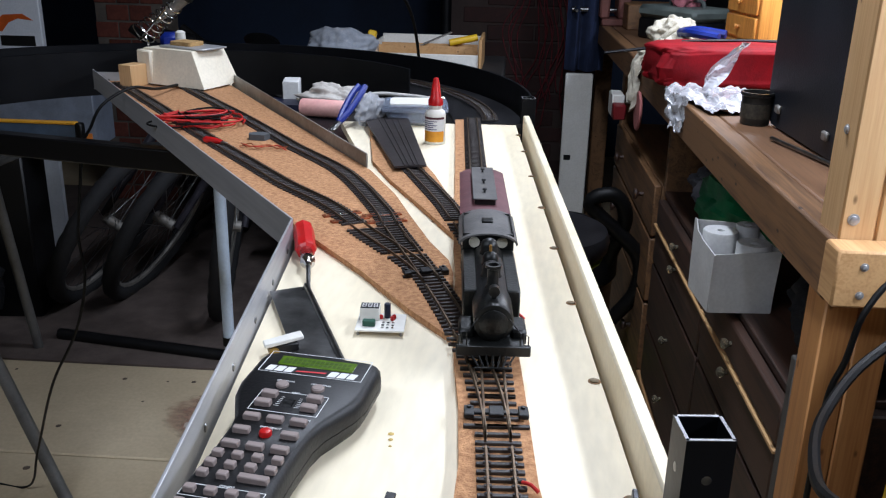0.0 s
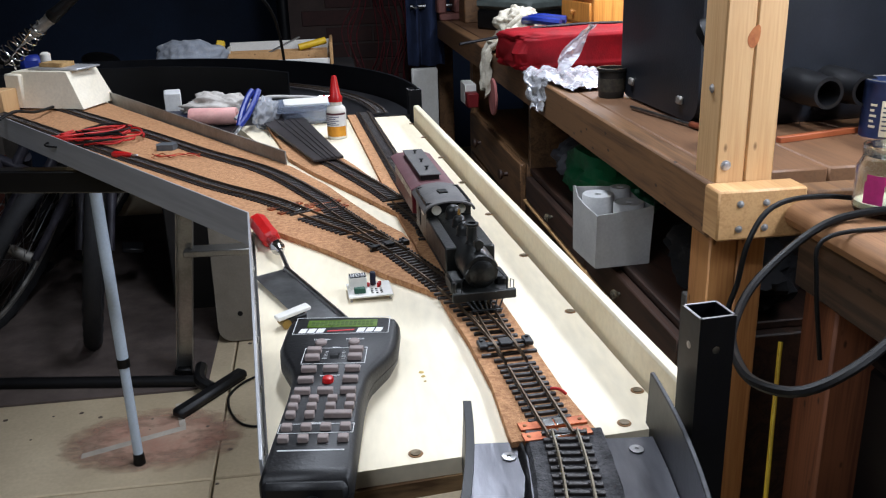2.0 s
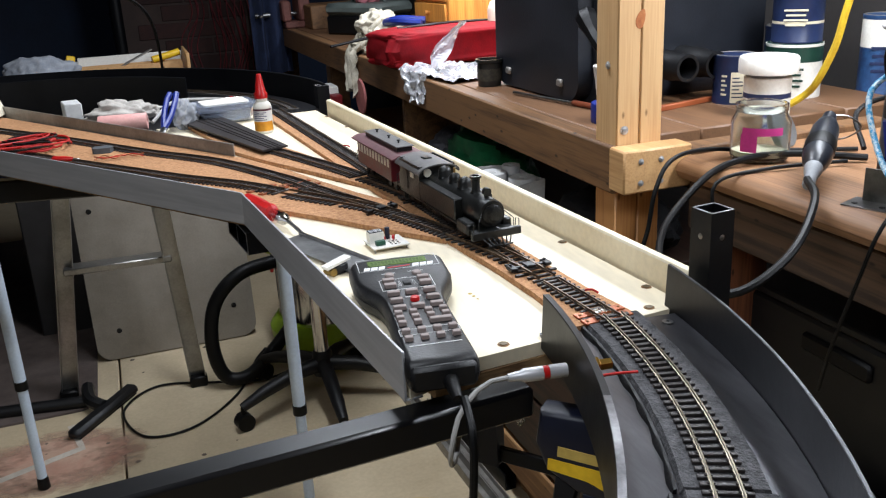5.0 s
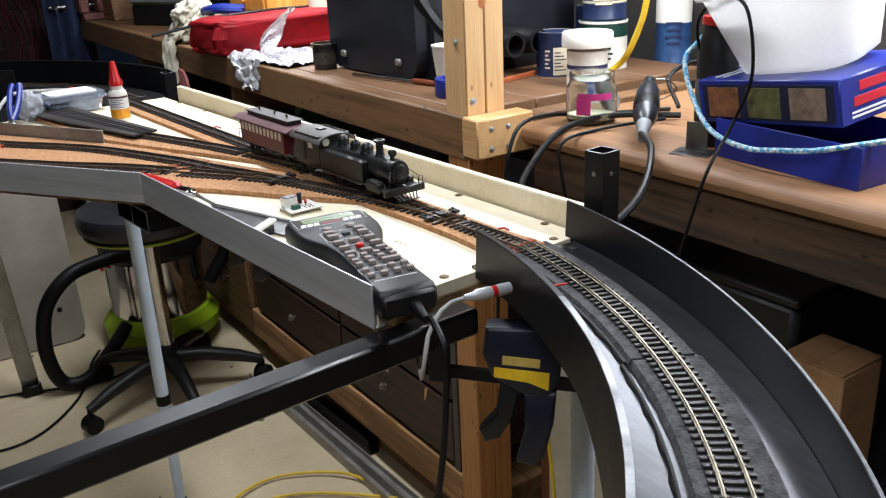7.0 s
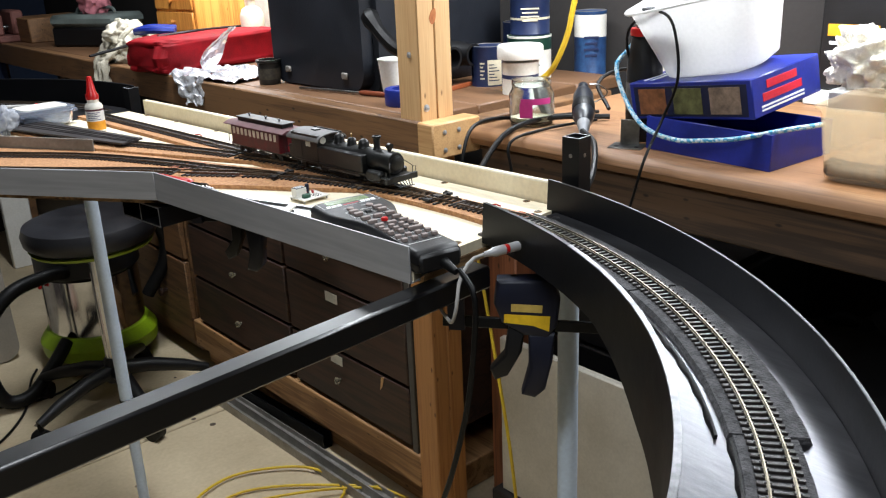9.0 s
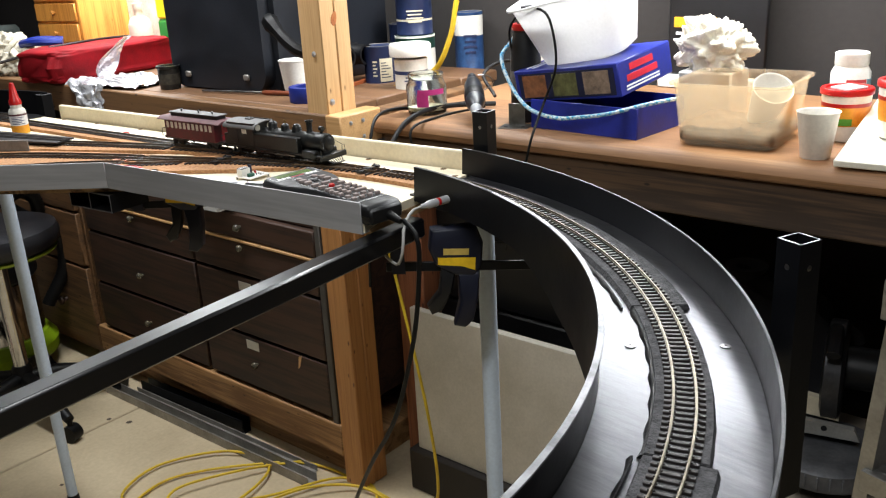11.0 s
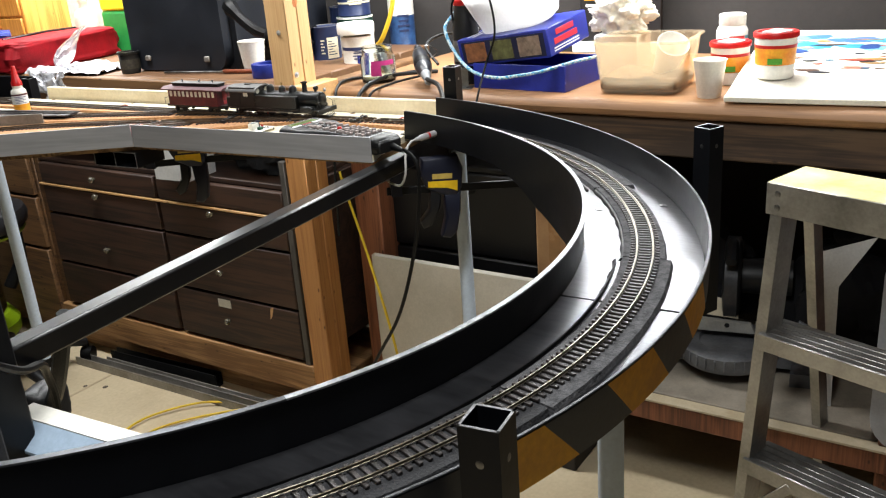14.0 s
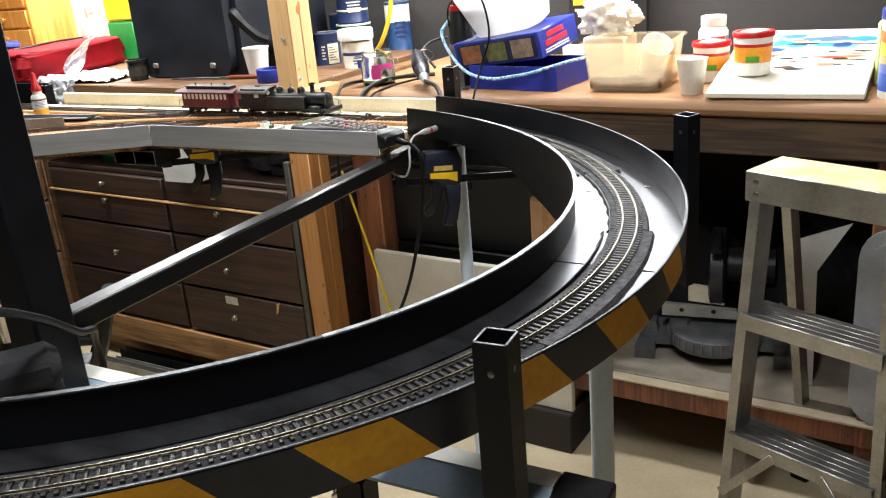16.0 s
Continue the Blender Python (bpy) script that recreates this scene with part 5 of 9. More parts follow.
part("label_panel", patch(0.0428, 222, 272, 0.022, 0.082), TIN_CREAM, navy_tin, "cream printed panel")
for k in range(6):
    part("print_bar", patch(0.0430, 226, 262 - 9 * (k % 3), 0.032 + 0.0075 * k, 0.0345 + 0.0075 * k), TIN_BLUE, navy_tin)
for k in range(5):
    part("print_bar", patch(0.0427, 196, 212 - 5 * (k % 2), 0.036 + 0.009 * k, 0.040 + 0.009 * k), TIN_CREAM, navy_tin)
part("blue_swoosh", patch(0.0424, 214, 252, 0.006, 0.040), BLUE_PAINT, white_jar, "deep blue printed corner")
for k in range(3):
    part("print_bar", patch(0.0424, 206, 250 - 8 * k, 0.046 + 0.005 * k, 0.0478 + 0.005 * k), TIN_BLUE, white_jar)
part("label_band", patch(0.0462, 195, 275, 0.046, 0.058), PINK, gj, "pink paper band")
part("label_scrap", patch(0.0462, 192, 225, 0.020, 0.048), PINK, gj, "torn pink label scrap")
part("lid", Shape().lathe([(0.034, 0), (0.035, 0.010), (0.033, 0.012), (0, 0.012)], 24), surface("grey_lid", c(140, 140, 140), 0.4, 0.6), gj, "grey lid leaning behind the jar", m=pose(0.062, 0.030, 0.036, 62, 10, 20))

# rotary tool and leads
axis_ = Matrix.Translation((0.100, -0.300, ZN + 0.030)) @ Vector((0.100, 0.085, 0.040)).to_track_quat("Z", "Y").to_matrix().to_4x4()
plug = thing("rotary_tool", ROOM, "dark grey rotary tool with a wire hanger lying on the bench", "rotary tool")
part("tail_boot", Shape().lathe([(0.0065, -0.030), (0.0085, -0.026), (0.0085, 0.0), (0.011, 0.004), (0.0125, 0.018)], 16, m=axis_), surface("grey_rubber", c(150, 152, 156), 0.5), plug, "light grey cable boot")
part("body", Shape().lathe([(0.0115, 0.018), (0.0165, 0.030), (0.0200, 0.046), (0.0205, 0.090), (0.019, 0.125), (0.014, 0.145), (0.010, 0.150), (0.010, 0.168), (0, 0.168)], 24, m=axis_), surface("dark_slate_plastic", c(34, 38, 46), 0.35, 0, c(24, 27, 34), 20, 0.1), plug)
part("grip_band", Shape().lathe([(0.0206, 0.060), (0.0214, 0.064), (0.0216, 0.084), (0.0208, 0.088)], 24, m=axis_), BLACK_RUBBER, plug, "black rubber band")
for k in range(3):
    part("vent_slot", Shape().box((0.0012, 0.012, 0.0022), (-0.0186, 0, 0.040 + 0.006 * k), 0.0003), surface("pale_slot_%s" % "abc"[k], c(150, 156, 164), 0.5), plug, "pale vent slot", m=axis_ @ pose(0, 0, 0, 0, 0, 90))
part("hanger", Shape().tube(spline([axis_ @ Vector(p) for p in ((-0.012, -0.020, 0.135), (-0.030, -0.016, 0.140), (-0.046, 0.0, 0.140), (-0.030, 0.016, 0.140), (-0.012, 0.020, 0.135))], 0.004), 0.0013, 6), STEEL, plug, "wire hanger")


def cable(name, pts, r, mat, label, step=0.012, m=None):
    return solo(name, Shape().tube(spline(pts, step), r, 8), mat, label, "cable", m=m)


cable("black_power_lead", [(0.30, -0.20, 0.965), (0.203, -0.143, 0.972), (0.129, -0.128, 0.970), (0.066, -0.122, 0.950), (-0.023, -0.15, 0.898), (-0.091, -0.231, 0.876), (-0.133, -0.328, 0.885), (-0.15, -0.407, 0.90), (-0.122, -0.449, 0.914), (-0.044, -0.435, 0.945), (0.041, -0.372, 0.978), (0.082, -0.312, 0.986)], 0.0055, BLACK_RUBBER, "thick black lead looping off the bench from a rotary tool", m=ROOM)
cable("thin_black_lead", [(0.34, -0.14, 0.962), (0.20, -0.075, 0.964), (0.10, -0.066, 0.976), (0.025, -0.085, 0.972), (-0.012, -0.10, 0.934), (-0.023, -0.10, 0.874), (-0.036, -0.10, 0.812), (-0.030, -0.08, 0.60)], 0.0036, BLACK_RUBBER, "thin black lead hanging over the bench edge", m=ROOM)
cable("thin_black_lead", [(0.26, -0.20, 0.965), (0.14, -0.17, 0.962), (0.055, -0.16, 0.95), (0.045, -0.17, 0.90), (0.05, -0.19, 0.80)], 0.0030, BLACK_RUBBER, "thin black lead hanging over the bench edge", m=ROOM)
cable("black_lead_loop", [(0.26, -0.23, 0.99), (0.30, -0.17, 1.03), (0.34, -0.20, 1.055), (0.33, -0.29, 1.05), (0.30, -0.33, 1.00), (0.27, -0.30, 0.97)], 0.004, BLACK_RUBBER, "black lead looped behind the plug", m=ROOM)
cable("yellow_air_hose", [(0.30, 0.20, 0.966), (0.36, 0.17, 0.968), (0.42, 0.135, 0.978), (0.45, 0.105, 1.005), (0.45, 0.075, 1.037), (0.45, 0.041, 1.103), (0.45, 0.024, 1.166), (0.47, 0.0, 1.30), (0.55, -0.02, 1.50)], 0.0065, YELLOW_CABLE, "bright yellow hose rising behind the tins", m=ROOM)

# blue carton tray with a lid tilted on it
BOX_BLUE = surface("blue_printed_card", c(34, 48, 146), 0.34, 0, c(22, 32, 104), 7, 0.08)
lo = thing("blue_carton", put(0.222, -0.532, ZN, -4), "open blue printed card box base", "carton")
part("tray_base", Shape().box((0.168, 0.241, 0.003), (0, 0, 0.0015), 0.0005), BOX_BLUE, lo)
for m_, w_ in ((pose(-0.085, 0, 0), 0.245), (pose(0.085, 0, 0), 0.245), (pose(0, 0.121, 0, 0, 0, 90), 0.168), (pose(0, -0.121, 0, 0, 0, 90), 0.168)):
    part("tray_side", Shape().box((0.0025, w_, 0.058), (0, 0, 0.029), 0.0008), BOX_BLUE, lo, m=m_)
hi = thing("blue_box_cover", put(0.245, -0.495, ZN + 0.0585, -3) @ pose(0, 0, 0, -7, -6, 0) @ pose(0, 0, 0.012), "blue printed card box lid tilted on its base", "carton lid")
part("lid_shell", Shape().box((0.192, 0.245, 0.064), (0, 0, 0.032), 0.002), BOX_BLUE, hi)
part("dark_panel", Shape().box((0.0006, 0.226, 0.052), (-0.0962, 0.0, 0.031), 0.0002), surface("dark_navy_print", c(22, 28, 62), 0.4, 0, c(16, 20, 46), 30, 0.02), hi, "dark navy printed band")
for k, mcol in enumerate((c(150, 96, 62), c(104, 104, 66), c(150, 128, 112))):
    part("picture_panel", Shape().box((0.0008, 0.058, 0.044), (-0.0968, 0.074 - 0.073 * k, 0.031), 0.0003), surface("picture_print_%s" % "abc"[k], mcol, 0.4, 0, tuple(v * 0.35 for v in mcol[:3]) + (1,), 60, 0.02), hi, "small printed picture")
for k, w in enumerate((0.085, 0.11)):
    part("red_lettering", Shape().box((w, 0.0008, 0.013), (-0.015, -0.1229, 0.048 - 0.019 * k), 0.0003), surface("red_print_%s" % "ab"[k], c(216, 42, 60), 0.4), hi, "bold red printed bars")
for k in range(2):
    part("white_lettering", Shape().box((0.12, 0.0008, 0.003), (-0.015, -0.1229, 0.015 - 0.006 * k), 0.0002), WHITE_INK, hi, "small white printed bars")
part("pale_stripes", Shape().box((0.16, 0.006, 0.0008), (0.0, 0.10, 0.0643), 0.0002).box((0.16, 0.006, 0.0008), (0, 0.085, 0.0643), 0.0002), WHITE_INK, hi, "white printed stripes")


def tub(w, d, h, taper, wall=0.0022, r=0.025, n=5):
    """An open box with rounded corners, wider at the top, with a rolled rim."""
    sh = Shape()
    rows = []
    for z, k, inset in ((0, 0, 0.006), (0.004, 0.02, 0), (h, 1, 0), (h, 1, -0.006), (h - 0.004, 1, -0.006), (h - 0.004, 1, wall), (0.006, 0.03, wall), (0.006, 0.03, 0.4 * min(w, d))):
        rows.append([(x, y, z) for x, y in rounded(w * (1 - taper * (1 - k)) - 2 * inset, d * (1 - taper * (1 - k)) - 2 * inset, max(0.004, min(r, 0.45 * (min(w, d) - 2 * inset))), n)])
    m = len(rows[0])
    vs = [p for row in rows for p in row]
    fs = [(i * m + j, i * m + (j + 1) % m, (i + 1) * m + (j + 1) % m, (i + 1) * m + j) for i in range(len(rows) - 1) for j in range(m)]
    fs += [tuple(range(m))[::-1], tuple(range((len(rows) - 1) * m, len(rows) * m))]
    return sh.add(vs, fs)


def thin_plastic(name, col, through_light, clear, rough=0.3):
    """Thin moulded plastic: light passes through the wall, scattered, and partly straight."""
    m = surface(name, col, rough, 0, tuple(v * 0.93 for v in col[:3]) + (1,), 8, 0.03)
    n, l = m.node_tree.nodes, m.node_tree.links
    b, out = n["Principled BSDF"], n["Material Output"]
    tl, tp = n.new("ShaderNodeBsdfTranslucent"), n.new("ShaderNodeBsdfTransparent")
    tl.inputs["Color"].default_value = col
    tp.inputs["Color"].default_value = col
    m1, m2 = n.new("ShaderNodeMixShader"), n.new("ShaderNodeMixShader")
    m1.inputs[0].default_value, m2.inputs[0].default_value = through_light, clear
    l.new(b.outputs[0], m1.inputs[1])
    l.new(tl.outputs[0], m1.inputs[2])
    l.new(m1.outputs[0], m2.inputs[1])
    l.new(tp.outputs[0], m2.inputs[2])
    l.new(m2.outputs[0], out.inputs["Surface"])
    return m


MILKY = thin_plastic("milky_white_plastic", c(228, 227, 226), 0.42, 0.12)
wt = thing("white_tub", put(0.250, -0.485, ZN + 0.133, 8) @ pose(0, 0, 0, -12, -12, 0) @ pose(0, 0, 0.006), "white plastic tub tilted on a blue carton", "tub")
part("tub_body", tub(0.175, 0.235, 0.135, 0.26, r=0.045), MILKY, wt)
part("rim", Shape().tube([(x, y, 0.1335) for x, y in rounded(0.187, 0.247, 0.048)], 0.0022, 8, True), MILKY, wt, "rolled white rim")
solo("blue_rag", lumpy(0.03, 51, (1, 1.2, 0.9), 0.4), BLUE_PAINT, "scrap of blue cloth in a white tub", "cloth", m=put(0.190, -0.42, ZN + 0.185))
cable("black_lead_over_tub", [(0.30, -0.30, 0.99), (0.22, -0.32, 1.06), (0.16, -0.345, 1.145), (0.145, -0.39, 1.185), (0.130, -0.44, 1.190), (0.112, -0.475, 1.165), (0.112, -0.485, 1.09), (0.118, -0.455, 1.02), (0.05, -0.47, 0.965), (0.035, -0.46, 0.90), (0.035, -0.43, 0.80), (0.05, -0.40, 0.72)], 0.0025, BLACK_RUBBER, "thin black lead draped over a white tub", m=ROOM)
cable("braided_blue_hose", [(0.205, -0.352, 1.160), (0.195, -0.325, 1.120), (0.170, -0.316, 1.090), (0.148, -0.355, 1.037), (0.122, -0.415, 1.000), (0.115, -0.482, 0.988), (0.115, -0.535, 0.994), (0.118, -0.593, 1.004), (0.150, -0.661, 1.022), (0.20, -0.693, 1.026)], 0.0040, surface("braided_blue", c(60, 150, 196), 0.5, 0, c(200, 216, 222), 160, 0.3, 300, contrast=0.1), "light blue braided hose looping from a spray bottle", m=ROOM)
bt = thing("spray_bottle", put(0.205, -0.352, ZN), "black bottle with a red collar", "bottle")
part("bottle_body", Shape().lathe([(0.030, 0), (0.032, 0.004), (0.032, 0.12), (0.030, 0.15), (0.024, 0.185)], 22), BLACK_PLASTIC, bt)
part("grey_label", Shape().lathe([(0.0324, 0.055), (0.0324, 0.105)], 22), surface("grey_wrap", c(120, 118, 116), 0.5, 0, c(84, 82, 80), 60, 0.05), bt, "grey label wrap")
part("red_collar", Shape().lathe([(0.026, 0.186), (0.027, 0.188), (0.027, 0.197), (0.026, 0.199), (0, 0.199)], 22), RED_PLASTIC, bt, "red collar")
part("cap", Shape().lathe([(0.016, 0.199), (0.016, 0.232), (0.014, 0.234), (0, 0.234)], 18), BLACK_PLASTIC, bt)
bk = thing("steel_bracket", put(0.135, -0.372, ZN, 20), "small perforated steel bracket on the bench", "bracket")
part("foot", Shape().box((0.045, 0.060, 0.002), (0, 0, 0.001), 0.0004), STEEL, bk)
part("upright", Shape().box((0.002, 0.034, 0.045), (0.012, 0.0, 0.0235), 0.0004), STEEL, bk)
for k in (-0.018, 0.018):
    part("hole", Shape().lathe([(0.004, 0), (0.004, 0.0005), (0, 0.0005)], 10), BLACK_PLASTIC, bk, m=pose(-0.008, k, 0.002))

# storage tub with gravel and a plastic cup
CLOUDY = thin_plastic("cloudy_tub_plastic", c(250, 240, 222), 0.5, 0.78)
gt = thing("gravel_tub", put(0.215, -0.806, ZN, 4), "cloudy plastic tub half filled with gravel", "tub")
part("tub_body", tub(0.185, 0.195, 0.112, 0.12), CLOUDY, gt)
GRAVEL = surface("brown_gravel", c(122, 98, 70), 0.9, 0, c(70, 54, 40), 120, 0.9, 400)
part("gravel", Shape().grid(lambda u, v: ((u - 0.5) * 0.150, (v - 0.5) * 0.160, 0.034 + 0.010 * noise.noise(Vector((u * 3, v * 4, 2))) + 0.003 * noise.noise(Vector((u * 25, v * 25, 1)))), 40, 44), GRAVEL, gt, "heaped brown gravel")
part("gravel_bed", Shape().box((0.157, 0.166, 0.026), (0, 0, 0.020), 0.006), GRAVEL, gt)
solo("plastic_cup", Shape().lathe([(0.022, 0), (0.0235, 0.001), (0.033, 0.082), (0.0345, 0.084), (0.0325, 0.083), (0.022, 0.004), (0, 0.004)], 26), WHITE_PLASTIC, "white plastic cup lying on the gravel", "cup", m=put(0.235, -0.835, ZN + 0.036, 0) @ pose(0, 0, 0, 0, -40, 40))
solo("white_fluff", lumpy(0.053, 61, (0.75, 1.25, 1.0), 0.45, 110, 3.2), surface("white_fibre", c(236, 232, 220), 0.95, 0, c(226, 218, 196), 60, 0.9, 300), "clump of white fibre wadding behind the tubs", "wadding", m=put(0.375, -0.685, ZN + 0.0985), sharp=180)
solo("wadding_stand", Shape().box((0.09, 0.11, 0.098), (0, 0, 0.049), 0.004), CARTON, "white card box under the wadding", "box", m=put(0.375, -0.685, ZN))
solo("white_cup", Shape().lathe([(0.0225, 0), (0.0235, 0.001), (0.0325, 0.074), (0.034, 0.076), (0.0318, 0.075), (0.022, 0.004), (0, 0.004)], 26), WHITE_PLASTIC, "white plastic cup standing on the bench", "cup", m=put(0.145, -0.962, ZN))


def red_tub(d, s, z, label):
    t = thing("paste_tub", put(d, s, z), label, "tub", "red-lidded tubs")
    part("pot", Shape().lathe([(0.034, 0), (0.036, 0.002), (0.041, 0.082), (0.041, 0.084)], 30), WHITE_PLASTIC, t)
    part("orange_label", Shape().lathe([(0.0364, 0.012), (0.0404, 0.064)], 30), surface("orange_label" + label[:3], c(240, 178, 52), 0.45, 0, c(228, 134, 40), 22, 0.03), t, "orange and yellow label")
    part("upper_band", Shape().lathe([(0.0404, 0.0605), (0.0409, 0.067)], 30), RED_PLASTIC, t, "red band over the label")
    part("red_band", Shape().lathe([(0.0360, 0.006), (0.0366, 0.013)], 30), RED_PLASTIC, t, "red base band")
    part("green_mark", patch(0.0405, 172, 212, 0.030, 0.042), surface("green_print" + label[:3], c(90, 170, 60), 0.5), t, "green printed patch")
    part("lid", Shape().lathe([(0.0425, 0.080), (0.0440, 0.081), (0.0440, 0.089), (0.0425, 0.091), (0.036, 0.0905), (0.035, 0.088), (0, 0.088)], 30), RED_PLASTIC, t, "red lid rim")
    part("lid_sheet", Shape().prism([(-0.03, -0.012), (0.012, -0.030), (0.032, 0.006), (-0.008, 0.026)], 0.0885, 0.0915), WHITE_INK, t, "scrap of paper on the lid")
    return t


red_tub(0.300, -0.960, ZN, "red-lidded white tub with an orange label")
red_tub(0.205, -1.075, ZN + 0.0335, "orange-labelled tub with a red lid on a painted board")
wbt = thing("white_bottle", put(0.440, -0.925, ZN), "white plastic bottle with a red and white label", "bottle")
part("body", Shape().lathe([(0.033, 0), (0.035, 0.003), (0.035, 0.095), (0.028, 0.108), (0.026, 0.110)], 26), WHITE_PLASTIC, wbt)
part("cap", Shape().lathe([(0.029, 0.108), (0.030, 0.110), (0.030, 0.130), (0.028, 0.132), (0, 0.132)], 26), WHITE_PLASTIC, wbt)
part("red_frame", patch(0.0354, 185, 245, 0.050, 0.085), RED_INK, wbt, "red label frame")
part("white_panel", patch(0.0357, 189, 241, 0.056, 0.079), WHITE_INK, wbt, "white label panel")
part("blue_panel", patch(0.0354, 247, 290, 0.030, 0.085), surface("pale_blue_print", c(120, 180, 206), 0.5), wbt, "pale blue printed panel")

# painted practice board leaning back on the bench
pb = thing("painted_board", put(0.095, -1.160, ZN + 0.002, 3) @ pose(0, 0, 0, 0, -9.5, 0), "white board smeared with dabs of blue, red and brown paint", "painting board")
part("panel", Shape().box((0.43, 0.305, 0.012), (0.215, 0, 0.006), 0.002), surface("white_gesso", c(232, 228, 216), 0.6, 0, c(222, 216, 200), 10, 0.1), pb)
random.seed(8)
for k in range(46):
    big = k < 14
    col = random.choice(((70, 120, 190), (60, 150, 190), (40, 70, 130), (120, 180, 205))) if big else random.choice(((90, 60, 40), (190, 80, 60), (50, 50, 56), (170, 130, 80), (60, 110, 140), (200, 140, 120)))
    x = random.uniform(0.27, 0.40) if big else random.uniform(0.13, 0.37)
    y = random.uniform(-0.13, 0.09)
    w, l_ = (random.uniform(0.012, 0.026), random.uniform(0.02, 0.06)) if big else (random.uniform(0.003, 0.008), random.uniform(0.006, 0.035))
    pts = [(x + w * math.cos(a) * random.uniform(0.6, 1.2), y + l_ * math.sin(a) * random.uniform(0.6, 1.2)) for a in [2 * math.pi * i / 11 for i in range(11)]]
    mname = "dab_%d_%d_%d" % col
    dm = bpy.data.materials.get(mname) or surface(mname, c(*col), 0.45, 0, None, 80, 0.3)
    part("paint_dab", Shape().prism(pts, 0.0121 + 0.00003 * k, 0.0126 + 0.00003 * k), dm, pb)
solo("prop_block", Shape().box((0.03, 0.26, 0.066), (0, 0, 0.033), 0.002), PINE_Y, "wooden strip propping the painted board", "timber strip", m=put(0.485, -1.150, ZN))
wipes = thing("wipes_canister", put(0.155, -1.374, ZN), "tall canister of wipes with a blue lid and rainbow label", "canister")
part("pot", Shape().lathe([(0.045, 0), (0.047, 0.003), (0.047, 0.150), (0.044, 0.154)], 32), WHITE_PLASTIC, wipes)
for z0, z1, col in ((0.016, 0.050, (40, 80, 170)), (0.050, 0.068, (90, 110, 180)), (0.068, 0.084, (190, 170, 110)), (0.084, 0.108, (232, 206, 60)), (0.108, 0.130, (226, 110, 50))):
    part("label_zone", Shape().lathe([(0.0474, z0), (0.0474, z1)], 32), surface("wipe_zone_%d" % (z0 * 1000), c(*col), 0.4, 0, None, 30, 0.02, contrast=0.7), wipes, "colour band of the label")
part("blue_panel", patch(0.0478, 215, 262, 0.030, 0.078), BLUE_PAINT, wipes, "blue text panel")
for k in range(5):
    part("print_bar", patch(0.0480, 222, 255 - 4 * (k % 2), 0.038 + 0.007 * k, 0.040 + 0.007 * k), WHITE_INK, wipes)
part("print_bar", patch(0.0479, 170, 240, 0.112, 0.120), surface("purple_print", c(80, 50, 110), 0.5), wipes, "bold printed bar")
part("lid", Shape().lathe([(0.0485, 0.150), (0.0495, 0.152), (0.0495, 0.168), (0.047, 0.172), (0.030, 0.173), (0, 0.173)], 32), BLUE_PAINT, wipes, "blue lid")
gp = thing("leafy_packet", put(0.27, -1.375, ZN), "pale green packet with leafy greenery behind a canister", "packet")
part("packet", Shape().box((0.03, 0.075, 0.135), (0, 0.030, 0.0675), 0.006), surface("pale_green_packet", c(196, 208, 140), 0.5, 0, c(170, 190, 110), 20, 0.04), gp)
LEAF = surface("dull_green_leaf", c(62, 84, 48), 0.7, 0, c(40, 58, 32), 30, 0.1, island=True, random_tint=0.3)
fol = Shape()
for k in range(120):
    p = Vector((random.gauss(0.01, 0.02), random.gauss(0.0, 0.032), random.uniform(0.12, 0.19)))
    fol.add([(0, 0, 0), (0.006, 0.003, 0.001), (0.014, 0, 0.003), (0.006, -0.003, 0.001)], [(0, 1, 2, 3)], Matrix.Translation(p) @ Euler((random.uniform(0, 6), random.uniform(0, 6), random.uniform(0, 6))).to_matrix().to_4x4())
part("greenery", fol, LEAF, gp, "dull green model foliage")

# wall behind the near bench: packets and a switch
hp = thing("hanging_packet", ROOM @ pose(0.715, -0.545, 0.985), "black retail packet with yellow print hanging on the wall", "packet")
part("card", Shape().box((0.012, 0.24, 0.30), (0, 0, 0.15), 0.004), BLACK_PLASTIC, hp)
part("yellow_mark", Shape().box((0.001, 0.105, 0.024), (-0.0066, 0.0525, 0.124), 0.0003), surface("amber_print", c(236, 172, 40), 0.45), hp, "bold yellow printed bar")
for k in range(3):
    part("print_bar", Shape().box((0.001, 0.11 - 0.02 * k, 0.007), (-0.0066, 0.045, 0.098 - 0.016 * k), 0.0003), WHITE_INK, hp, "small white printed bar")
solo("packet_stand", Shape().box((0.08, 0.26, 0.0275), (0, 0, 0.01375), 0.003), CARTON, "flat white card box behind the tubs", "box", m=put(0.715, -0.545, ZN))
sw = thing("wall_switch", ROOM @ pose(0.7985, -0.93, 1.20), "white electrical switch plate on the wall", "switch")
part("plate", Shape().box((0.009, 0.075, 0.115), (-0.0035, 0, 0), 0.003), WHITE_PLASTIC, sw)
part("rocker", Shape().box((0.006, 0.024, 0.034), (-0.009, 0, 0.012), 0.002), WHITE_PLASTIC, sw)

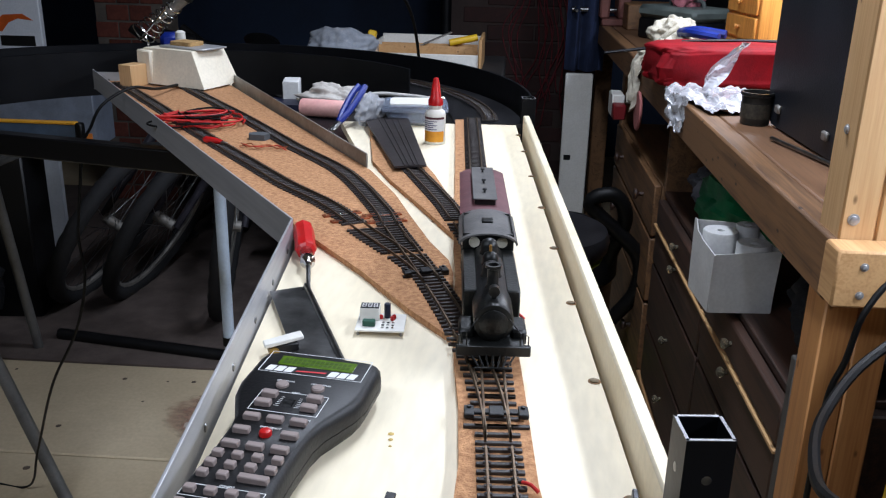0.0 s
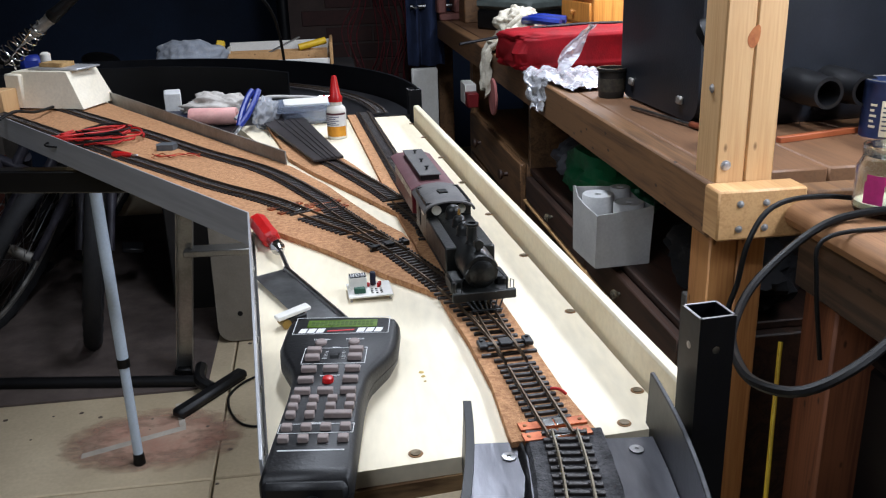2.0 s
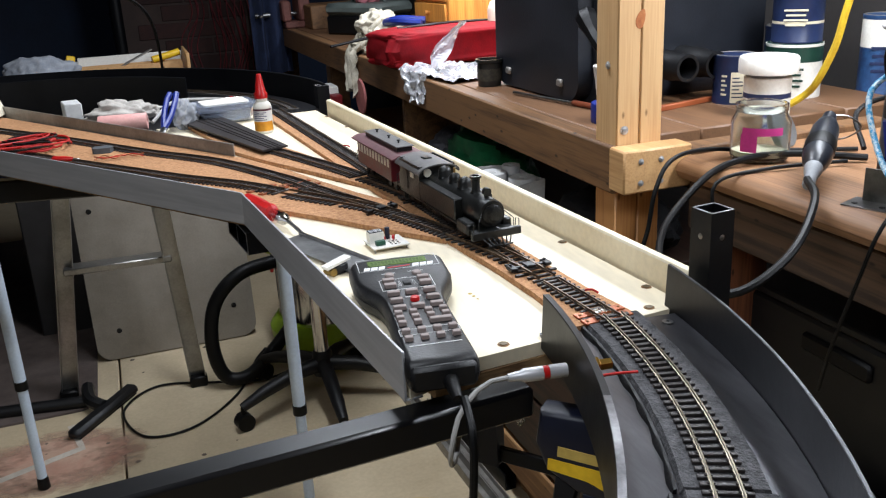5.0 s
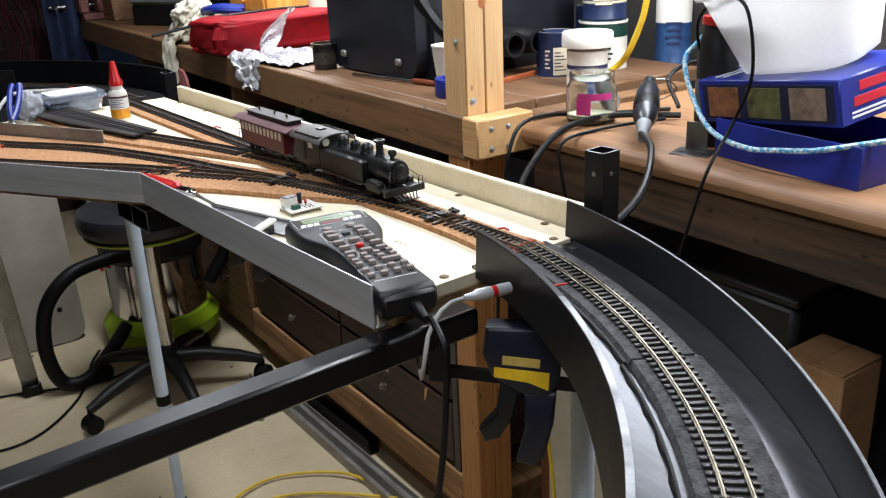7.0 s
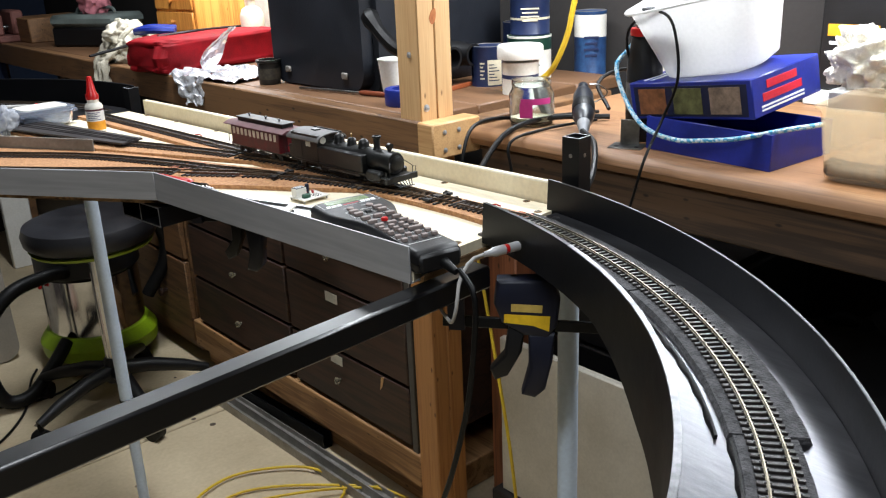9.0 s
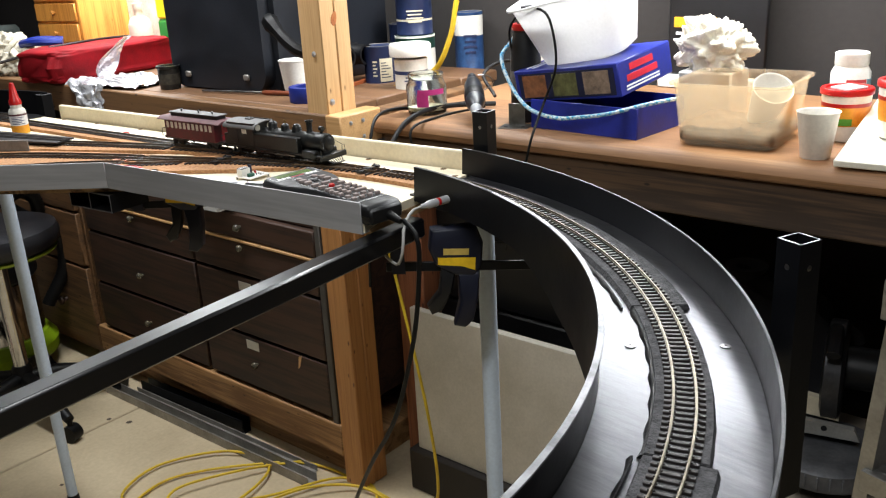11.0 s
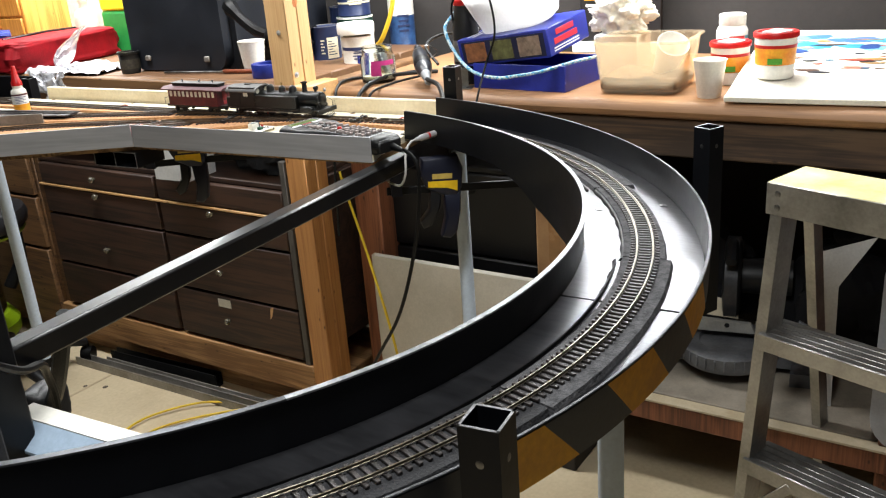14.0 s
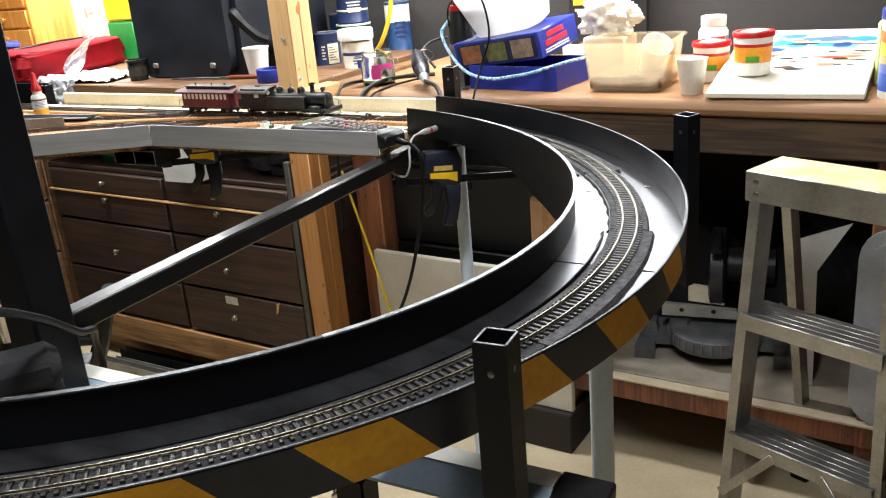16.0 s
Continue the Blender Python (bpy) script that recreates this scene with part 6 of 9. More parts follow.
# ---- things on the layout ----
RAILTOP = ZT + 0.005
MAROON = surface("maroon_coach_paint", c(92, 18, 28), 0.4, 0, c(60, 12, 20), 60, 0.1, 400)
LOCO = surface("sooty_loco_black", c(24, 25, 24), 0.38, 0.1, c(13, 14, 14), 60, 0.2, 400)
ROOF = surface("grey_roof_paint", c(96, 94, 92), 0.55, 0, c(70, 68, 68), 50, 0.15, 300)
PANE = surface("pale_blind", c(206, 200, 184), 0.4, 0, c(170, 166, 150), 60, 0.02)
WHEEL = surface("dark_wheel_steel", c(46, 44, 44), 0.45, 0.5, c(30, 28, 28), 60, 0.1)
t_ang = math.degrees(math.atan2(-1, 0.1065))


def on_track(y):
    return pose(main_x(y), y, RAILTOP, 0, 0, t_ang)


def wheelset(parent, x, r):
    sh = Shape().rod((x, -0.011, r), (x, 0.011, r), 0.0012, 8)
    for s in (-1, 1):
        sh.lathe([(r * 0.3, 0), (r * 0.8, 0.0006), (r, 0.0006), (r, 0.0022), (r * 1.08, 0.0024), (r * 1.08, 0.003), (0, 0.003)], 20, m=pose(x, s * 0.0108, r, 90 * s, 0, 0) @ pose(0, 0, -0.003))
    return part("wheelset", sh, WHEEL, parent)


loco = thing("model_locomotive", on_track(0.765), "sooty black model steam tank locomotive on the main track", "model locomotive")
part("running_board", Shape().box((0.216, 0.046, 0.0030), (0.002, 0, 0.0135), 0.0006), LOCO, loco)
part("frame", Shape().box((0.195, 0.013, 0.009), (0.0, 0, 0.0085), 0.0008), LOCO, loco)
part("boiler", Shape().lathe([(0.0148, 0), (0.0148, 0.100), (0.0155, 0.101), (0.0155, 0.137), (0.0145, 0.139), (0.006, 0.1405), (0, 0.1405)], 24, m=pose(-0.036, 0, 0.030, 0, 90, 0)), LOCO, loco)
part("smokebox_door", Shape().lathe([(0.0112, 0), (0.0112, 0.001), (0.008, 0.0026), (0.002, 0.0032), (0, 0.0032)], 20, m=pose(0.1045, 0, 0.030, 0, 90, 0)), LOCO, loco)
for s in (-1, 1):
    part("side_tank", Shape().box((0.098, 0.0115, 0.0235), (0.010, s * 0.0172, 0.0268), 0.0012), LOCO, loco)
    part("cylinder", Shape().box((0.028, 0.012, 0.013), (0.083, s * 0.020, 0.0150), 0.002), LOCO, loco)
    part("coupling_rod", Shape().box((0.085, 0.0012, 0.0026), (0.0, s * 0.0150, 0.0075), 0.0004), STEEL, loco)
    part("step", Shape().box((0.008, 0.005, 0.0012), (-0.085, s * 0.021, 0.0045), 0.0003).box((0.001, 0.005, 0.010), (-0.0885, s * 0.021, 0.009), 0.0002), LOCO, loco)
for x, r, h in ((-0.016, 0.0075, 0.013), (0.012, 0.0066, 0.011), (0.038, 0.0078, 0.012)):
    part("dome", Shape().lathe([(r * 1.15, 0), (r, 0.002), (r, h - r * 0.7), (r * 0.8, h - r * 0.25), (r * 0.4, h), (0, h + 0.001)], 18, (x, 0, 0.0435)), LOCO, loco)
part("whistle", Shape().rod((0.012, 0, 0.054), (0.012, 0, 0.0605), 0.0012, 8), surface("worn_brass", c(170, 136, 76), 0.35, 0.9), loco, "small brass safety valve")
part("chimney", Shape().lathe([(0.0062, 0), (0.0046, 0.003), (0.0046, 0.0155), (0.0064, 0.0165), (0.0064, 0.0188), (0.0040, 0.0188), (0.0036, 0.006), (0, 0.006)], 18, (0.066, 0, 0.0445)), LOCO, loco)
part("headlamp", Shape().lathe([(0.0035, 0), (0.0042, 0.001), (0.0042, 0.007), (0, 0.007)], 14, m=pose(0.088, 0, 0.0520, 0, 90, 0)).box((0.004, 0.004, 0.007), (0.091, 0, 0.0465), 0.0005), LOCO, loco)
cabm = Shape().box((0.062, 0.0016, 0.0385), (-0.070, 0.0222, 0.0342), 0.0004).box((0.062, 0.0016, 0.0385), (-0.070, -0.0222, 0.0342), 0.0004)
part("cab_body", cabm.box((0.0016, 0.0440, 0.0385), (-0.0395, 0, 0.0342), 0.0004).box((0.0016, 0.0440, 0.0385), (-0.1005, 0, 0.0342), 0.0004), LOCO, loco)
for s in (-1, 1):
    part("cab_window", Shape().box((0.011, 0.0008, 0.012), (-0.060, s * 0.0233, 0.0425), 0.0003), PANE, loco, "pale cab side window")
    part("cab_doorway", Shape().box((0.013, 0.0008, 0.030), (-0.082, s * 0.0233, 0.0345), 0.0003), BLACK_PLASTIC, loco, "dark cab doorway")
    part("front_window", Shape().lathe([(0.005, 0), (0.005, 0.0008), (0, 0.0008)], 14, m=pose(-0.0386, s * 0.0125, 0.0455, 0, 90, 0)), PANE, loco)
part("cab_roof", Shape().sweep([(0.0265 * math.sin(radians(a)), 0.0530 - 0.0085 + 0.0100 * math.cos(radians(a * 1.0))) for a in range(-90, 91, 15)] + [(0.0250 * math.sin(radians(a)), 0.0515 - 0.0085 + 0.0100 * math.cos(radians(a))) for a in range(90, -91, -15)], [(-0.108, 0, 0.001), (-0.070, 0, 0.001), (-0.033, 0, 0.001)]), ROOF, loco, "dusty grey arched cab roof")
part("roof_vent", Shape().box((0.012, 0.010, 0.002), (-0.070, 0.0, 0.0560), 0.0005), LOCO, loco)
part("bunker", Shape().box((0.012, 0.040, 0.018), (-0.1075, 0, 0.024), 0.001), LOCO, loco)
part("pilot_beam", Shape().box((0.0045, 0.056, 0.0085), (0.112, 0, 0.0120), 0.0008), LOCO, loco)
pl = Shape()
for k in range(-3, 4):
    pl.rod((0.113, k * 0.0055, 0.009), (0.122, k * 0.0034, 0.002), 0.0008, 6)
part("pilot", pl.box((0.002, 0.028, 0.0015), (0.122, 0, 0.0024), 0.0004), LOCO, loco)
for s in (-1, 1):
    part("handrail", Shape().tube([(0.1125, s * 0.020, 0.016), (0.1125, s * 0.020, 0.026), (0.104, s * 0.012, 0.034)], 0.0005, 6), LOCO, loco)
    part("handrail", Shape().tube([(0.1125, s * 0.026, 0.016), (0.1125, s * 0.026, 0.024), (0.109, s * 0.024, 0.024), (0.108, s * 0.024, 0.016)], 0.0005, 6), LOCO, loco)
for x, r in ((-0.040, 0.0085), (-0.010, 0.0085), (0.020, 0.0085), (0.090, 0.0055), (-0.088, 0.0055)):
    wheelset(loco, x, r)

coach = thing("model_coach", on_track(0.966), "maroon model railway coach with a clerestory roof", "model coach")
part("body", Shape().box((0.132, 0.044, 0.031), (0, 0, 0.0290), 0.001), MAROON, coach)
part("underframe", Shape().box((0.160, 0.030, 0.005), (0, 0, 0.0118), 0.0008), LOCO, coach)
for s in (-1, 1):
    for k in range(11):
        part("window", Shape().box((0.0062, 0.0008, 0.0105), (-0.0565 + 0.0113 * k, s * 0.0222, 0.0365), 0.0003), PANE, coach)
    part("end_door", Shape().box((0.0008, 0.012, 0.026), (s * 0.0662, 0, 0.028), 0.0003), surface("red_end_door" + ("a" if s > 0 else "b"), c(150, 34, 44), 0.45), coach, "brighter red end door")
    rl = Shape()
    for y in (-0.019, -0.008, 0.008, 0.019):
        rl.rod((s * 0.079, y, 0.014), (s * 0.079, y, 0.027), 0.0005, 6)
    part("end_railing", rl.rod((s * 0.079, -0.019, 0.027), (s * 0.079, 0.019, 0.027), 0.0006, 6), BLACK_PLASTIC, coach)
    part("bogie", Shape().box((0.030, 0.024, 0.005), (s * 0.045, 0, 0.0075), 0.001), LOCO, coach)
    for k in (-0.010, 0.010):
        wheelset(coach, s * 0.045 + k, 0.0055)
part("roof", Shape().sweep([(0.0250, 0.0445), (0.0250, 0.0458), (0.016, 0.0498), (-0.016, 0.0498), (-0.0250, 0.0458), (-0.0250, 0.0445)], [(-0.0815, 0, 0), (0, 0, 0), (0.0815, 0, 0)]), surface("dusty_maroon_roof", c(110, 72, 76), 0.6, 0, c(84, 50, 54), 40, 0.15), coach, "dusty maroon roof")
part("clerestory", Shape().box((0.122, 0.021, 0.006), (0, 0, 0.0525), 0.0006), LOCO, coach)
part("clerestory_roof", Shape().box((0.128, 0.0245, 0.0015), (0, 0, 0.0562), 0.0006), ROOF, coach, "dusty grey clerestory roof")
for k in (-0.042, 0.004, 0.040):
    part("vent", Shape().lathe([(0.0012, 0), (0.0012, 0.003), (0.0026, 0.0034), (0.0022, 0.0046), (0, 0.005)], 10, (k, 0, 0.0566)), BLACK_PLASTIC, coach)

# handheld controller
hs = thing("hand_controller", pose(-0.0005, 0.506, Z, 0, 0, -5.2) @ pose(0, 0, 0.0004, 1.2, 0, 0), "black handheld train controller with grey keys lying on its back", "hand controller")
half = [(0.0255, -0.111), (0.0275, -0.107), (0.0262, -0.02), (0.0272, 0.008), (0.0300, 0.022), (0.0372, 0.038), (0.0425, 0.050), (0.0450, 0.062), (0.0452, 0.098), (0.043, 0.106), (0.037, 0.109), (0.0, 0.1105)]
outline = half + [(-x, y) for x, y in half[::-1] if x > 0]


def ring_stack(poly, levels):
    """A solid from one outline, shrunk by an inset at each height."""
    n = len(poly)
    cy = sum(p[1] for p in poly) / n
    sh, vs, fs = Shape(), [], []
    for z, ins in levels:
        vs += [(x * (1 - ins / 0.045), cy + (y - cy) * (1 - ins / 0.11), z) for x, y in poly]
    k = len(levels)
    for i in range(k - 1):
        fs += [(i * n + j, i * n + (j + 1) % n, (i + 1) * n + (j + 1) % n, (i + 1) * n + j) for j in range(n)]
    return sh.add(vs, fs + [tuple(range(n))[::-1], tuple(range((k - 1) * n, k * n))])


part("case_back", ring_stack(outline, [(0.0, 0.008), (0.002, 0.004), (0.008, 0.0005), (0.0125, 0.0)]), BLACK_PLASTIC, hs)
part("case_front", ring_stack(outline, [(0.0131, 0.0), (0.020, 0.0005), (0.0245, 0.003), (0.0262, 0.0065)]), BLACK_PLASTIC, hs)
part("bottom_cap", Shape().box((0.050, 0.010, 0.020), (0, -0.1085, 0.0125), 0.003), BLACK_PLASTIC, hs)
HT = 0.0262


def frame_line(cx, cy, w, h, t=0.0005):
    sh = Shape()
    for dx, dy, sx, sy in ((0, h / 2, w, t), (0, -h / 2, w, t), (w / 2, 0, t, h), (-w / 2, 0, t, h)):
        sh.box((sx, sy, 0.0002), (cx + dx, cy + dy, HT + 0.0002), 0.00004)
    return sh


part("display_frame", frame_line(0, 0.0915, 0.074, 0.029), WHITE_INK, hs, "thin white printed frame")
part("display", Shape().box((0.055, 0.0130, 0.0010), (0.0, 0.0945, HT - 0.0001), 0.0003), surface("dim_green_display", c(84, 112, 18), 0.3, 0, c(62, 88, 12), 90, 0.02), hs, "dim green display window")
lt = Shape()
for k in range(15):
    lt.box((0.0024, 0.0032, 0.0001), (-0.0231 + 0.0033 * k, 0.0966, HT + 0.0005), 0.00002).box((0.0024, 0.0032, 0.0001), (-0.0231 + 0.0033 * k, 0.0922, HT + 0.0005), 0.00002)
part("display_characters", lt, surface("dark_display_ink", c(60, 86, 14), 0.4), hs)
for x0, x1 in ((-0.0330, -0.0276), (-0.0264, -0.0206), (-0.0194, -0.0138), (0.0120, 0.0178), (0.0190, 0.0246), (0.0258, 0.0312)):
    part("white_wordmark", Shape().prism([(x0, 0.0788), (x1, 0.0788), (x1 + 0.0016, 0.0860), (x0 + 0.0016, 0.0860)], HT, HT + 0.0003), WHITE_INK, hs, "slanted white wordmark block")
part("red_wordmark", Shape().prism([(-0.0110, 0.0806), (0.0095, 0.0822), (0.0105, 0.0838), (-0.0102, 0.0822)], HT, HT + 0.0003), RED_INK, hs, "slanted pink-red wordmark stroke")
text_part("legend", "DCC COMPATIBLE COMMAND CONTROL", 0.0030, WHITE_INK, hs, pose(0, 0.1035, HT - 0.0004, 2))
key_shape = {}


def key(x, y, w, h, mat=KEY_GREY, name="key"):
    k = (w, h, name)
    if k not in key_shape:
        key_shape[k] = Shape().box((w, h, 0.0042), (0, 0, 0.0016), 0.0006).mesh(name, mat)
    piece(name, key_shape[k], hs, pose(x, y, HT, 0, 0, random.uniform(-1.5, 1.5)))


ky = lambda v: 0.1105 - v
oval = Shape().lathe([(0.0044, 0), (0.0044, 0.0016), (0.0034, 0.0026), (0, 0.0028)], 16).mesh("oval_key", KEY_GREY)
for x in (-0.0125, 0.0125):
    piece("oval_key", oval, hs, pose(x, ky(0.0500), HT))
for v in (0.0640, 0.0755):
    for x in (-0.0155, 0.0155):
        key(x, ky(v), 0.0105, 0.0058)
part("speed_frame", frame_line(0, ky(0.0705), 0.046, 0.0245), WHITE_INK, hs)
part("thumb_wheel", Shape().rod((-0.0032, ky(0.0705), HT - 0.004), (0.0032, ky(0.0705), HT - 0.004), 0.0062, 20), BLACK_RUBBER, hs, "ribbed black thumb wheel")
tick = Shape()
for s in (-1, 1):
    for k in range(6):
        tick.box((0.0020 + 0.0003 * k, 0.0004, 0.0002), (s * (0.0062 + 0.00015 * k), ky(0.0640 + 0.0022 * k), HT + 0.0002), 0.00004)
part("speed_scale", tick, WHITE_INK, hs)
for v in (0.0930, 0.1085, 0.1240):
    for x in (-0.0155, 0.0, 0.0155):
        if v == 0.1085 and x == 0.0:
            continue
        key(x, ky(v), 0.0108, 0.0050)
part("stop_key", Shape().lathe([(0.0040, 0), (0.0040, 0.0020), (0.0034, 0.0032), (0.002, 0.0037), (0, 0.0037)], 20, (0, ky(0.1085), HT)), RED_PLASTIC, hs, "red stop key")
for v in (0.1345, 0.1445):
    for x in (-0.0185, -0.0062, 0.0062, 0.0185):
        key(x, ky(v), 0.0064, 0.0050)
key(-0.0185, ky(0.1545), 0.0064, 0.0050)
key(-0.0062, ky(0.1545), 0.0064, 0.0050)
key(0.0122, ky(0.1545), 0.0180, 0.0050)
part("consist_frame", frame_line(0, ky(0.1690), 0.047, 0.0105), WHITE_INK, hs)
for v in (0.1695, 0.1825):
    for x in (-0.0185, -0.0062, 0.0062, 0.0185):
        key(x, ky(v), 0.0066, 0.0052)
for x, v, word, size in ((-0.0125, 0.0438, "DIRECTION", 0.0024), (0.0125, 0.0438, "MOMENTUM", 0.0024), (0, 0.0575, "SPEED", 0.0022), (0, 0.1008, "EMERGENCY", 0.0024), (0.0155, 0.0880, "HEADLIGHT", 0.0021), (-0.0155, 0.1192, "SELECT", 0.0022), (0.0155, 0.1192, "SELECT", 0.0022), (0, 0.1625, "CONSIST", 0.0022), (0, 0.1035, "STOP", 0.0020)):
    text_part("legend", word, size, WHITE_INK, hs, pose(x, ky(v), HT + 0.0001))
part("lower_frame", frame_line(0, ky(0.1935), 0.040, 0.0008), WHITE_INK, hs)
part("cable_boot", Shape().lathe([(0.0062, 0), (0.0056, 0.004), (0.0044, 0.016), (0.0034, 0.022)], 12, m=pose(0.004, -0.112, 0.010, 100, 0, 0)), BLACK_RUBBER, hs)
cable("controller_lead", [(-0.004, 0.372, 1.004), (-0.006, 0.350, 0.988), (-0.008, 0.346, 0.95), (-0.010, 0.362, 0.85), (-0.010, 0.408, 0.72), (0.006, 0.490, 0.60), (0.062, 0.622, 0.42), (0.126, 0.768, 0.20), (0.160, 0.840, 0.05), (0.200, 0.880, 0.006), (0.30, 0.86, 0.006), (0.42, 0.80, 0.006)], 0.0031, BLACK_RUBBER, "thick black lead hanging from the hand controller to the floor")

# razor saw
saw = thing("razor_saw", pose(0, 0, Z), "razor saw with a red plastic handle and chrome ferrule", "razor saw")
hd = Vector((-0.0985, 0.945, 0.012))
fr = Vector((-0.0640, 0.838, 0.012))
ax = (fr - hd).normalized()
rot = Matrix.Translation(hd) @ ax.to_track_quat("Z", "Y").to_matrix().to_4x4()
grip = Shape().lathe([(0.0, 0), (0.008, 0.001), (0.0108, 0.006), (0.0112, 0.030), (0.0104, 0.055), (0.0112, 0.070), (0.0098, 0.076), (0.006, 0.079)], 8, m=rot)
part("handle", grip, RED_PLASTIC, saw, "red fluted plastic handle", sharp=25)
part("ferrule", Shape().lathe([(0.0062, 0.078), (0.0066, 0.080), (0.0066, 0.098), (0.0075, 0.100), (0.0075, 0.108), (0.004, 0.112), (0.003, 0.122)], 16, m=rot), CHROME, saw, "chrome collet")
b0, b1 = Vector((-0.054, 0.795, 0.006)), Vector((0.014, 0.652, 0.003))
side = Vector((-0.86, -0.41, 0)).normalized()
d = (b1 - b0).normalized()
tip = hd + ax * 0.120
part("tang", Shape().tube([tip, (tip + b0) / 2 + Vector((0.001, 0.0, 0.0005)), b0 + d * 0.01], 0.0022, 8), STEEL, saw)
bl = [b0, b1, b1 + side * 0.034, b0 + side * 0.034 + d * 0.004]
part("blade", Shape().add([p + Vector((0, 0, -0.0005)) for p in bl] + [p + Vector((0, 0, 0.0)) for p in bl], [(0, 1, 2, 3), (4, 5, 6, 7), (0, 1, 5, 4), (1, 2, 6, 5), (2, 3, 7, 6), (3, 0, 4, 7)]), STEEL, saw, "thin steel blade")
part("spine", Shape().tube([b0 + Vector((0, 0, 0.0008)), b1 + Vector((0, 0, 0.0008))], 0.0026, 8), STEEL, saw, "steel back of the blade")

# small volt meter board
pcb = thing("volt_meter_board", pose(0.029, 0.7285, Z, 0, 0, 5), "small white circuit board with a three-digit display", "circuit board")
part("board", Shape().box((0.041, 0.036, 0.0016), (0, 0, 0.0048), 0.0003), WHITE_PLASTIC, pcb)
for x, y in ((-0.018, -0.015), (0.018, -0.015), (-0.018, 0.015), (0.018, 0.015)):
    part("pillar", Shape().rod((x, y, 0), (x, y, 0.0041), 0.0012, 8), STEEL, pcb)
part("display_body", Shape().box((0.0165, 0.0115, 0.011), (-0.0100, 0.0075, 0.0111), 0.0004), WHITE_PLASTIC, pcb)
part("display_face", Shape().box((0.0155, 0.0108, 0.0008), (-0.0100, 0.0075, 0.0170), 0.0002), BLACK_PLASTIC, pcb, "black display face")
seg = Shape()
for k in range(3):
    x = -0.0148 + 0.0048 * k
    for dx, dy, w, h in ((0, 0.0036, 0.0026, 0.0006), (0, 0, 0.0026, 0.0006), (0, -0.0036, 0.0026, 0.0006), (-0.0014, 0.0018, 0.0006, 0.0030), (0.0014, 0.0018, 0.0006, 0.0030), (-0.0014, -0.0018, 0.0006, 0.0030), (0.0014, -0.0018, 0.0006, 0.0030)):
        seg.box((w, h, 0.0002), (x + dx, 0.0075 + dy, 0.0175), 0.00005)
part("digit_segments", seg, WHITE_INK, pcb, "unlit white digit segments")
part("capacitor", Shape().lathe([(0.0026, 0), (0.0028, 0.0005), (0.0028, 0.0125), (0.0024, 0.013), (0, 0.013)], 14, (0.0045, 0.0095, 0.0056)), NAVY, pcb, "dark blue capacitor")
for x, y in ((-0.0005, 0.0055), (0.0090, 0.0030), (0.0105, 0.0065)):
    part("red_component", Shape().box((0.0030, 0.0026, 0.0042), (x, y, 0.0077), 0.0008), RED_PLASTIC, pcb)
part("terminal", Shape().box((0.0105, 0.0062, 0.0050), (-0.0095, -0.0080, 0.0081), 0.0006), surface("green_terminal", c(30, 84, 66), 0.4), pcb, "green screw terminal")
for k in range(9):
    part("component", Shape().box((0.0022, 0.0013, 0.0010), (0.002 + 0.0042 * (k % 3), -0.0125 + 0.005 * (k // 3), 0.0061), 0.0002), (SOLDER, BLACK_PLASTIC)[k % 2], pcb)

# small wire clip beside the saw
wc = thing("wire_clip", pose(-0.036, 0.668, Z, 0, 0, 28), "small white plastic strip on a black spring clip", "clip")
part("strip", Shape().box((0.031, 0.0105, 0.0035), (0.0, 0, 0.0125), 0.0008, pose(0, 0, 0, 0, -8, 0)), WHITE_PLASTIC, wc)
part("jaw", Shape().box((0.020, 0.009, 0.010), (0, 0, 0.0052), 0.0012), BLACK_PLASTIC, wc)
part("brass_wheel", Shape().rod((-0.010, -0.006, 0.005), (-0.010, 0.006, 0.005), 0.0042, 12), surface("aged_brass", c(150, 124, 70), 0.4, 0.9), wc)

# glue bottle
gb = thing("glue_bottle", pose(-0.018, 1.440, Z), "white glue bottle with a red nozzle and yellow label", "glue bottle")
part("bottle", Shape().lathe([(0.0150, 0), (0.0165, 0.002), (0.0165, 0.046), (0.0150, 0.052), (0.0105, 0.056), (0.0105, 0.062)], 24), surface("milky_bottle", c(226, 224, 216), 0.35, 0, c(212, 208, 198), 20, 0.03), gb)
part("nozzle_base", Shape().lathe([(0.0118, 0.062), (0.0118, 0.070), (0.0090, 0.074), (0.0050, 0.100), (0.0040, 0.104), (0, 0.105)], 20), RED_PLASTIC, gb, "red tapered nozzle")
part("yellow_label", patch(0.0168, 150, 330, 0.005, 0.022), surface("amber_label", c(224, 158, 40), 0.5, 0, c(200, 130, 30), 40, 0.02), gb, "amber label")
part("white_label", patch(0.0168, 150, 330, 0.022, 0.044), WHITE_INK, gb, "white label panel")
for k in range(5):
    part("print_bar", patch(0.0170, 200, 285 - 18 * (k % 2), 0.0245 + 0.0032 * k, 0.0258 + 0.0032 * k), surface("label_ink_%s" % "abcde"[k], c(90, 90, 130), 0.6), gb)
part("dark_band", patch(0.0170, 150, 330, 0.041, 0.0445), surface("maroon_band", c(90, 40, 50), 0.5), gb)

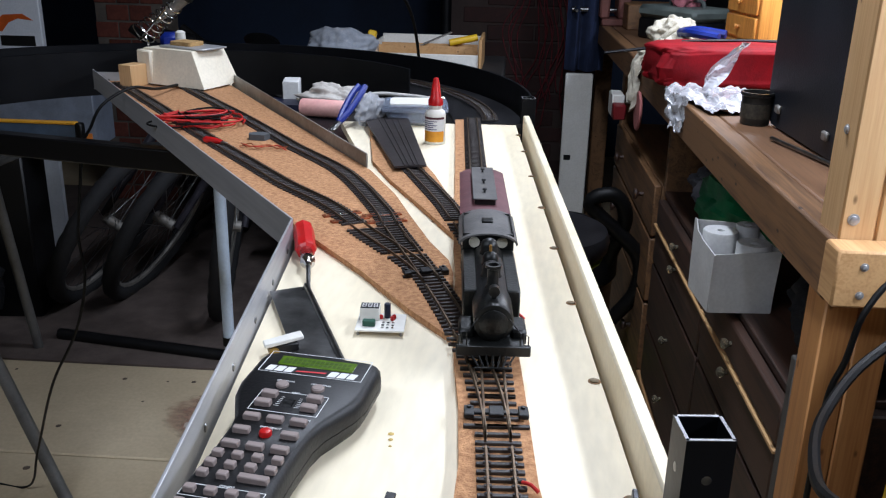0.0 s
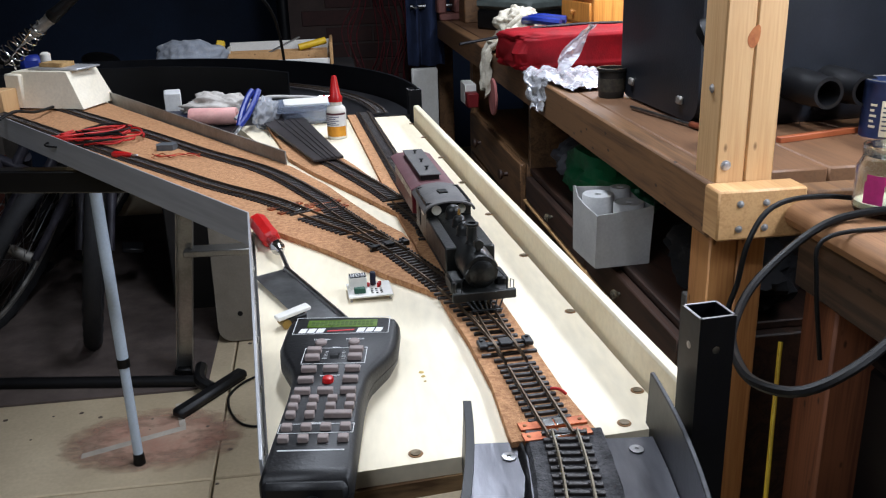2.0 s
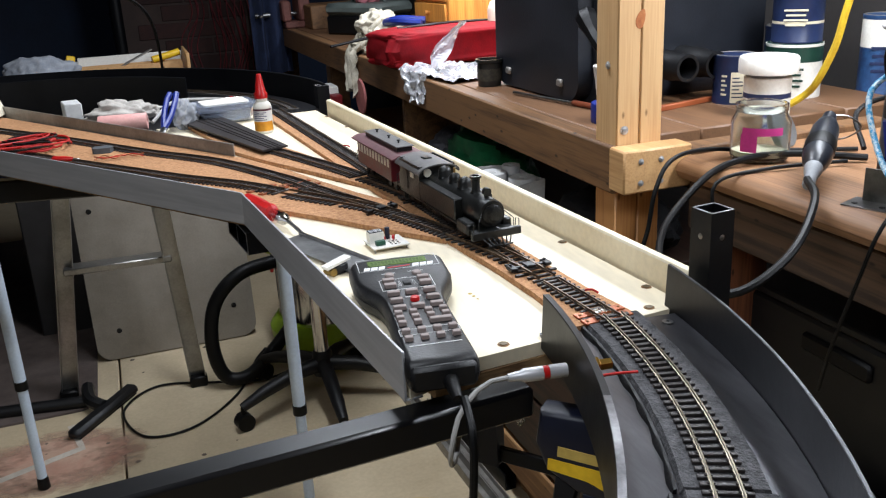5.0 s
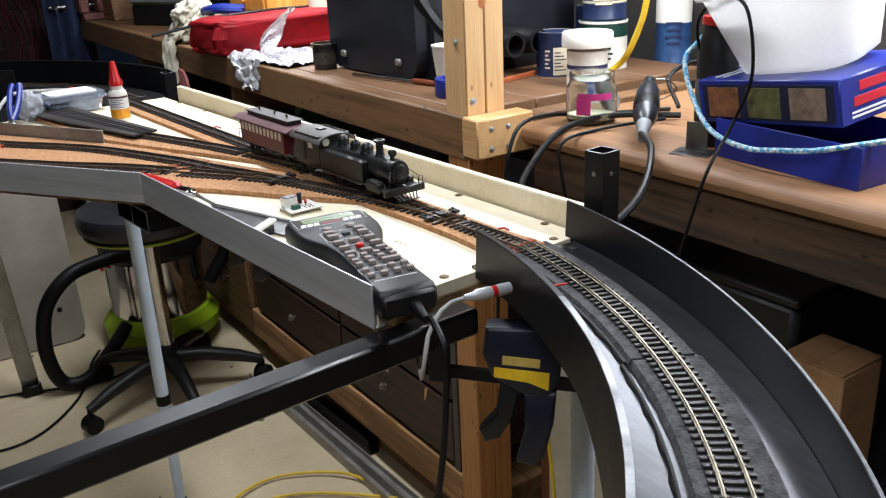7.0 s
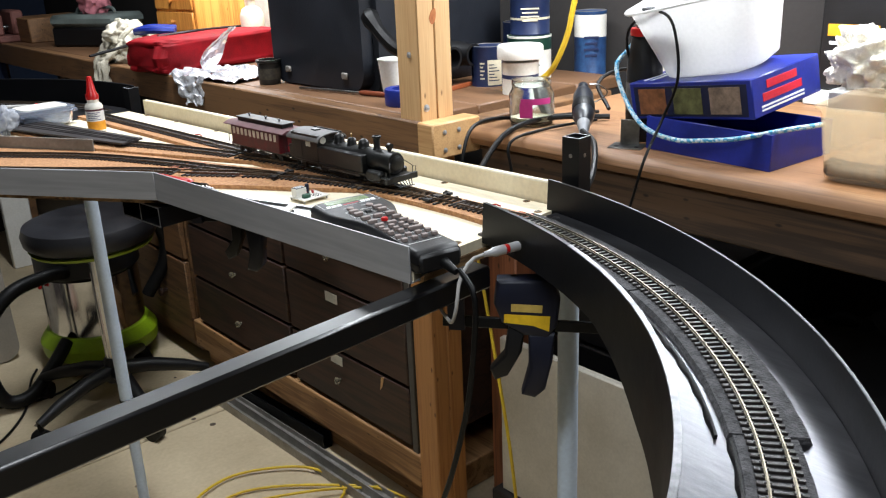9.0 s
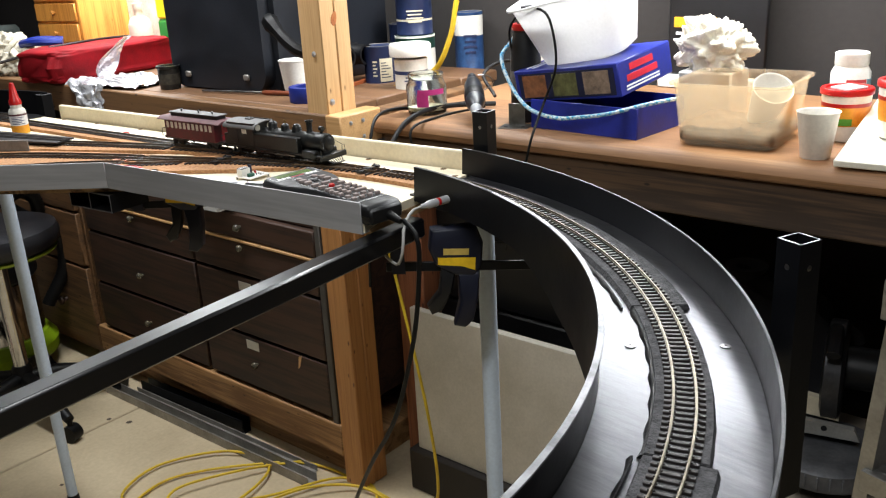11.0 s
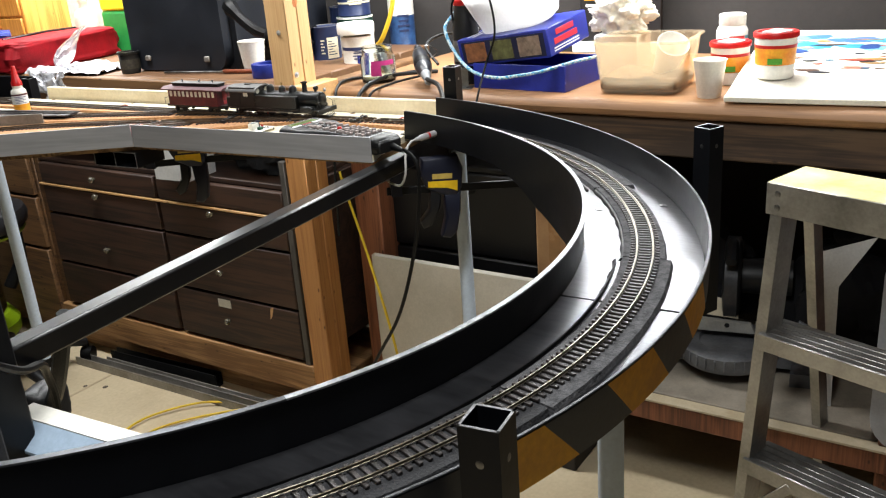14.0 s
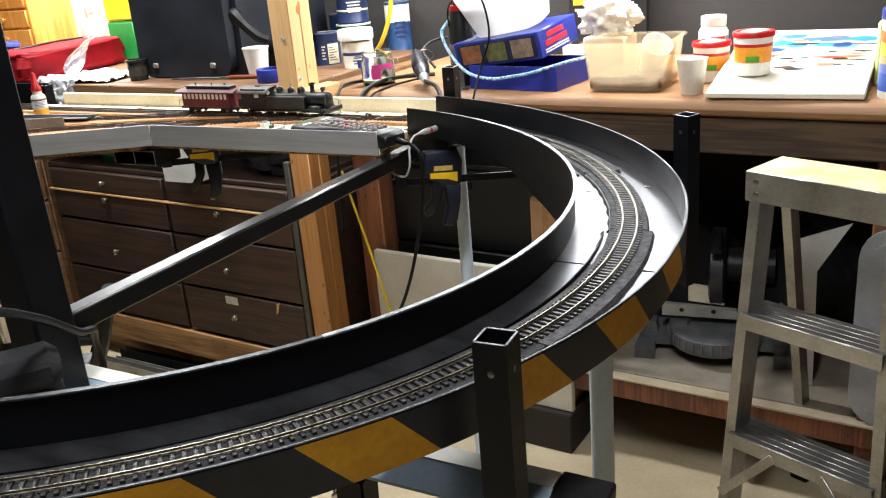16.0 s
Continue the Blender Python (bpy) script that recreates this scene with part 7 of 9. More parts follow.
# clear lidded box, pliers, plastic bag and dark plate at the far end
LIDBLUE = surface("pale_blue_clear_plastic", c(206, 216, 234), 0.2, 0, c(192, 204, 226), 8, 0.02, trans=0.75)
cb = thing("clear_box", pose(-0.075, 1.600, Z, 0, 0, 8), "clear lidded plastic box with a pale blue tint", "plastic box")
part("box_body", tub(0.105, 0.085, 0.030, 0.1, r=0.012), LIDBLUE, cb)
part("lid", Shape().prism(rounded(0.112, 0.092, 0.014), 0.030, 0.036), LIDBLUE, cb)
part("lid_panel", Shape().prism(rounded(0.088, 0.068, 0.010), 0.0362, 0.038), WHITE_PLASTIC, cb)
plate = thing("dark_ramp_plate", pose(0, 0, 0), "dark brown plastic ramp plate over the siding track", "ramp plate")
pz = ZT + 0.0055
pa = [(-0.046, 1.222), (-0.004, 1.240), (-0.100, 1.640), (-0.178, 1.610)]
DKP = surface("dark_brown_plastic", c(44, 38, 38), 0.5, 0, c(32, 28, 28), 30, 0.1)
part("plate", Shape().prism(pa, pz, pz + 0.003), DKP, plate)
for k in (0.32, 0.45, 0.62, 0.75):
    a, b_ = Vector(pa[0]).lerp(Vector(pa[1]), k), Vector(pa[3]).lerp(Vector(pa[2]), k)
    part("groove_rib", Shape().tube([(a.x, a.y, pz + 0.0034), (b_.x, b_.y, pz + 0.0034)], 0.0011, 6), DKP, plate)
pk = thing("blue_side_cutters", pose(-0.190, 1.500, Z + 0.014, 0, -20, 72), "side cutters with blue handles resting in a plastic bag", "side cutters")
for s in (-1, 1):
    part("handle", Shape().tube(spline([(0, 0, 0), (0.03, s * 0.006, 0.006), (0.070, s * 0.008, 0.016), (0.092, s * 0.006, 0.020)], 0.006), 0.0055), BLUE_PAINT, pk, "blue plastic handle")
part("jaw", Shape().box((0.030, 0.012, 0.008), (-0.012, 0, 0), 0.003), STEEL, pk)
solo("clear_bag", lumpy(0.030, 71, (0.8, 1.5, 0.9), 0.40, 72, 2.6), thin_plastic("clear_bag_film", c(236, 238, 242), 0.35, 0.62, 0.14), "crumpled clear plastic bag at the edge of the layout", "plastic bag", m=pose(-0.150, 1.57, Z + 0.0005), sharp=180)
solo("bag_shelf", Shape().box((0.34, 0.36, 0.015), (0, 0, -0.0075), 0.003), BLACK_PAINT, "dark shelf plate beyond the branch", "shelf", m=pose(-0.275, 1.685, Z - 0.021, 0, 0, 8))
solo("pink_paper_roll", Shape().lathe([(0.008, 0), (0.016, 0.001), (0.017, 0.003), (0.017, 0.092), (0.016, 0.094), (0.008, 0.094), (0.008, 0)], 22, m=pose(0, 0, 0.017, 0, 90, 0)), surface("pink_paper", c(226, 176, 168), 0.6, 0, c(214, 150, 146), 20, 0.03), "roll of pink and white paper lying beyond the branch", "paper roll", m=pose(-0.315, 1.715, Z - 0.0205, 0, 0, -6))
solo("blue_tin_lid", Shape().prism(rounded(0.12, 0.09, 0.02), 0, 0.012), NAVY, "flat dark blue tin lying beyond the branch", "tin", m=pose(-0.345, 1.80, Z - 0.0205, 0, 0, 4))
solo("white_card_box", Shape().box((0.034, 0.060, 0.048), (0, 0, 0.024), 0.002), CARTON, "small white card box beyond the branch", "box", m=pose(-0.372, 1.850, Z - 0.0205, 0, 0, 12))
solo("white_cloth", lumpy(0.044, 77, (1.5, 0.9, 0.6), 0.42, 80, 2.2), surface("grey_white_cloth", c(188, 184, 178), 0.9, 0, c(158, 152, 144), 20, 0.5, 300), "crumpled grey-white cloth beyond the branch", "cloth", m=pose(-0.272, 1.80, Z - 0.0205), sharp=180)
cable("white_lead", [(-0.21, 1.60, Z + 0.01), (-0.17, 1.66, Z + 0.035), (-0.11, 1.70, Z + 0.03), (-0.06, 1.72, Z + 0.022)], 0.0035, GREY_CABLE, "short white lead with a metal plug")
rp2 = thing("phono_plug", pose(-0.06, 1.722, Z + 0.022, 0, 0, 12), "silver phono plug with a red band at the far end", "plug")
part("barrel", Shape().rod((-0.018, 0, 0), (0.006, 0, 0), 0.0050), CHROME, rp2)
part("red_band", Shape().rod((0.006, 0, 0), (0.011, 0, 0), 0.0052), RED_PLASTIC, rp2)
part("tip", Shape().rod((0.011, 0, 0), (0.022, 0, 0), 0.0040), CHROME, rp2)

# phono plug and socket on the inner wall at the near end
pp = thing("phono_plug", pose(0.030, 0.374, 1.012, 0, 0, -6), "silver phono plug with a red band in the wall socket", "plug")
part("spring", Shape().lathe([(0.0028, 0), (0.0040, 0.010), (0.0052, 0.012), (0.0052, 0.026)], 16, m=pose(0, 0, 0, 0, 90, 0)), ALU, pp, "silver tapered boot")
part("red_band", Shape().rod((0.0262, 0, 0), (0.0305, 0, 0), 0.0050, 16), RED_PLASTIC, pp, "red band")
part("collar", Shape().rod((0.0307, 0, 0), (0.044, 0, 0), 0.0052, 16), ALU, pp, "silver collar")
part("socket_nut", Shape().lathe([(0.0065, 0), (0.0065, 0.004), (0.0045, 0.005), (0.0045, 0.014), (0, 0.014)], 6, m=pose(0.064, 0, 0, 0, 90, 0)), surface("gold_plate", c(190, 150, 70), 0.3, 1.0), pp, "gold socket nut")
cable("grey_lead", [(0.030, 0.374, 1.012), (0.012, 0.374, 1.010), (-0.008, 0.368, 0.996), (-0.018, 0.362, 0.972), (-0.016, 0.372, 0.952), (-0.006, 0.392, 0.944), (0.012, 0.430, 0.946), (0.040, 0.450, 0.955)], 0.0019, GREY_CABLE, "grey lead drooping from the phono plug")
cable("red_feed_wire", [(0.079, 0.356, 1.006), (0.090, 0.354, 1.010), (0.104, 0.352, 1.011), (0.121, 0.350, 1.010)], 0.0011, RED_WIRE, "thin red feed wire soldered to the curved track", 0.005)
for x, y in ((0.155, 0.506), (0.138, 0.755), (0.115, 0.80), (0.078, 1.21)):
    cable("red_feed_wire", [(x + 0.001, y, ZT + 0.004), (x + 0.006, y - 0.003, ZT + 0.005), (x + 0.011, y - 0.006, ZT + 0.002)], 0.0012, RED_WIRE, "short red feed wire at the rail", 0.003)

# tangle of red and black test leads on the branch
random.seed(5)
for i in range(11):
    col = (RED_WIRE, BLACK_RUBBER, RED_WIRE)[i % 3]
    cx, cy, ra, rb = -0.415 + random.uniform(-0.018, 0.018), 1.455 + random.uniform(-0.012, 0.012), random.uniform(0.045, 0.078), random.uniform(0.016, 0.050)
    tilt, a0 = random.uniform(-0.5, 0.7), random.uniform(0, 6.28)
    pts = []
    for k in range(9):
        a = a0 + 0.86 * k
        u, w = ra * math.cos(a) * (1 - 0.03 * k), rb * math.sin(a) * (1 - 0.04 * k)
        pts.append((cx + u * math.cos(tilt) - w * math.sin(tilt), cy + u * math.sin(tilt) + w * math.cos(tilt), ZT + 0.003 + 0.0017 * i + 0.004 * abs(math.sin(1.3 * a + i))))
    cable("test_lead", pts, 0.0017, col, "red insulated test lead in a loose tangle" if col is RED_WIRE else "black insulated test lead in a loose tangle", 0.005)
cc = thing("crocodile_clip", pose(-0.350, 1.335, ZT, 0, 0, -20), "red sleeved crocodile clip lying on cork", "clip")
part("sleeve", Shape().lathe([(0.003, 0), (0.0055, 0.004), (0.005, 0.022), (0.0032, 0.034), (0, 0.035)], 12, m=pose(-0.015, 0, 0.0056, 0, 90, 0)), RED_PLASTIC, cc)
part("jaw", Shape().box((0.016, 0.005, 0.004), (0.022, 0, 0.0045), 0.001), STEEL, cc)
solo("grey_block", Shape().prism([(-0.014, -0.010), (0.012, -0.012), (0.017, 0.002), (0.010, 0.012), (-0.010, 0.012), (-0.017, 0.003)], 0, 0.009), surface("grey_rubber_block", c(84, 88, 92), 0.7), "small grey rubber track cleaner block on cork", "block", m=pose(-0.290, 1.383, ZT))
for k in range(3):
    cable("copper_wire_coil", [(-0.300 + 0.015 * j, 1.318 + 0.010 * math.sin(2.1 * j + k), ZT + 0.002 + 0.004 * abs(math.sin(1.7 * j + k))) for j in range(6)], 0.0009, (COPPER, RED_WIRE, COPPER)[k], "thin twisted copper wire on cork", 0.004)

# soldering stand with iron
ss = thing("soldering_station", pose(-0.615, 1.865, ZT + 0.004, 0, 0, -22), "ivory soldering station with a sponge tray on top", "soldering station")
bx = [(-0.062, -0.055), (0.108, -0.050), (0.095, 0.070), (-0.062, 0.065)]
tp = [(-0.058, -0.046), (0.070, -0.040), (0.066, 0.058), (-0.058, 0.055)]
part("housing", Shape().add([(x, y, 0) for x, y in bx] + [(x, y, 0.072) for x, y in tp], [(0, 3, 2, 1), (4, 5, 6, 7), (0, 1, 5, 4), (1, 2, 6, 5), (2, 3, 7, 6), (3, 0, 4, 7)]), IVORY, ss, "ivory tapered housing")
part("front_step", Shape().box((0.040, 0.018, 0.068), (-0.052, -0.046, 0.034), 0.003), IVORY, ss)
part("sponge_tray", Shape().box((0.120, 0.075, 0.004), (0.025, 0.012, 0.0745), 0.0012), ALU, ss, "thin metal tray")
part("sponge", Shape().prism(rounded(0.058, 0.044, 0.006), 0.0768, 0.085, pose(0.010, 0.010, 0)), surface("tan_sponge", c(190, 156, 104), 0.95, 0, c(150, 116, 70), 60, 0.8), ss, "tan cleaning sponge")
for x, y in ((-0.05, -0.04), (0.09, -0.04), (0.08, 0.05), (-0.05, 0.05)):
    part("foot", Shape().rod((x, y, -0.004), (x, y, 0), 0.006, 10), BLACK_RUBBER, ss)
coil, n = [], 150
for i in range(n):
    f = i / n
    r = 0.026 - 0.012 * f
    a = 2 * math.pi * 7.5 * f
    coil.append(Vector((r * math.cos(a), r * math.sin(a), 0.115 * f)))
cm = Matrix.Translation((-0.105, -0.005, 0.090)) @ Vector((0.72, 0.22, 0.56)).to_track_quat("Z", "Y").to_matrix().to_4x4()
part("coil_holder", Shape().tube([cm @ p for p in coil], 0.0017, 6), CHROME, ss, "springy coiled wire holder")
part("holder_arm", Shape().tube(spline([(-0.060, -0.030, 0.074), (-0.060, -0.034, 0.092), (-0.085, -0.034, 0.082), (-0.060, -0.030, 0.104), (-0.022, -0.012, 0.150)], 0.01), 0.0018, 6), CHROME, ss)
iron = thing("soldering_iron", ss.matrix_world @ cm, "soldering iron with a black grip resting in its coil holder", "soldering iron")
part("barrel", Shape().lathe([(0.002, 0.04), (0.004, 0.06), (0.0085, 0.085), (0.0115, 0.088), (0.0115, 0.130), (0.013, 0.132), (0.013, 0.136)], 18), ALU_DULL, iron, "ribbed metal barrel")
part("grip", Shape().lathe([(0.013, 0.136), (0.015, 0.140), (0.0125, 0.160), (0.011, 0.200), (0.010, 0.250), (0.006, 0.262), (0, 0.262)], 18), BLACK_RUBBER, iron, "black grip")
cable("iron_lead", [tuple(ss.matrix_world @ cm @ Vector((0, 0, 0.26))), (-0.30, 2.05, 1.24), (-0.20, 2.20, 1.18), (-0.18, 2.35, 1.02), (-0.20, 2.45, 0.8)], 0.004, BLACK_RUBBER, "black lead of the soldering iron")
cable("station_lead", [(-0.60, 1.80, ZT + 0.008), (-0.60, 1.70, 1.022), (-0.612, 1.62, 1.036), (-0.645, 1.57, 1.012), (-0.668, 1.56, 0.970), (-0.687, 1.56, 0.935), (-0.704, 1.56, 0.841), (-0.717, 1.56, 0.757), (-0.714, 1.56, 0.67), (-0.746, 1.56, 0.558), (-0.82, 1.57, 0.424), (-0.963, 1.70, 0.172), (-1.058, 1.78, 0.012), (-1.20, 1.80, 0.006)], 0.0029, BLACK_RUBBER, "black mains lead hanging from the soldering station to the floor")
solo("timber_offcut", Shape().box((0.034, 0.045, 0.045), (0, 0, 0.0225), 0.001), PINE, "small pine offcut beside the soldering station", "wood block", m=pose(-0.700, 1.815, ZT + 0.0002, 0, 0, -20))
fb = thing("flux_bottle", pose(-0.655, 1.965, Z - 0.02), "small white plastic bottle behind the soldering station", "bottle")
part("body", Shape().lathe([(0.017, 0), (0.018, 0.002), (0.018, 0.085), (0.012, 0.098)], 18), WHITE_PLASTIC, fb)
part("cap", Shape().lathe([(0.011, 0.098), (0.011, 0.122), (0.006, 0.126), (0, 0.126)], 16), WHITE_PLASTIC, fb)
solo("blue_clamp_head", Shape().box((0.05, 0.05, 0.035), (0, 0, 0.0175), 0.01), BLUE_PAINT, "dark blue plastic clamp pad on the far bed wall", "clamp", m=pose(-0.735, 2.10, Z + 0.051, 0, 0, 20))

# ---- supports under the layout ----


def leg(x, y, z1, label):
    g = thing("table_leg", pose(x, y, 0), label, "table leg", "table legs")
    part("tube", Shape().rod((0, 0, 0.30), (0, 0, z1), 0.0145, 18), PVC, g)
    part("lower_tube", Shape().rod((0, 0, 0.012), (0, 0, 0.30), 0.0125, 18), PVC, g)
    part("collar", Shape().rod((0, 0, 0.292), (0, 0, 0.316), 0.0165, 18), BLACK_RUBBER, g)
    part("ferrule", Shape().lathe([(0.015, 0), (0.016, 0.003), (0.0145, 0.03), (0.0128, 0.034)], 16), BLACK_RUBBER, g)
    return g


leg(0.012, 1.682, 0.953, "slim white telescopic table leg with a black collar")
leg(-0.632, 2.076, 0.953, "slim white telescopic table leg with a black collar")


def pipe(x, y, z1, label):
    g = thing("support_pipe", pose(x, y, 0), label, "support pipe", "support pipes")
    part("pipe", Shape().rod((0, 0, 0), (0, 0, z1), 0.0128, 22), PVC, g)
    return g


pipe(0.187, 0.405, 0.952, "pale grey plastic pipe holding up the track bed")
pipe(-0.370, -0.150, 0.982, "pale grey plastic pipe holding up the track bed")
bb = thing("steel_box_bracket", pose(-0.078, 0.985, Z - 0.0245, 0, 0, 8), "short open steel box section under the board's corner", "box section")
for m, w, h in ((pose(0, 0.0, -0.001), 0.11, 0.0018), (pose(0, 0.0, -0.029), 0.11, 0.0018), (pose(0, -0.054, -0.015), 0.0018, 0.028), (pose(0, 0.054, -0.015), 0.0018, 0.028), (pose(0, 0, -0.015), 0.0018, 0.028)):
    part("plate", Shape().box((0.07, w, h), (0, 0, 0), 0.0003), BLACK_PAINT, bb, m=m)
    part("cut_end", Shape().box((0.0006, w, h), (-0.0354, 0, 0), 0.0001), BARE_EDGE, bb, m=m)


CLAMP_NAVY = surface("dark_navy_plastic", c(11, 17, 40), 0.5, 0, c(8, 12, 28), 20, 0.06)


def bar_clamp(m, label):
    g = thing("bar_clamp", m, label, "bar clamp", "quick bar clamps")
    part("bar", Shape().box((0.235, 0.005, 0.013), (0.03, 0, -0.012), 0.0008), BLACK_PAINT, g, "black steel bar")
    part("fixed_jaw", Shape().prism([(-0.080, -0.020), (-0.062, -0.020), (-0.066, 0.030), (-0.076, 0.038), (-0.084, 0.020)], -0.008, 0.008, pose(0, 0, 0, 90, 0, 0)), NAVY, g)
    body = [(-0.030, 0.042), (0.030, 0.047), (0.040, 0.024), (0.039, -0.008), (0.030, -0.024), (0.004, -0.022), (-0.022, -0.008), (-0.032, 0.014)]
    part("body", Shape().soft_prism(body, 0.0123, pose(0, 0, 0, 90, 0, 0), 0.005), CLAMP_NAVY, g, "dark navy plastic body")
    grip_ = [(0.008, -0.018), (0.037, -0.016), (0.037, -0.050), (0.031, -0.088), (0.020, -0.099), (0.005, -0.096), (0.011, -0.062)]
    part("hand_grip", Shape().soft_prism(grip_, 0.0115, pose(0, 0, 0, 90, 0, 0), 0.005), CLAMP_NAVY, g)
    part("trigger", Shape().soft_prism([(-0.014, -0.010), (0.004, -0.018), (0.002, -0.044), (-0.012, -0.074), (-0.026, -0.080), (-0.032, -0.068), (-0.017, -0.046)], 0.009, pose(0, 0, 0, 90, 0, 0), 0.004), BLACK_PLASTIC, g, "black squeeze trigger")
    for s in (-1, 1):
        part("yellow_badge", Shape().prism([(-0.020, 0.004), (0.030, 0.004), (0.030, -0.014), (0.012, -0.008), (-0.020, -0.006)], -0.0004, 0.0004, pose(0, s * 0.0124, 0, 90, 0, 0)), YELLOW_PLASTIC, g, "yellow badge")
        part("badge_bar", Shape().box((0.034, 0.0006, 0.009), (0.004, s * 0.0125, 0.012), 0.0002), surface("pale_gold_print" + ("a" if s > 0 else "b"), c(206, 176, 90), 0.5), g, "pale gold printed bar")
    return g


bar_clamp(pose(0.088, 0.380, 0.926, 0, 4, -42), "navy blue and yellow quick bar clamp gripping the track bed")
bar_clamp(pose(0.034, 0.962, 0.933, 0, 0, -50), "navy blue and yellow quick bar clamp under the board's corner")

# ---- floor of the garage ----
cable("yellow_extension_lead", [(0.640, 1.124, 0.722), (0.632, 1.108, 0.69), (0.575, 0.990, 0.50), (0.535, 0.895, 0.28), (0.528, 0.875, 0.10), (0.530, 0.930, 0.012), (0.530, 1.00, 0.008), (0.52, 1.30, 0.008), (0.40, 1.46, 0.010), (0.22, 1.58, 0.008), (0.06, 1.52, 0.008), (0.06, 1.40, 0.012), (0.24, 1.34, 0.016), (0.42, 1.40, 0.014), (0.40, 1.56, 0.014), (0.24, 1.66, 0.010), (0.10, 1.60, 0.014), (0.12, 1.46, 0.020), (0.32, 1.30, 0.020), (0.50, 1.22, 0.014), (0.54, 1.12, 0.008), (0.44, 1.00, 0.008), (0.40, 0.92, 0.008)], 0.0036, YELLOW_CABLE, "yellow extension lead in loose coils on the floor", 0.015)
cable("yellow_extension_lead", [(0.50, 1.36, 0.010), (0.36, 1.44, 0.022), (0.20, 1.50, 0.024), (0.14, 1.42, 0.024), (0.22, 1.30, 0.024), (0.40, 1.24, 0.026), (0.50, 1.16, 0.018), (0.52, 1.06, 0.010), (0.46, 0.96, 0.008)], 0.0036, YELLOW_CABLE, "yellow extension lead in loose coils on the floor", 0.015)
cable("thin_vacuum_lead", [(0.20, 2.52, 0.04), (0.02, 2.47, 0.006), (-0.14, 2.50, 0.006), (-0.34, 2.55, 0.006), (-0.44, 2.42, 0.006), (-0.38, 2.24, 0.006), (-0.24, 2.24, 0.006), (-0.10, 2.40, 0.006), (-0.02, 2.62, 0.006), (0.02, 2.70, 0.006)], 0.0038, BLACK_RUBBER, "thin black lead looped on the floor", 0.015)
ST_RED = surface("faded_red_stain", c(176, 124, 106), 0.85, 0, c(196, 172, 148), 9, 0.2, 80, contrast=0.6)
nd, lk = ST_RED.node_tree.nodes, ST_RED.node_tree.links
shader = nd["Principled BSDF"]
radial = nd.new("ShaderNodeTexGradient")
radial.gradient_type = "SPHERICAL"
where = nd.new("ShaderNodeMapping")
where.inputs["Scale"].default_value = (3.0, 4.6, 1.0)
blot = nd.new("ShaderNodeTexNoise")
blot.inputs["Scale"].default_value, blot.inputs["Detail"].default_value = 14, 5
fade = nd.new("ShaderNodeMath")
fade.operation = "MULTIPLY"
edge = nd.new("ShaderNodeMapRange")
edge.inputs[1].default_value, edge.inputs[2].default_value = 0.10, 0.34
clear = nd.new("ShaderNodeBsdfTransparent")
thin = nd.new("ShaderNodeMixShader")
lk.new(nd.new("ShaderNodeTexCoord").outputs["Object"], where.inputs["Vector"])
lk.new(where.outputs[0], radial.inputs["Vector"])
lk.new(radial.outputs["Fac"], fade.inputs[0])
lk.new(blot.outputs[0], fade.inputs[1])
lk.new(fade.outputs[0], edge.inputs[0])
lk.new(edge.outputs[0], thin.inputs[0])
lk.new(clear.outputs[0], thin.inputs[1])
lk.new(shader.outputs[0], thin.inputs[2])
lk.new(thin.outputs[0], nd["Material Output"].inputs["Surface"])
st = Shape().prism([(0.34 * math.cos(a), 0.22 * math.sin(a)) for a in [2 * math.pi * i / 28 for i in range(28)]], 0.0001, 0.0006)
solo("paint_stain", st, ST_RED, "faded red paint stain on the concrete", "stain", kind="stuff", m=pose(-0.62, 2.20, 0.0001))
tape = Shape().prism([(-0.80, 2.12), (-0.54, 2.24), (-0.545, 2.265), (-0.805, 2.145)], 0.0006, 0.0012).prism([(-0.562, 2.262), (-0.545, 2.265), (-0.58, 2.40), (-0.60, 2.395)], 0.0006, 0.0012)
solo("masking_tape_marks", tape, surface("dirty_white_tape", c(206, 196, 182), 0.8), "dirty white tape marks on the floor", "tape", kind="stuff")
random.seed(12)
spot = Shape()
for k in range(70):
    x, y, r = random.uniform(-1.6, 0.4), random.uniform(1.0, 3.0), random.uniform(0.003, 0.010)
    spot.lathe([(r, 0), (r * 0.6, 0.0007), (0, 0.0008)], 7, (x, y, 0.0001))
solo("floor_spots", spot, surface("dark_floor_spots", c(96, 84, 72), 0.9), "small dark drips on the concrete", "drips", kind="stuff")

# work stool
stool = thing("work_stool", pose(0.155, 2.265, 0, 0, 0, 14), "black padded work stool with a chrome column on castors", "stool")
part("seat", Shape().lathe([(0.10, 0.535), (0.165, 0.540), (0.182, 0.556), (0.186, 0.580), (0.178, 0.602), (0.150, 0.612), (0.06, 0.607), (0, 0.606)], 40), surface("black_vinyl", c(40, 40, 43), 0.35, 0, c(28, 28, 31), 14, 0.15, 120), stool, "black vinyl seat")
part("seat_plate", Shape().lathe([(0.168, 0.528), (0.172, 0.536), (0.10, 0.538)], 32), surface("lime_trim", c(150, 170, 40), 0.5), stool, "lime green seat rim")
part("column", Shape().rod((0, 0, 0.12), (0, 0, 0.53), 0.022, 20), CHROME, stool, "chrome gas column")
part("column_sleeve", Shape().lathe([(0.030, 0.09), (0.030, 0.16), (0.024, 0.17)], 18), BLACK_PLASTIC, stool)
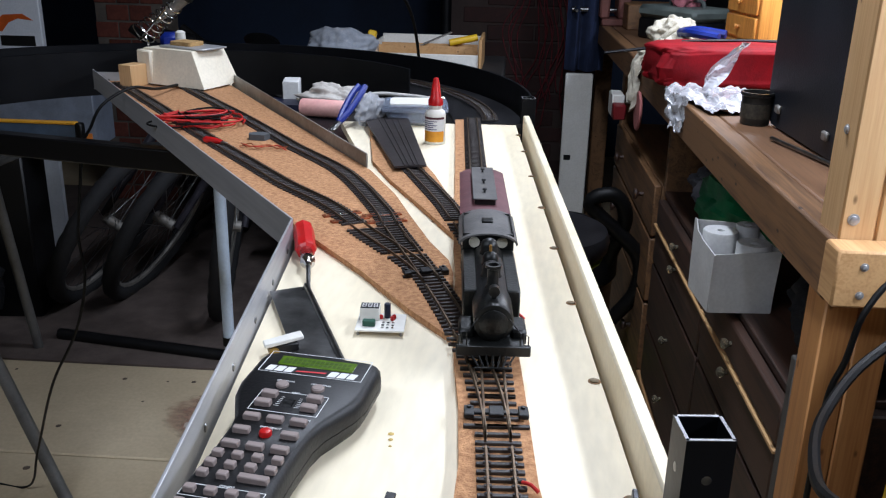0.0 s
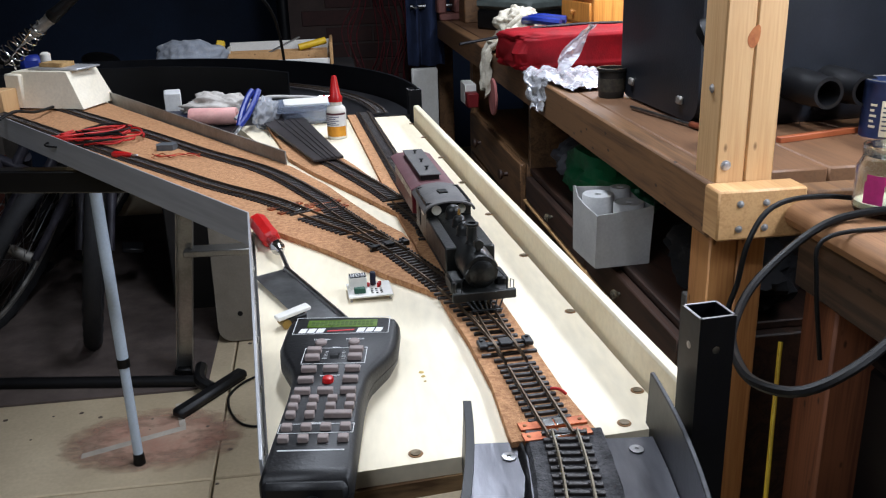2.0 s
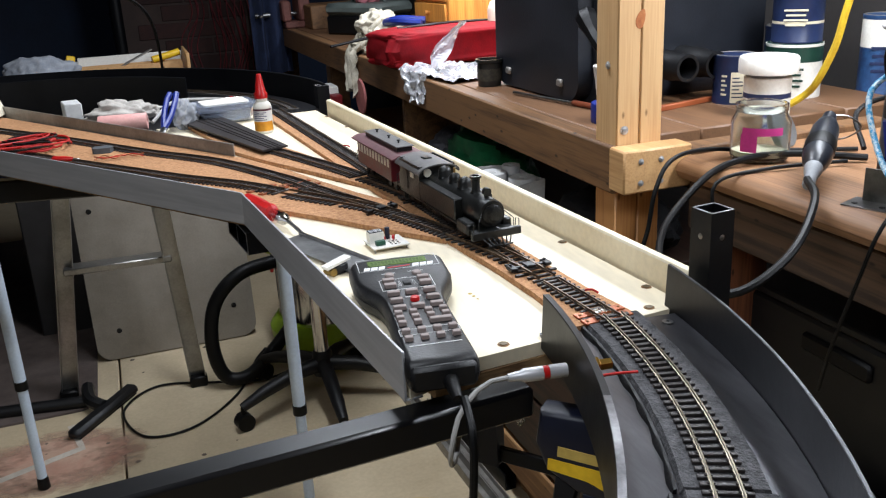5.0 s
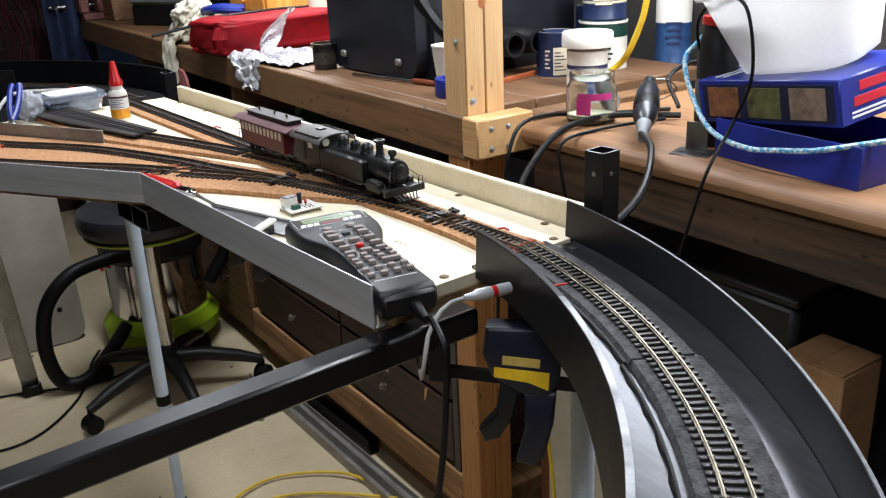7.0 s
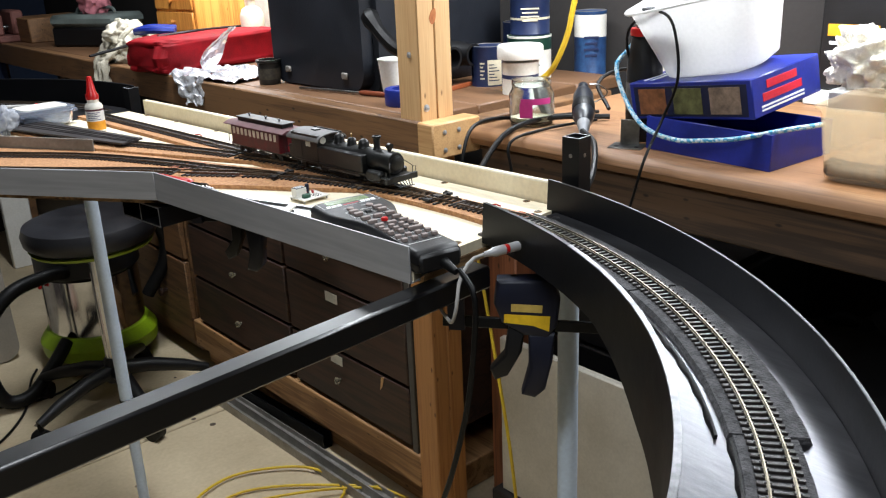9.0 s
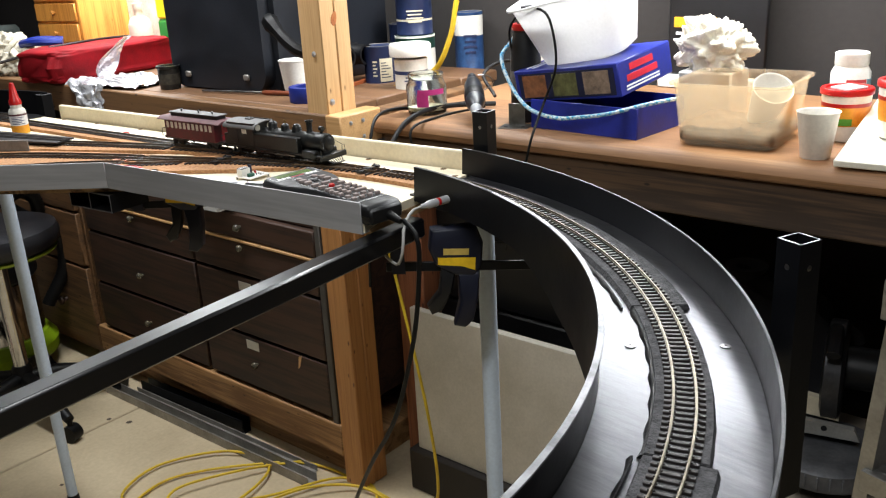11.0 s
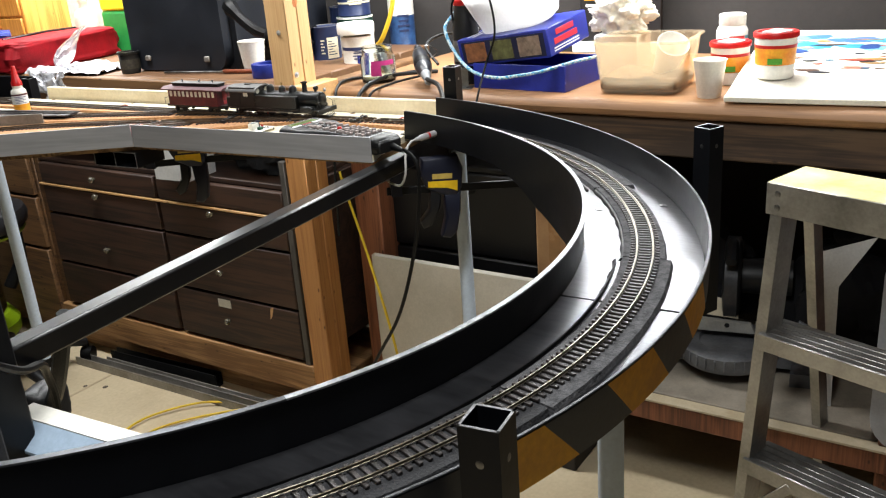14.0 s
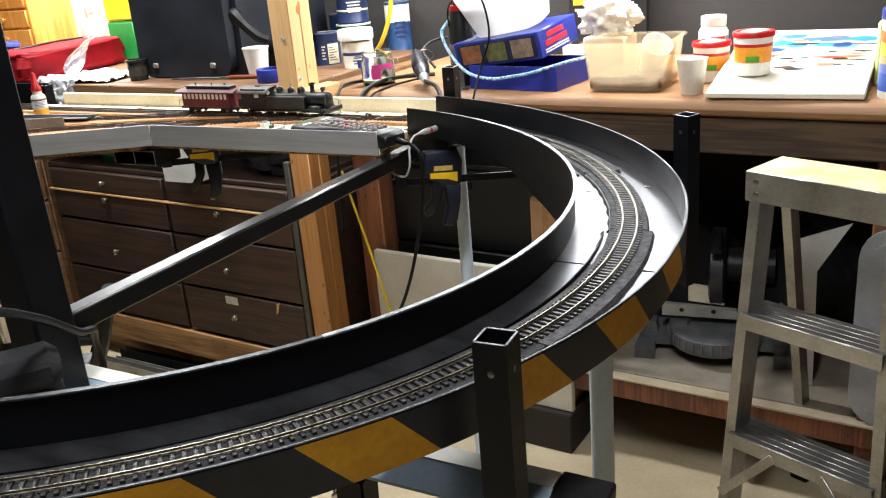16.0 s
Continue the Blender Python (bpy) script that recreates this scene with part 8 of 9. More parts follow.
for k in range(5):
    m = Matrix.Rotation(math.radians(72 * k + 185), 4, "Z")
    part("base_arm", Shape().tube([m @ Vector(p) for p in ((0.02, 0, 0.125), (0.10, 0, 0.120), (0.20, 0, 0.095), (0.27, 0, 0.070))], [0.024, 0.022, 0.019, 0.014], 10), BLACK_PLASTIC, stool)
    cst = part("castor", Shape().rod((0, -0.018, 0.026), (0, 0.018, 0.026), 0.026, 18).rod((0, 0, 0.030), (0, 0, 0.070), 0.008, 8), BLACK_RUBBER, stool, m=m @ pose(0.268, 0, 0, 0, 0, 25 * k))

# wet and dry vacuum cleaner
vac = thing("vacuum_cleaner", pose(0.235, 2.66, 0, 0, 0, -10), "drum vacuum cleaner with a black head and lime green base", "vacuum cleaner")
part("drum", Shape().lathe([(0.150, 0.13), (0.155, 0.135), (0.155, 0.33), (0.150, 0.335)], 36), CHROME, vac, "polished steel drum")
part("base", Shape().lathe([(0.165, 0.055), (0.185, 0.06), (0.190, 0.10), (0.165, 0.135), (0.15, 0.136)], 36), surface("lime_green_plastic", c(156, 190, 30), 0.4, 0, c(136, 168, 24), 14, 0.04), vac, "lime green base")
part("head", Shape().lathe([(0.158, 0.335), (0.166, 0.345), (0.166, 0.40), (0.150, 0.45), (0.10, 0.475), (0, 0.478)], 36), BLACK_PLASTIC, vac, "black motor head")
part("handle", Shape().tube(spline([(-0.07, 0, 0.46), (-0.06, 0, 0.515), (0.06, 0, 0.515), (0.07, 0, 0.46)], 0.012), 0.012), BLACK_PLASTIC, vac)
part("latch", Shape().box((0.012, 0.03, 0.05), (-0.160, -0.05, 0.33), 0.003), RED_PLASTIC, vac, "red drum latch")
for k in range(4):
    part("castor", Shape().rod((0.15 * math.cos(k * 1.571 + 0.8), 0.15 * math.sin(k * 1.571 + 0.8) - 0.012, 0.027), (0.15 * math.cos(k * 1.571 + 0.8), 0.15 * math.sin(k * 1.571 + 0.8) + 0.012, 0.027), 0.027, 14), BLACK_RUBBER, vac)
hose = spline([(0.13, 2.54, 0.37), (0.06, 2.50, 0.385), (-0.05, 2.47, 0.37), (-0.13, 2.46, 0.29), (-0.155, 2.46, 0.16), (-0.13, 2.46, 0.045), (-0.06, 2.46, 0.030), (0.02, 2.50, 0.075), (0.10, 2.56, 0.13)], 0.006)
solo("vacuum_hose", Shape().tube(hose, [0.021 + (0.0016 if i % 2 else 0) for i in range(len(hose))], 12), BLACK_RUBBER, "ribbed black vacuum hose in a loop", "hose", sharp=60)
hose2 = spline([(0.36, 2.58, 0.40), (0.40, 2.52, 0.56), (0.36, 2.50, 0.635), (0.30, 2.50, 0.60), (0.44, 2.52, 0.46), (0.45, 2.53, 0.34), (0.38, 2.55, 0.22)], 0.006)
solo("vacuum_hose", Shape().tube(hose2, [0.021 + (0.0016 if i % 2 else 0) for i in range(len(hose2))], 12), BLACK_RUBBER, "ribbed black vacuum hose standing in a loop", "hose", sharp=60)
vh = thing("vacuum_floor_head", pose(-0.495, 2.425, 0.0, 0, 0, 57), "black vacuum floor head with its tube lying on the concrete", "floor head")
part("head", Shape().box((0.30, 0.045, 0.030), (0, 0, 0.018), 0.010), BLACK_PLASTIC, vh)
part("brush", Shape().box((0.28, 0.010, 0.012), (0, -0.012, 0.006), 0.002), BLACK_RUBBER, vh)
part("neck", Shape().tube(spline([(0.01, 0.01, 0.025), (0.02, 0.06, 0.035), (0.10, 0.13, 0.030)], 0.01), 0.020), BLACK_PLASTIC, vh)
vt = thing("vacuum_tube", pose(-0.55, 2.500, 0.021), "long black vacuum tube lying on the floor", "vacuum tube")
part("tube", Shape().rod((0, 0, 0), (-0.88, 0.10, 0), 0.019, 18), BLACK_PLASTIC, vt)

DARK_STEEL = surface("dark_oxidised_steel", c(70, 70, 72), 0.45, 0.6, c(48, 48, 50), 20, 0.1, 160)
LADDER = surface("ladder_aluminium", c(176, 175, 172), 0.32, 0.9, c(120, 119, 116), 5, 0.08, 160)


def channel(p, q, w, dp, mat, parent, out, name="rail"):
    """A U channel from p to q; out is the way its open side faces."""
    p, q, out = Vector(p), Vector(q), Vector(out)
    z = (q - p).normalized()
    y = (out - out.dot(z) * z).normalized()
    x = y.cross(z)
    m = Matrix.Translation(p) @ Matrix((x, y, z)).transposed().to_4x4()
    L = (q - p).length
    h, k = w / 2, 0.0022
    sh = Shape().prism([(-h, 0), (h, 0), (h, dp), (h - k, dp), (h - k, k), (k - h, k), (k - h, dp), (-h, dp)], 0, L, m)
    return part(name, sh, mat, parent)


# step ladder behind the layout, standing before a grey panel
l2 = thing("step_ladder", pose(0, 0, 0), "light grey aluminium step ladder standing on the concrete", "step ladder", "step ladders")
for a, b in (((-0.605, 2.589, 0.0), (-0.478, 2.49, 0.92)), ((-0.212, 2.531, 0.0), (-0.262, 2.49, 0.92))):
    channel(a, b, 0.050, 0.022, LADDER, l2, (0, -1, 0))
    part("foot", Shape().box((0.055, 0.04, 0.035), (a[0], a[1] - 0.01, 0.0175), 0.005), BLACK_RUBBER, l2)
for z in (0.44, 0.70):
    f = z / 0.92
    x0, x1 = -0.605 + 0.127 * f, -0.212 - 0.050 * f
    part("tread", Shape().box((x1 - x0, 0.060, 0.020), ((x0 + x1) / 2, 2.535, z), 0.003), LADDER, l2)
part("top_cap", Shape().box((0.26, 0.10, 0.05), (-0.37, 2.50, 0.925), 0.004), LADDER, l2)
LAMINATE = surface("grey_laminate_panel", c(150, 142, 130), 0.5, 0, c(124, 116, 104), 4, 0.08)
gpn = thing("laminate_sheet", pose(-0.262, 2.875, 0.002, 0, 0, 3), "large grey rounded laminate sheet leaning behind a step ladder", "board")
part("sheet", Shape().prism(rounded(0.54, 0.70, 0.05), -0.009, 0.009, pose(0, 0, 0.35, 84, 0, 0)), LAMINATE, gpn)
for x, z in ((-0.19, 0.10), (-0.22, 0.52), (0.20, 0.12)):
    part("bolt_hole", Shape().lathe([(0.009, 0), (0.009, 0.0008), (0, 0.0008)], 12, m=pose(x, -0.0095 - 0.0 * z, 0.35, 84, 0, 0) @ pose(0, z - 0.35, 0.0005)), BLACK_PLASTIC, gpn, "dark bolt hole")

# step ladder in front of the near bench
ls = thing("step_ladder", pose(0.492, -0.050, 0, 0, 0, -105.2), "small aluminium step ladder with a mottled cream and yellow top", "step ladder", "step ladders")
MOTTLED_CAP = surface("mottled_cap_aluminium", c(206, 202, 186), 0.45, 0.3, c(214, 196, 120), 7, 0.1, 160, contrast=0.35)
W_, FOOT, SPREAD, CAP = 0.292, -0.030, 0.030, 0.125
part("top_cap", Shape().box((W_ + 0.012, CAP, 0.004), (W_ / 2, CAP / 2, 0.858), 0.001), MOTTLED_CAP, ls, "mottled cream and yellow flat top")
part("cap_front", Shape().box((W_ + 0.012, 0.003, 0.058), (W_ / 2, -0.001, 0.830), 0.0008), LADDER, ls)
part("cap_back", Shape().box((W_ + 0.012, 0.003, 0.058), (W_ / 2, CAP + 0.001, 0.830), 0.0008), LADDER, ls)
for s, x0 in ((-1, 0.004), (1, W_ - 0.004)):
    part("cap_side", Shape().box((0.003, CAP - 0.002, 0.056), (x0 + s * 0.003, CAP / 2, 0.830), 0.0008), LADDER, ls)
    channel((x0 + s * (SPREAD - 0.020), FOOT + 0.012, 0.0), (x0 - s * 0.024, 0.028, 0.853), 0.055, 0.022, LADDER, ls, (s, 0, 0), "front_rail")
    channel((x0 + s * (SPREAD - 0.020), 0.330, 0.0), (x0 - s * 0.022, CAP - 0.018, 0.853), 0.030, 0.020, LADDER, ls, (s, 0, 0), "rear_rail")
    part("shoe", Shape().box((0.05, 0.055, 0.03), (x0 + s * SPREAD, FOOT, 0.015), 0.005), BLACK_RUBBER, ls)
    part("shoe", Shape().box((0.045, 0.050, 0.03), (x0 + s * SPREAD, 0.330, 0.015), 0.005), BLACK_RUBBER, ls)
    for z in (0.841, 0.816):
        part("rivet", Shape().lathe([(0.006, 0), (0.005, 0.002), (0, 0.0026)], 10), STEEL, ls, m=pose(x0 - s * 0.012, -0.0025, z, 90, 0, 0))
for z in (0.302, 0.572):
    f = z / 0.845
    y0 = FOOT + (0.010 - FOOT) * f - 0.022
    wd = SPREAD * (1 - f)
    tr_ = part("tread", Shape().box((W_ + 2 * wd - 0.030, 0.085, 0.003), (W_ / 2, y0 + 0.045, z), 0.0006).box((W_ + 2 * wd - 0.030, 0.003, 0.032), (W_ / 2, y0 + 0.002, z - 0.015), 0.0006).box((W_ + 2 * wd - 0.030, 0.003, 0.030), (W_ / 2, y0 + 0.088, z - 0.014), 0.0006), LADDER, ls)
    for k in range(4):
        part("tread_rib", Shape().box((W_ + 2 * wd - 0.044, 0.003, 0.002), (W_ / 2, y0 + 0.018 + 0.018 * k, z + 0.002), 0.0005), LADDER, ls)
part("cross_brace", Shape().rod((-0.008, 0.190, 0.45), (W_ + 0.008, 0.190, 0.45), 0.0045, 10), DARK_STEEL, ls, "thin dark cross bar")
for s, x0 in ((-1, 0.0), (1, W_)):
    foot_, head_ = Vector((x0 + s * 0.016, -0.044, 0.155)), Vector((x0 - s * 0.098, -0.036, 0.284))
    part("knee_brace", Shape().box((0.020, 0.003, (head_ - foot_).length), (0, 0, 0), 0.0006), LADDER, ls, m=Matrix.Translation((foot_ + head_) / 2) @ (head_ - foot_).to_track_quat("Z", "X").to_matrix().to_4x4())

part("diagonal_brace", Shape().rod((-0.01, 0.150, 0.53), (W_ + 0.01, 0.215, 0.40), 0.0045, 10), DARK_STEEL, ls, "thin diagonal steel brace")

# mitre saw on the lower shelf, and dark sacks added for the shade behind it
ms = thing("mitre_saw", put(0.330, -0.975, 0.246, -78), "grey mitre saw with a drilled pale fence on the lower shelf", "mitre saw")
CAST = surface("grey_cast_metal", c(112, 113, 116), 0.5, 0.4, c(82, 83, 86), 18, 0.2, 140)
part("table", Shape().lathe([(0.100, 0.034), (0.112, 0.036), (0.116, 0.046), (0.116, 0.074), (0.110, 0.078), (0.070, 0.078), (0.066, 0.070), (0, 0.070)], 40), CAST, ms, "round cast turntable")
for k in range(16):
    a = radians(180 + 11.2 * k)
    part("table_rib", Shape().box((0.004, 0.006, 0.026), (0.117 * math.cos(a), 0.117 * math.sin(a), 0.059), 0.001), CAST, ms)
part("base", Shape().prism([(-0.19, -0.02), (0.19, -0.02), (0.17, 0.10), (-0.17, 0.10)], 0.020, 0.044), CAST, ms, "cast base casting")
for x in (-0.17, 0.17):
    part("foot", Shape().prism([(-0.026, -0.05), (0.026, -0.05), (0.020, 0.05), (-0.020, 0.05)], 0.0, 0.034, pose(x, -0.02, 0)), CAST, ms, "splayed cast foot")
    part("foot_slope", Shape().prism([(-0.018, 0.034), (0.018, 0.034), (0.010, 0.075), (-0.010, 0.075)], -0.02, 0.02, pose(x * 0.94, 0.02, 0, 90, 0, 0)), CAST, ms)
fence_ = part("fence", Shape().prism([(-0.135, 0.078), (0.062, 0.078), (0.050, 0.102), (-0.135, 0.112)], -0.008, 0.008, pose(0.0, 0.020, 0.012, 90, 0, 0)), surface("pale_fence_metal", c(176, 174, 168), 0.4, 0.4, c(140, 138, 132), 12, 0.1), ms, "pale drilled fence")
for x in (-0.085, -0.005):
    part("fence_hole", Shape().lathe([(0.006, 0), (0.006, 0.0006), (0, 0.0006)], 14, m=pose(x, 0.0116, 0.108, 90, 0, 0)), BLACK_PLASTIC, fence_)
part("fence_block", Shape().prism([(-0.070, 0.128), (0.020, 0.120), (-0.012, 0.165), (-0.070, 0.172)], -0.008, 0.008, pose(0.0, 0.036, 0.0, 90, 0, 0)), surface("cream_fence_face", c(214, 204, 180), 0.55), ms, "cream sacrificial fence face")
part("blade_guard", Shape().lathe([(0.09, -0.02), (0.105, -0.015), (0.105, 0.015), (0.09, 0.02)], 28, m=pose(0, 0.10, 0.20, 0, 90, 0)), DARK_STEEL, ms)
part("motor", Shape().rod((0.02, 0.12, 0.20), (0.14, 0.12, 0.20), 0.045, 20), BLACK_PLASTIC, ms)
part("handle", Shape().tube(spline([(0, 0.07, 0.29), (0, 0.02, 0.32), (0, -0.03, 0.29)], 0.015), 0.014), BLACK_PLASTIC, ms)
card = thing("folded_white_sheet", pose(0.832, -0.110, 0.246, 0, 0, 0), "bent off-white card sheet standing under the bench", "card")
part("leaf", Shape().prism([(0.042, 0.366), (-0.068, 0.416), (0.0, 0.292)], -0.001, 0.001, pose(0, 0, 0, 90, 0, 90)), CARTON, card)
part("stalk", Shape().prism([(0.042, 0.366), (0.0, 0.292), (-0.006, 0.0), (0.010, 0.0)], -0.001, 0.001, pose(0.0022, 0, 0, 90, 0, 90)), CARTON, card, "narrow folded tail")
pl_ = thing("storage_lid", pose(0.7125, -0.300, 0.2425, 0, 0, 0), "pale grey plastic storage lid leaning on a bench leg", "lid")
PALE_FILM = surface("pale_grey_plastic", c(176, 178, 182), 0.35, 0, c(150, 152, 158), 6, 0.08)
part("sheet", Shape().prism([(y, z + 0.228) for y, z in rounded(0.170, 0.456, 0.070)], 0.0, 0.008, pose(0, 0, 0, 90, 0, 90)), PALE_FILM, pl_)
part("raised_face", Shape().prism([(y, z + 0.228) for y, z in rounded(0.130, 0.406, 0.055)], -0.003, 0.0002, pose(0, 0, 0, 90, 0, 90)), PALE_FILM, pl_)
# Added sacks hide the wall so the under-bench shade reads black.
for d_, s_, r_, q_ in ((0.53, -1.20, 0.12, 33), (0.45, -0.45, 0.15, 37)):
    dark_sack(r_, q_, (0.9, 1.2, 1.3), "dark cloth sack added to fill the shade under the bench", put(d_, s_, 0.247))
solo("plank", Shape().box((0.05, 0.60, 0.10), (0, 0, 0.05), 0.004), PINE_Y, "pine plank lying on edge on the floor", "plank", m=pose(0.42, -0.42, 0, 0, 0, 12))

# ---- bicycles against the far wall ----
TYRE = surface("bike_tyre", c(40, 40, 42), 0.8, 0, c(28, 28, 30), 60, 0.6, 200)
BIKE = surface("dark_bike_frame", c(60, 58, 66), 0.35, 0.2, c(30, 28, 34), 12, 0.05)


def bicycle(m, label, mark):
    b = thing("bicycle", m, label, "bicycle", "bicycles")
    for x, nm in ((0.0, "front_wheel"), (1.02, "rear_wheel")):
        ring = [Vector((x + 0.315 * math.cos(2 * math.pi * i / 56), 0, 0.335 + 0.315 * math.sin(2 * math.pi * i / 56))) for i in range(56)]
        w = part(nm, Shape().tube(ring, [0.028 + (0.003 if i % 2 else 0) for i in range(56)], 10, True), TYRE, b)
        rim_ = [Vector((x + 0.285 * math.cos(2 * math.pi * i / 40), 0, 0.335 + 0.285 * math.sin(2 * math.pi * i / 40))) for i in range(40)]
        part("rim", Shape().tube(rim_, 0.010, 6, True), ALU_DULL, w)
        sp = Shape()
        for k in range(20):
            a = 2 * math.pi * k / 20
            sp.rod((x + 0.02 * math.cos(a + 0.8), 0.02 * (-1) ** k, 0.335 + 0.02 * math.sin(a + 0.8)), (x + 0.28 * math.cos(a), 0, 0.335 + 0.28 * math.sin(a)), 0.0012, 5)
        part("spokes", sp, STEEL, w)
        part("hub", Shape().rod((x, -0.04, 0.335), (x, 0.04, 0.335), 0.020, 12), ALU_DULL, w)
    fr_ = Shape()
    for p, q, r in (((0.20, 0, 0.78), (0.62, 0, 0.72), 0.019), ((0.22, 0, 0.70), (0.55, 0, 0.33), 0.021), ((0.60, 0, 0.86), (0.55, 0, 0.33), 0.017), ((0.55, 0.02, 0.33), (1.02, 0.05, 0.335), 0.010), ((0.55, -0.02, 0.33), (1.02, -0.05, 0.335), 0.010), ((0.60, 0.02, 0.72), (1.02, 0.05, 0.335), 0.009), ((0.60, -0.02, 0.72), (1.02, -0.05, 0.335), 0.009)):
        fr_.rod(p, q, r, 12)
    part("frame", fr_, BIKE, b)
    fk = Shape()
    for s in (-1, 1):
        fk.rod((0.0, s * 0.05, 0.335), (0.13, s * 0.05, 0.62), 0.014, 10).rod((0.07, s * 0.05, 0.48), (0.15, s * 0.05, 0.68), 0.018, 10)
    part("fork", fk.rod((0.15, -0.06, 0.68), (0.15, 0.06, 0.68), 0.018, 10).rod((0.15, 0, 0.68), (0.21, 0, 0.86), 0.018, 10), BIKE, b, "suspension fork")
    part("handlebar", Shape().tube(spline([(0.24, -0.31, 0.93), (0.20, -0.12, 0.92), (0.17, 0.0, 0.90), (0.20, 0.12, 0.92), (0.24, 0.31, 0.93)], 0.02), 0.012), BLACK_PAINT, b)
    for s in (-1, 1):
        part("grip", Shape().rod((0.225, s * 0.20, 0.926), (0.245, s * 0.32, 0.931), 0.017, 12), BLACK_RUBBER, b)
        part("brake_lever", Shape().tube([(0.20, s * 0.15, 0.925), (0.14, s * 0.19, 0.905), (0.15, s * 0.27, 0.90)], 0.005, 6), ALU_DULL, b)
        part("pedal", Shape().box((0.09, 0.08, 0.02), (0.55 + s * 0.12, s * 0.13, 0.33 + s * 0.12), 0.004), BLACK_PLASTIC, b)
    part("saddle", Shape().lathe([(0.02, -0.13), (0.035, -0.06), (0.065, 0.05), (0.075, 0.11), (0.05, 0.14), (0, 0.145)], 18, m=pose(0.62, 0, 0.90, 0, 90, 0) @ Matrix.Diagonal((0.45, 1, 1, 1))), BLACK_RUBBER, b)
    part("chainring", Shape().lathe([(0.08, 0), (0.088, 0.002), (0.088, 0.004), (0, 0.004)], 26, m=pose(0.55, -0.05, 0.33, 90, 0, 0)), STEEL, b)
    if mark:
        part("orange_reflector", Shape().box((0.035, 0.016, 0.12), (0, 0, 0), 0.006), surface("orange_reflector", c(226, 120, 30), 0.35), b, "orange fork sticker", m=pose(0.085, -0.066, 0.50, 0, 24, 0))
    return b


for x, y, deg, lean, lab, mk in ((-1.557, 2.992, 86, 28.6, "dark mountain bicycle with an orange fork sticker parked against others", True), (-1.389, 3.055, 86, 28.6, "dark mountain bicycle parked among other bicycles", False), (-0.985, 2.915, 104, 9, "black bicycle parked at the end of a row", False)):
    bicycle(pose(x, y, 0, 0, 0, deg) @ pose(0, 0, 0.0, lean, 0, 0), lab, mk)

# Dull sheet added where the floor round the bicycles lies in shade.
solo("floor_mat", Shape().prism(rounded(1.86, 2.00, 0.06), 0.0, 0.007), surface("floor_shade_brown", c(104, 92, 86), 0.9, 0, c(78, 68, 64), 9, 0.5, 240), "brown-grey sheet added for the floor shade under the parked bicycles", "mat", m=pose(-1.50, 3.43, 0.0005, 0, 0, 3))

# ---- far end of the garage ----
sb = thing("white_sign_board", pose(-2.16, 3.42, 0, 0, 0, 4), "white board with an orange swoosh standing behind the bicycles", "sign board")
part("board", Shape().box((0.62, 0.03, 1.70), (0, 0, 0.85), 0.004), surface("white_panel_paint", c(230, 234, 240), 0.5, 0, c(214, 220, 228), 4, 0.05), sb)
part("orange_swoosh", Shape().prism([(0.10, 0.93), (0.16, 0.985), (0.24, 0.99), (0.28, 0.965), (0.22, 0.972), (0.18, 0.955), (0.15, 0.92)], 0, 0.002, pose(0, -0.0152, 0, 90, 0, 0)), surface("orange_print", c(220, 100, 30), 0.5), sb, "orange printed swoosh")
part("dark_lettering", Shape().box((0.14, 0.002, 0.04), (0.21, -0.0163, 0.885), 0.0004), BLACK_PLASTIC, sb, "dark printed bar")
part("grey_mark", Shape().box((0.12, 0.002, 0.02), (0.10, -0.0163, 1.25), 0.0004), ALU_DULL, sb)
BRICK = surface("dark_red_brick", c(112, 62, 50), 0.85, 0, c(84, 44, 36), 30, 0.5, 200, random_tint=0.25)
pier = thing("brick_pier", pose(-1.86, 4.30, 0, 0, 0, 3), "dark red brick pier at the garage end wall", "brick pier", kind="structure")
part("mortar_core", Shape().box((0.33, 0.20, 2.45), (0, 0, 1.225), 0.002), surface("grey_mortar", c(110, 102, 94), 0.9), pier)
brick_mesh = Shape().box((0.108, 0.006, 0.072), (0, 0, 0), 0.003).mesh("brick", BRICK)
for r in range(30):
    for k in range(4 if r % 2 else 3):
        x = -0.112 + 0.114 * k - (0.057 if r % 2 else 0)
        if abs(x) < 0.12:
            piece("brick", brick_mesh, pier, pose(x, -0.102, 0.045 + 0.081 * r))
bw = thing("brick_wall_panel", pose(0.02, 4.53, 0, 0, 0, 3.15), "dark brown brick wall beside the blue wall", "brick wall", kind="structure")
part("mortar_core", Shape().box((0.72, 0.08, 2.45), (0, 0, 1.225), 0.002), surface("dark_mortar", c(64, 52, 48), 0.9), bw)
brick_mesh2 = Shape().box((0.225, 0.008, 0.072), (0, 0, 0), 0.003).mesh("brick", surface("dark_brown_brick", c(56, 34, 31), 0.85, 0, c(40, 24, 22), 30, 0.5, 200, random_tint=0.25))
for r in range(28):
    for k in range(4):
        x = -0.30 + 0.235 * k - (0.117 if r % 2 else 0)
        if abs(x) < 0.27:
            piece("brick", brick_mesh2, bw, pose(x, -0.041, 0.045 + 0.083 * r))
solo("black_downpipe", Shape().rod((0, 0, 0), (0, 0, 2.45), 0.03, 16), BLACK_PAINT, "black pipe up the end wall", "pipe", m=pose(-0.36, 4.48, 0))
DIM_RED = surface("dull_red_sheath", c(104, 26, 32), 0.6, 0, c(70, 18, 24), 30, 0.02)
random.seed(3)
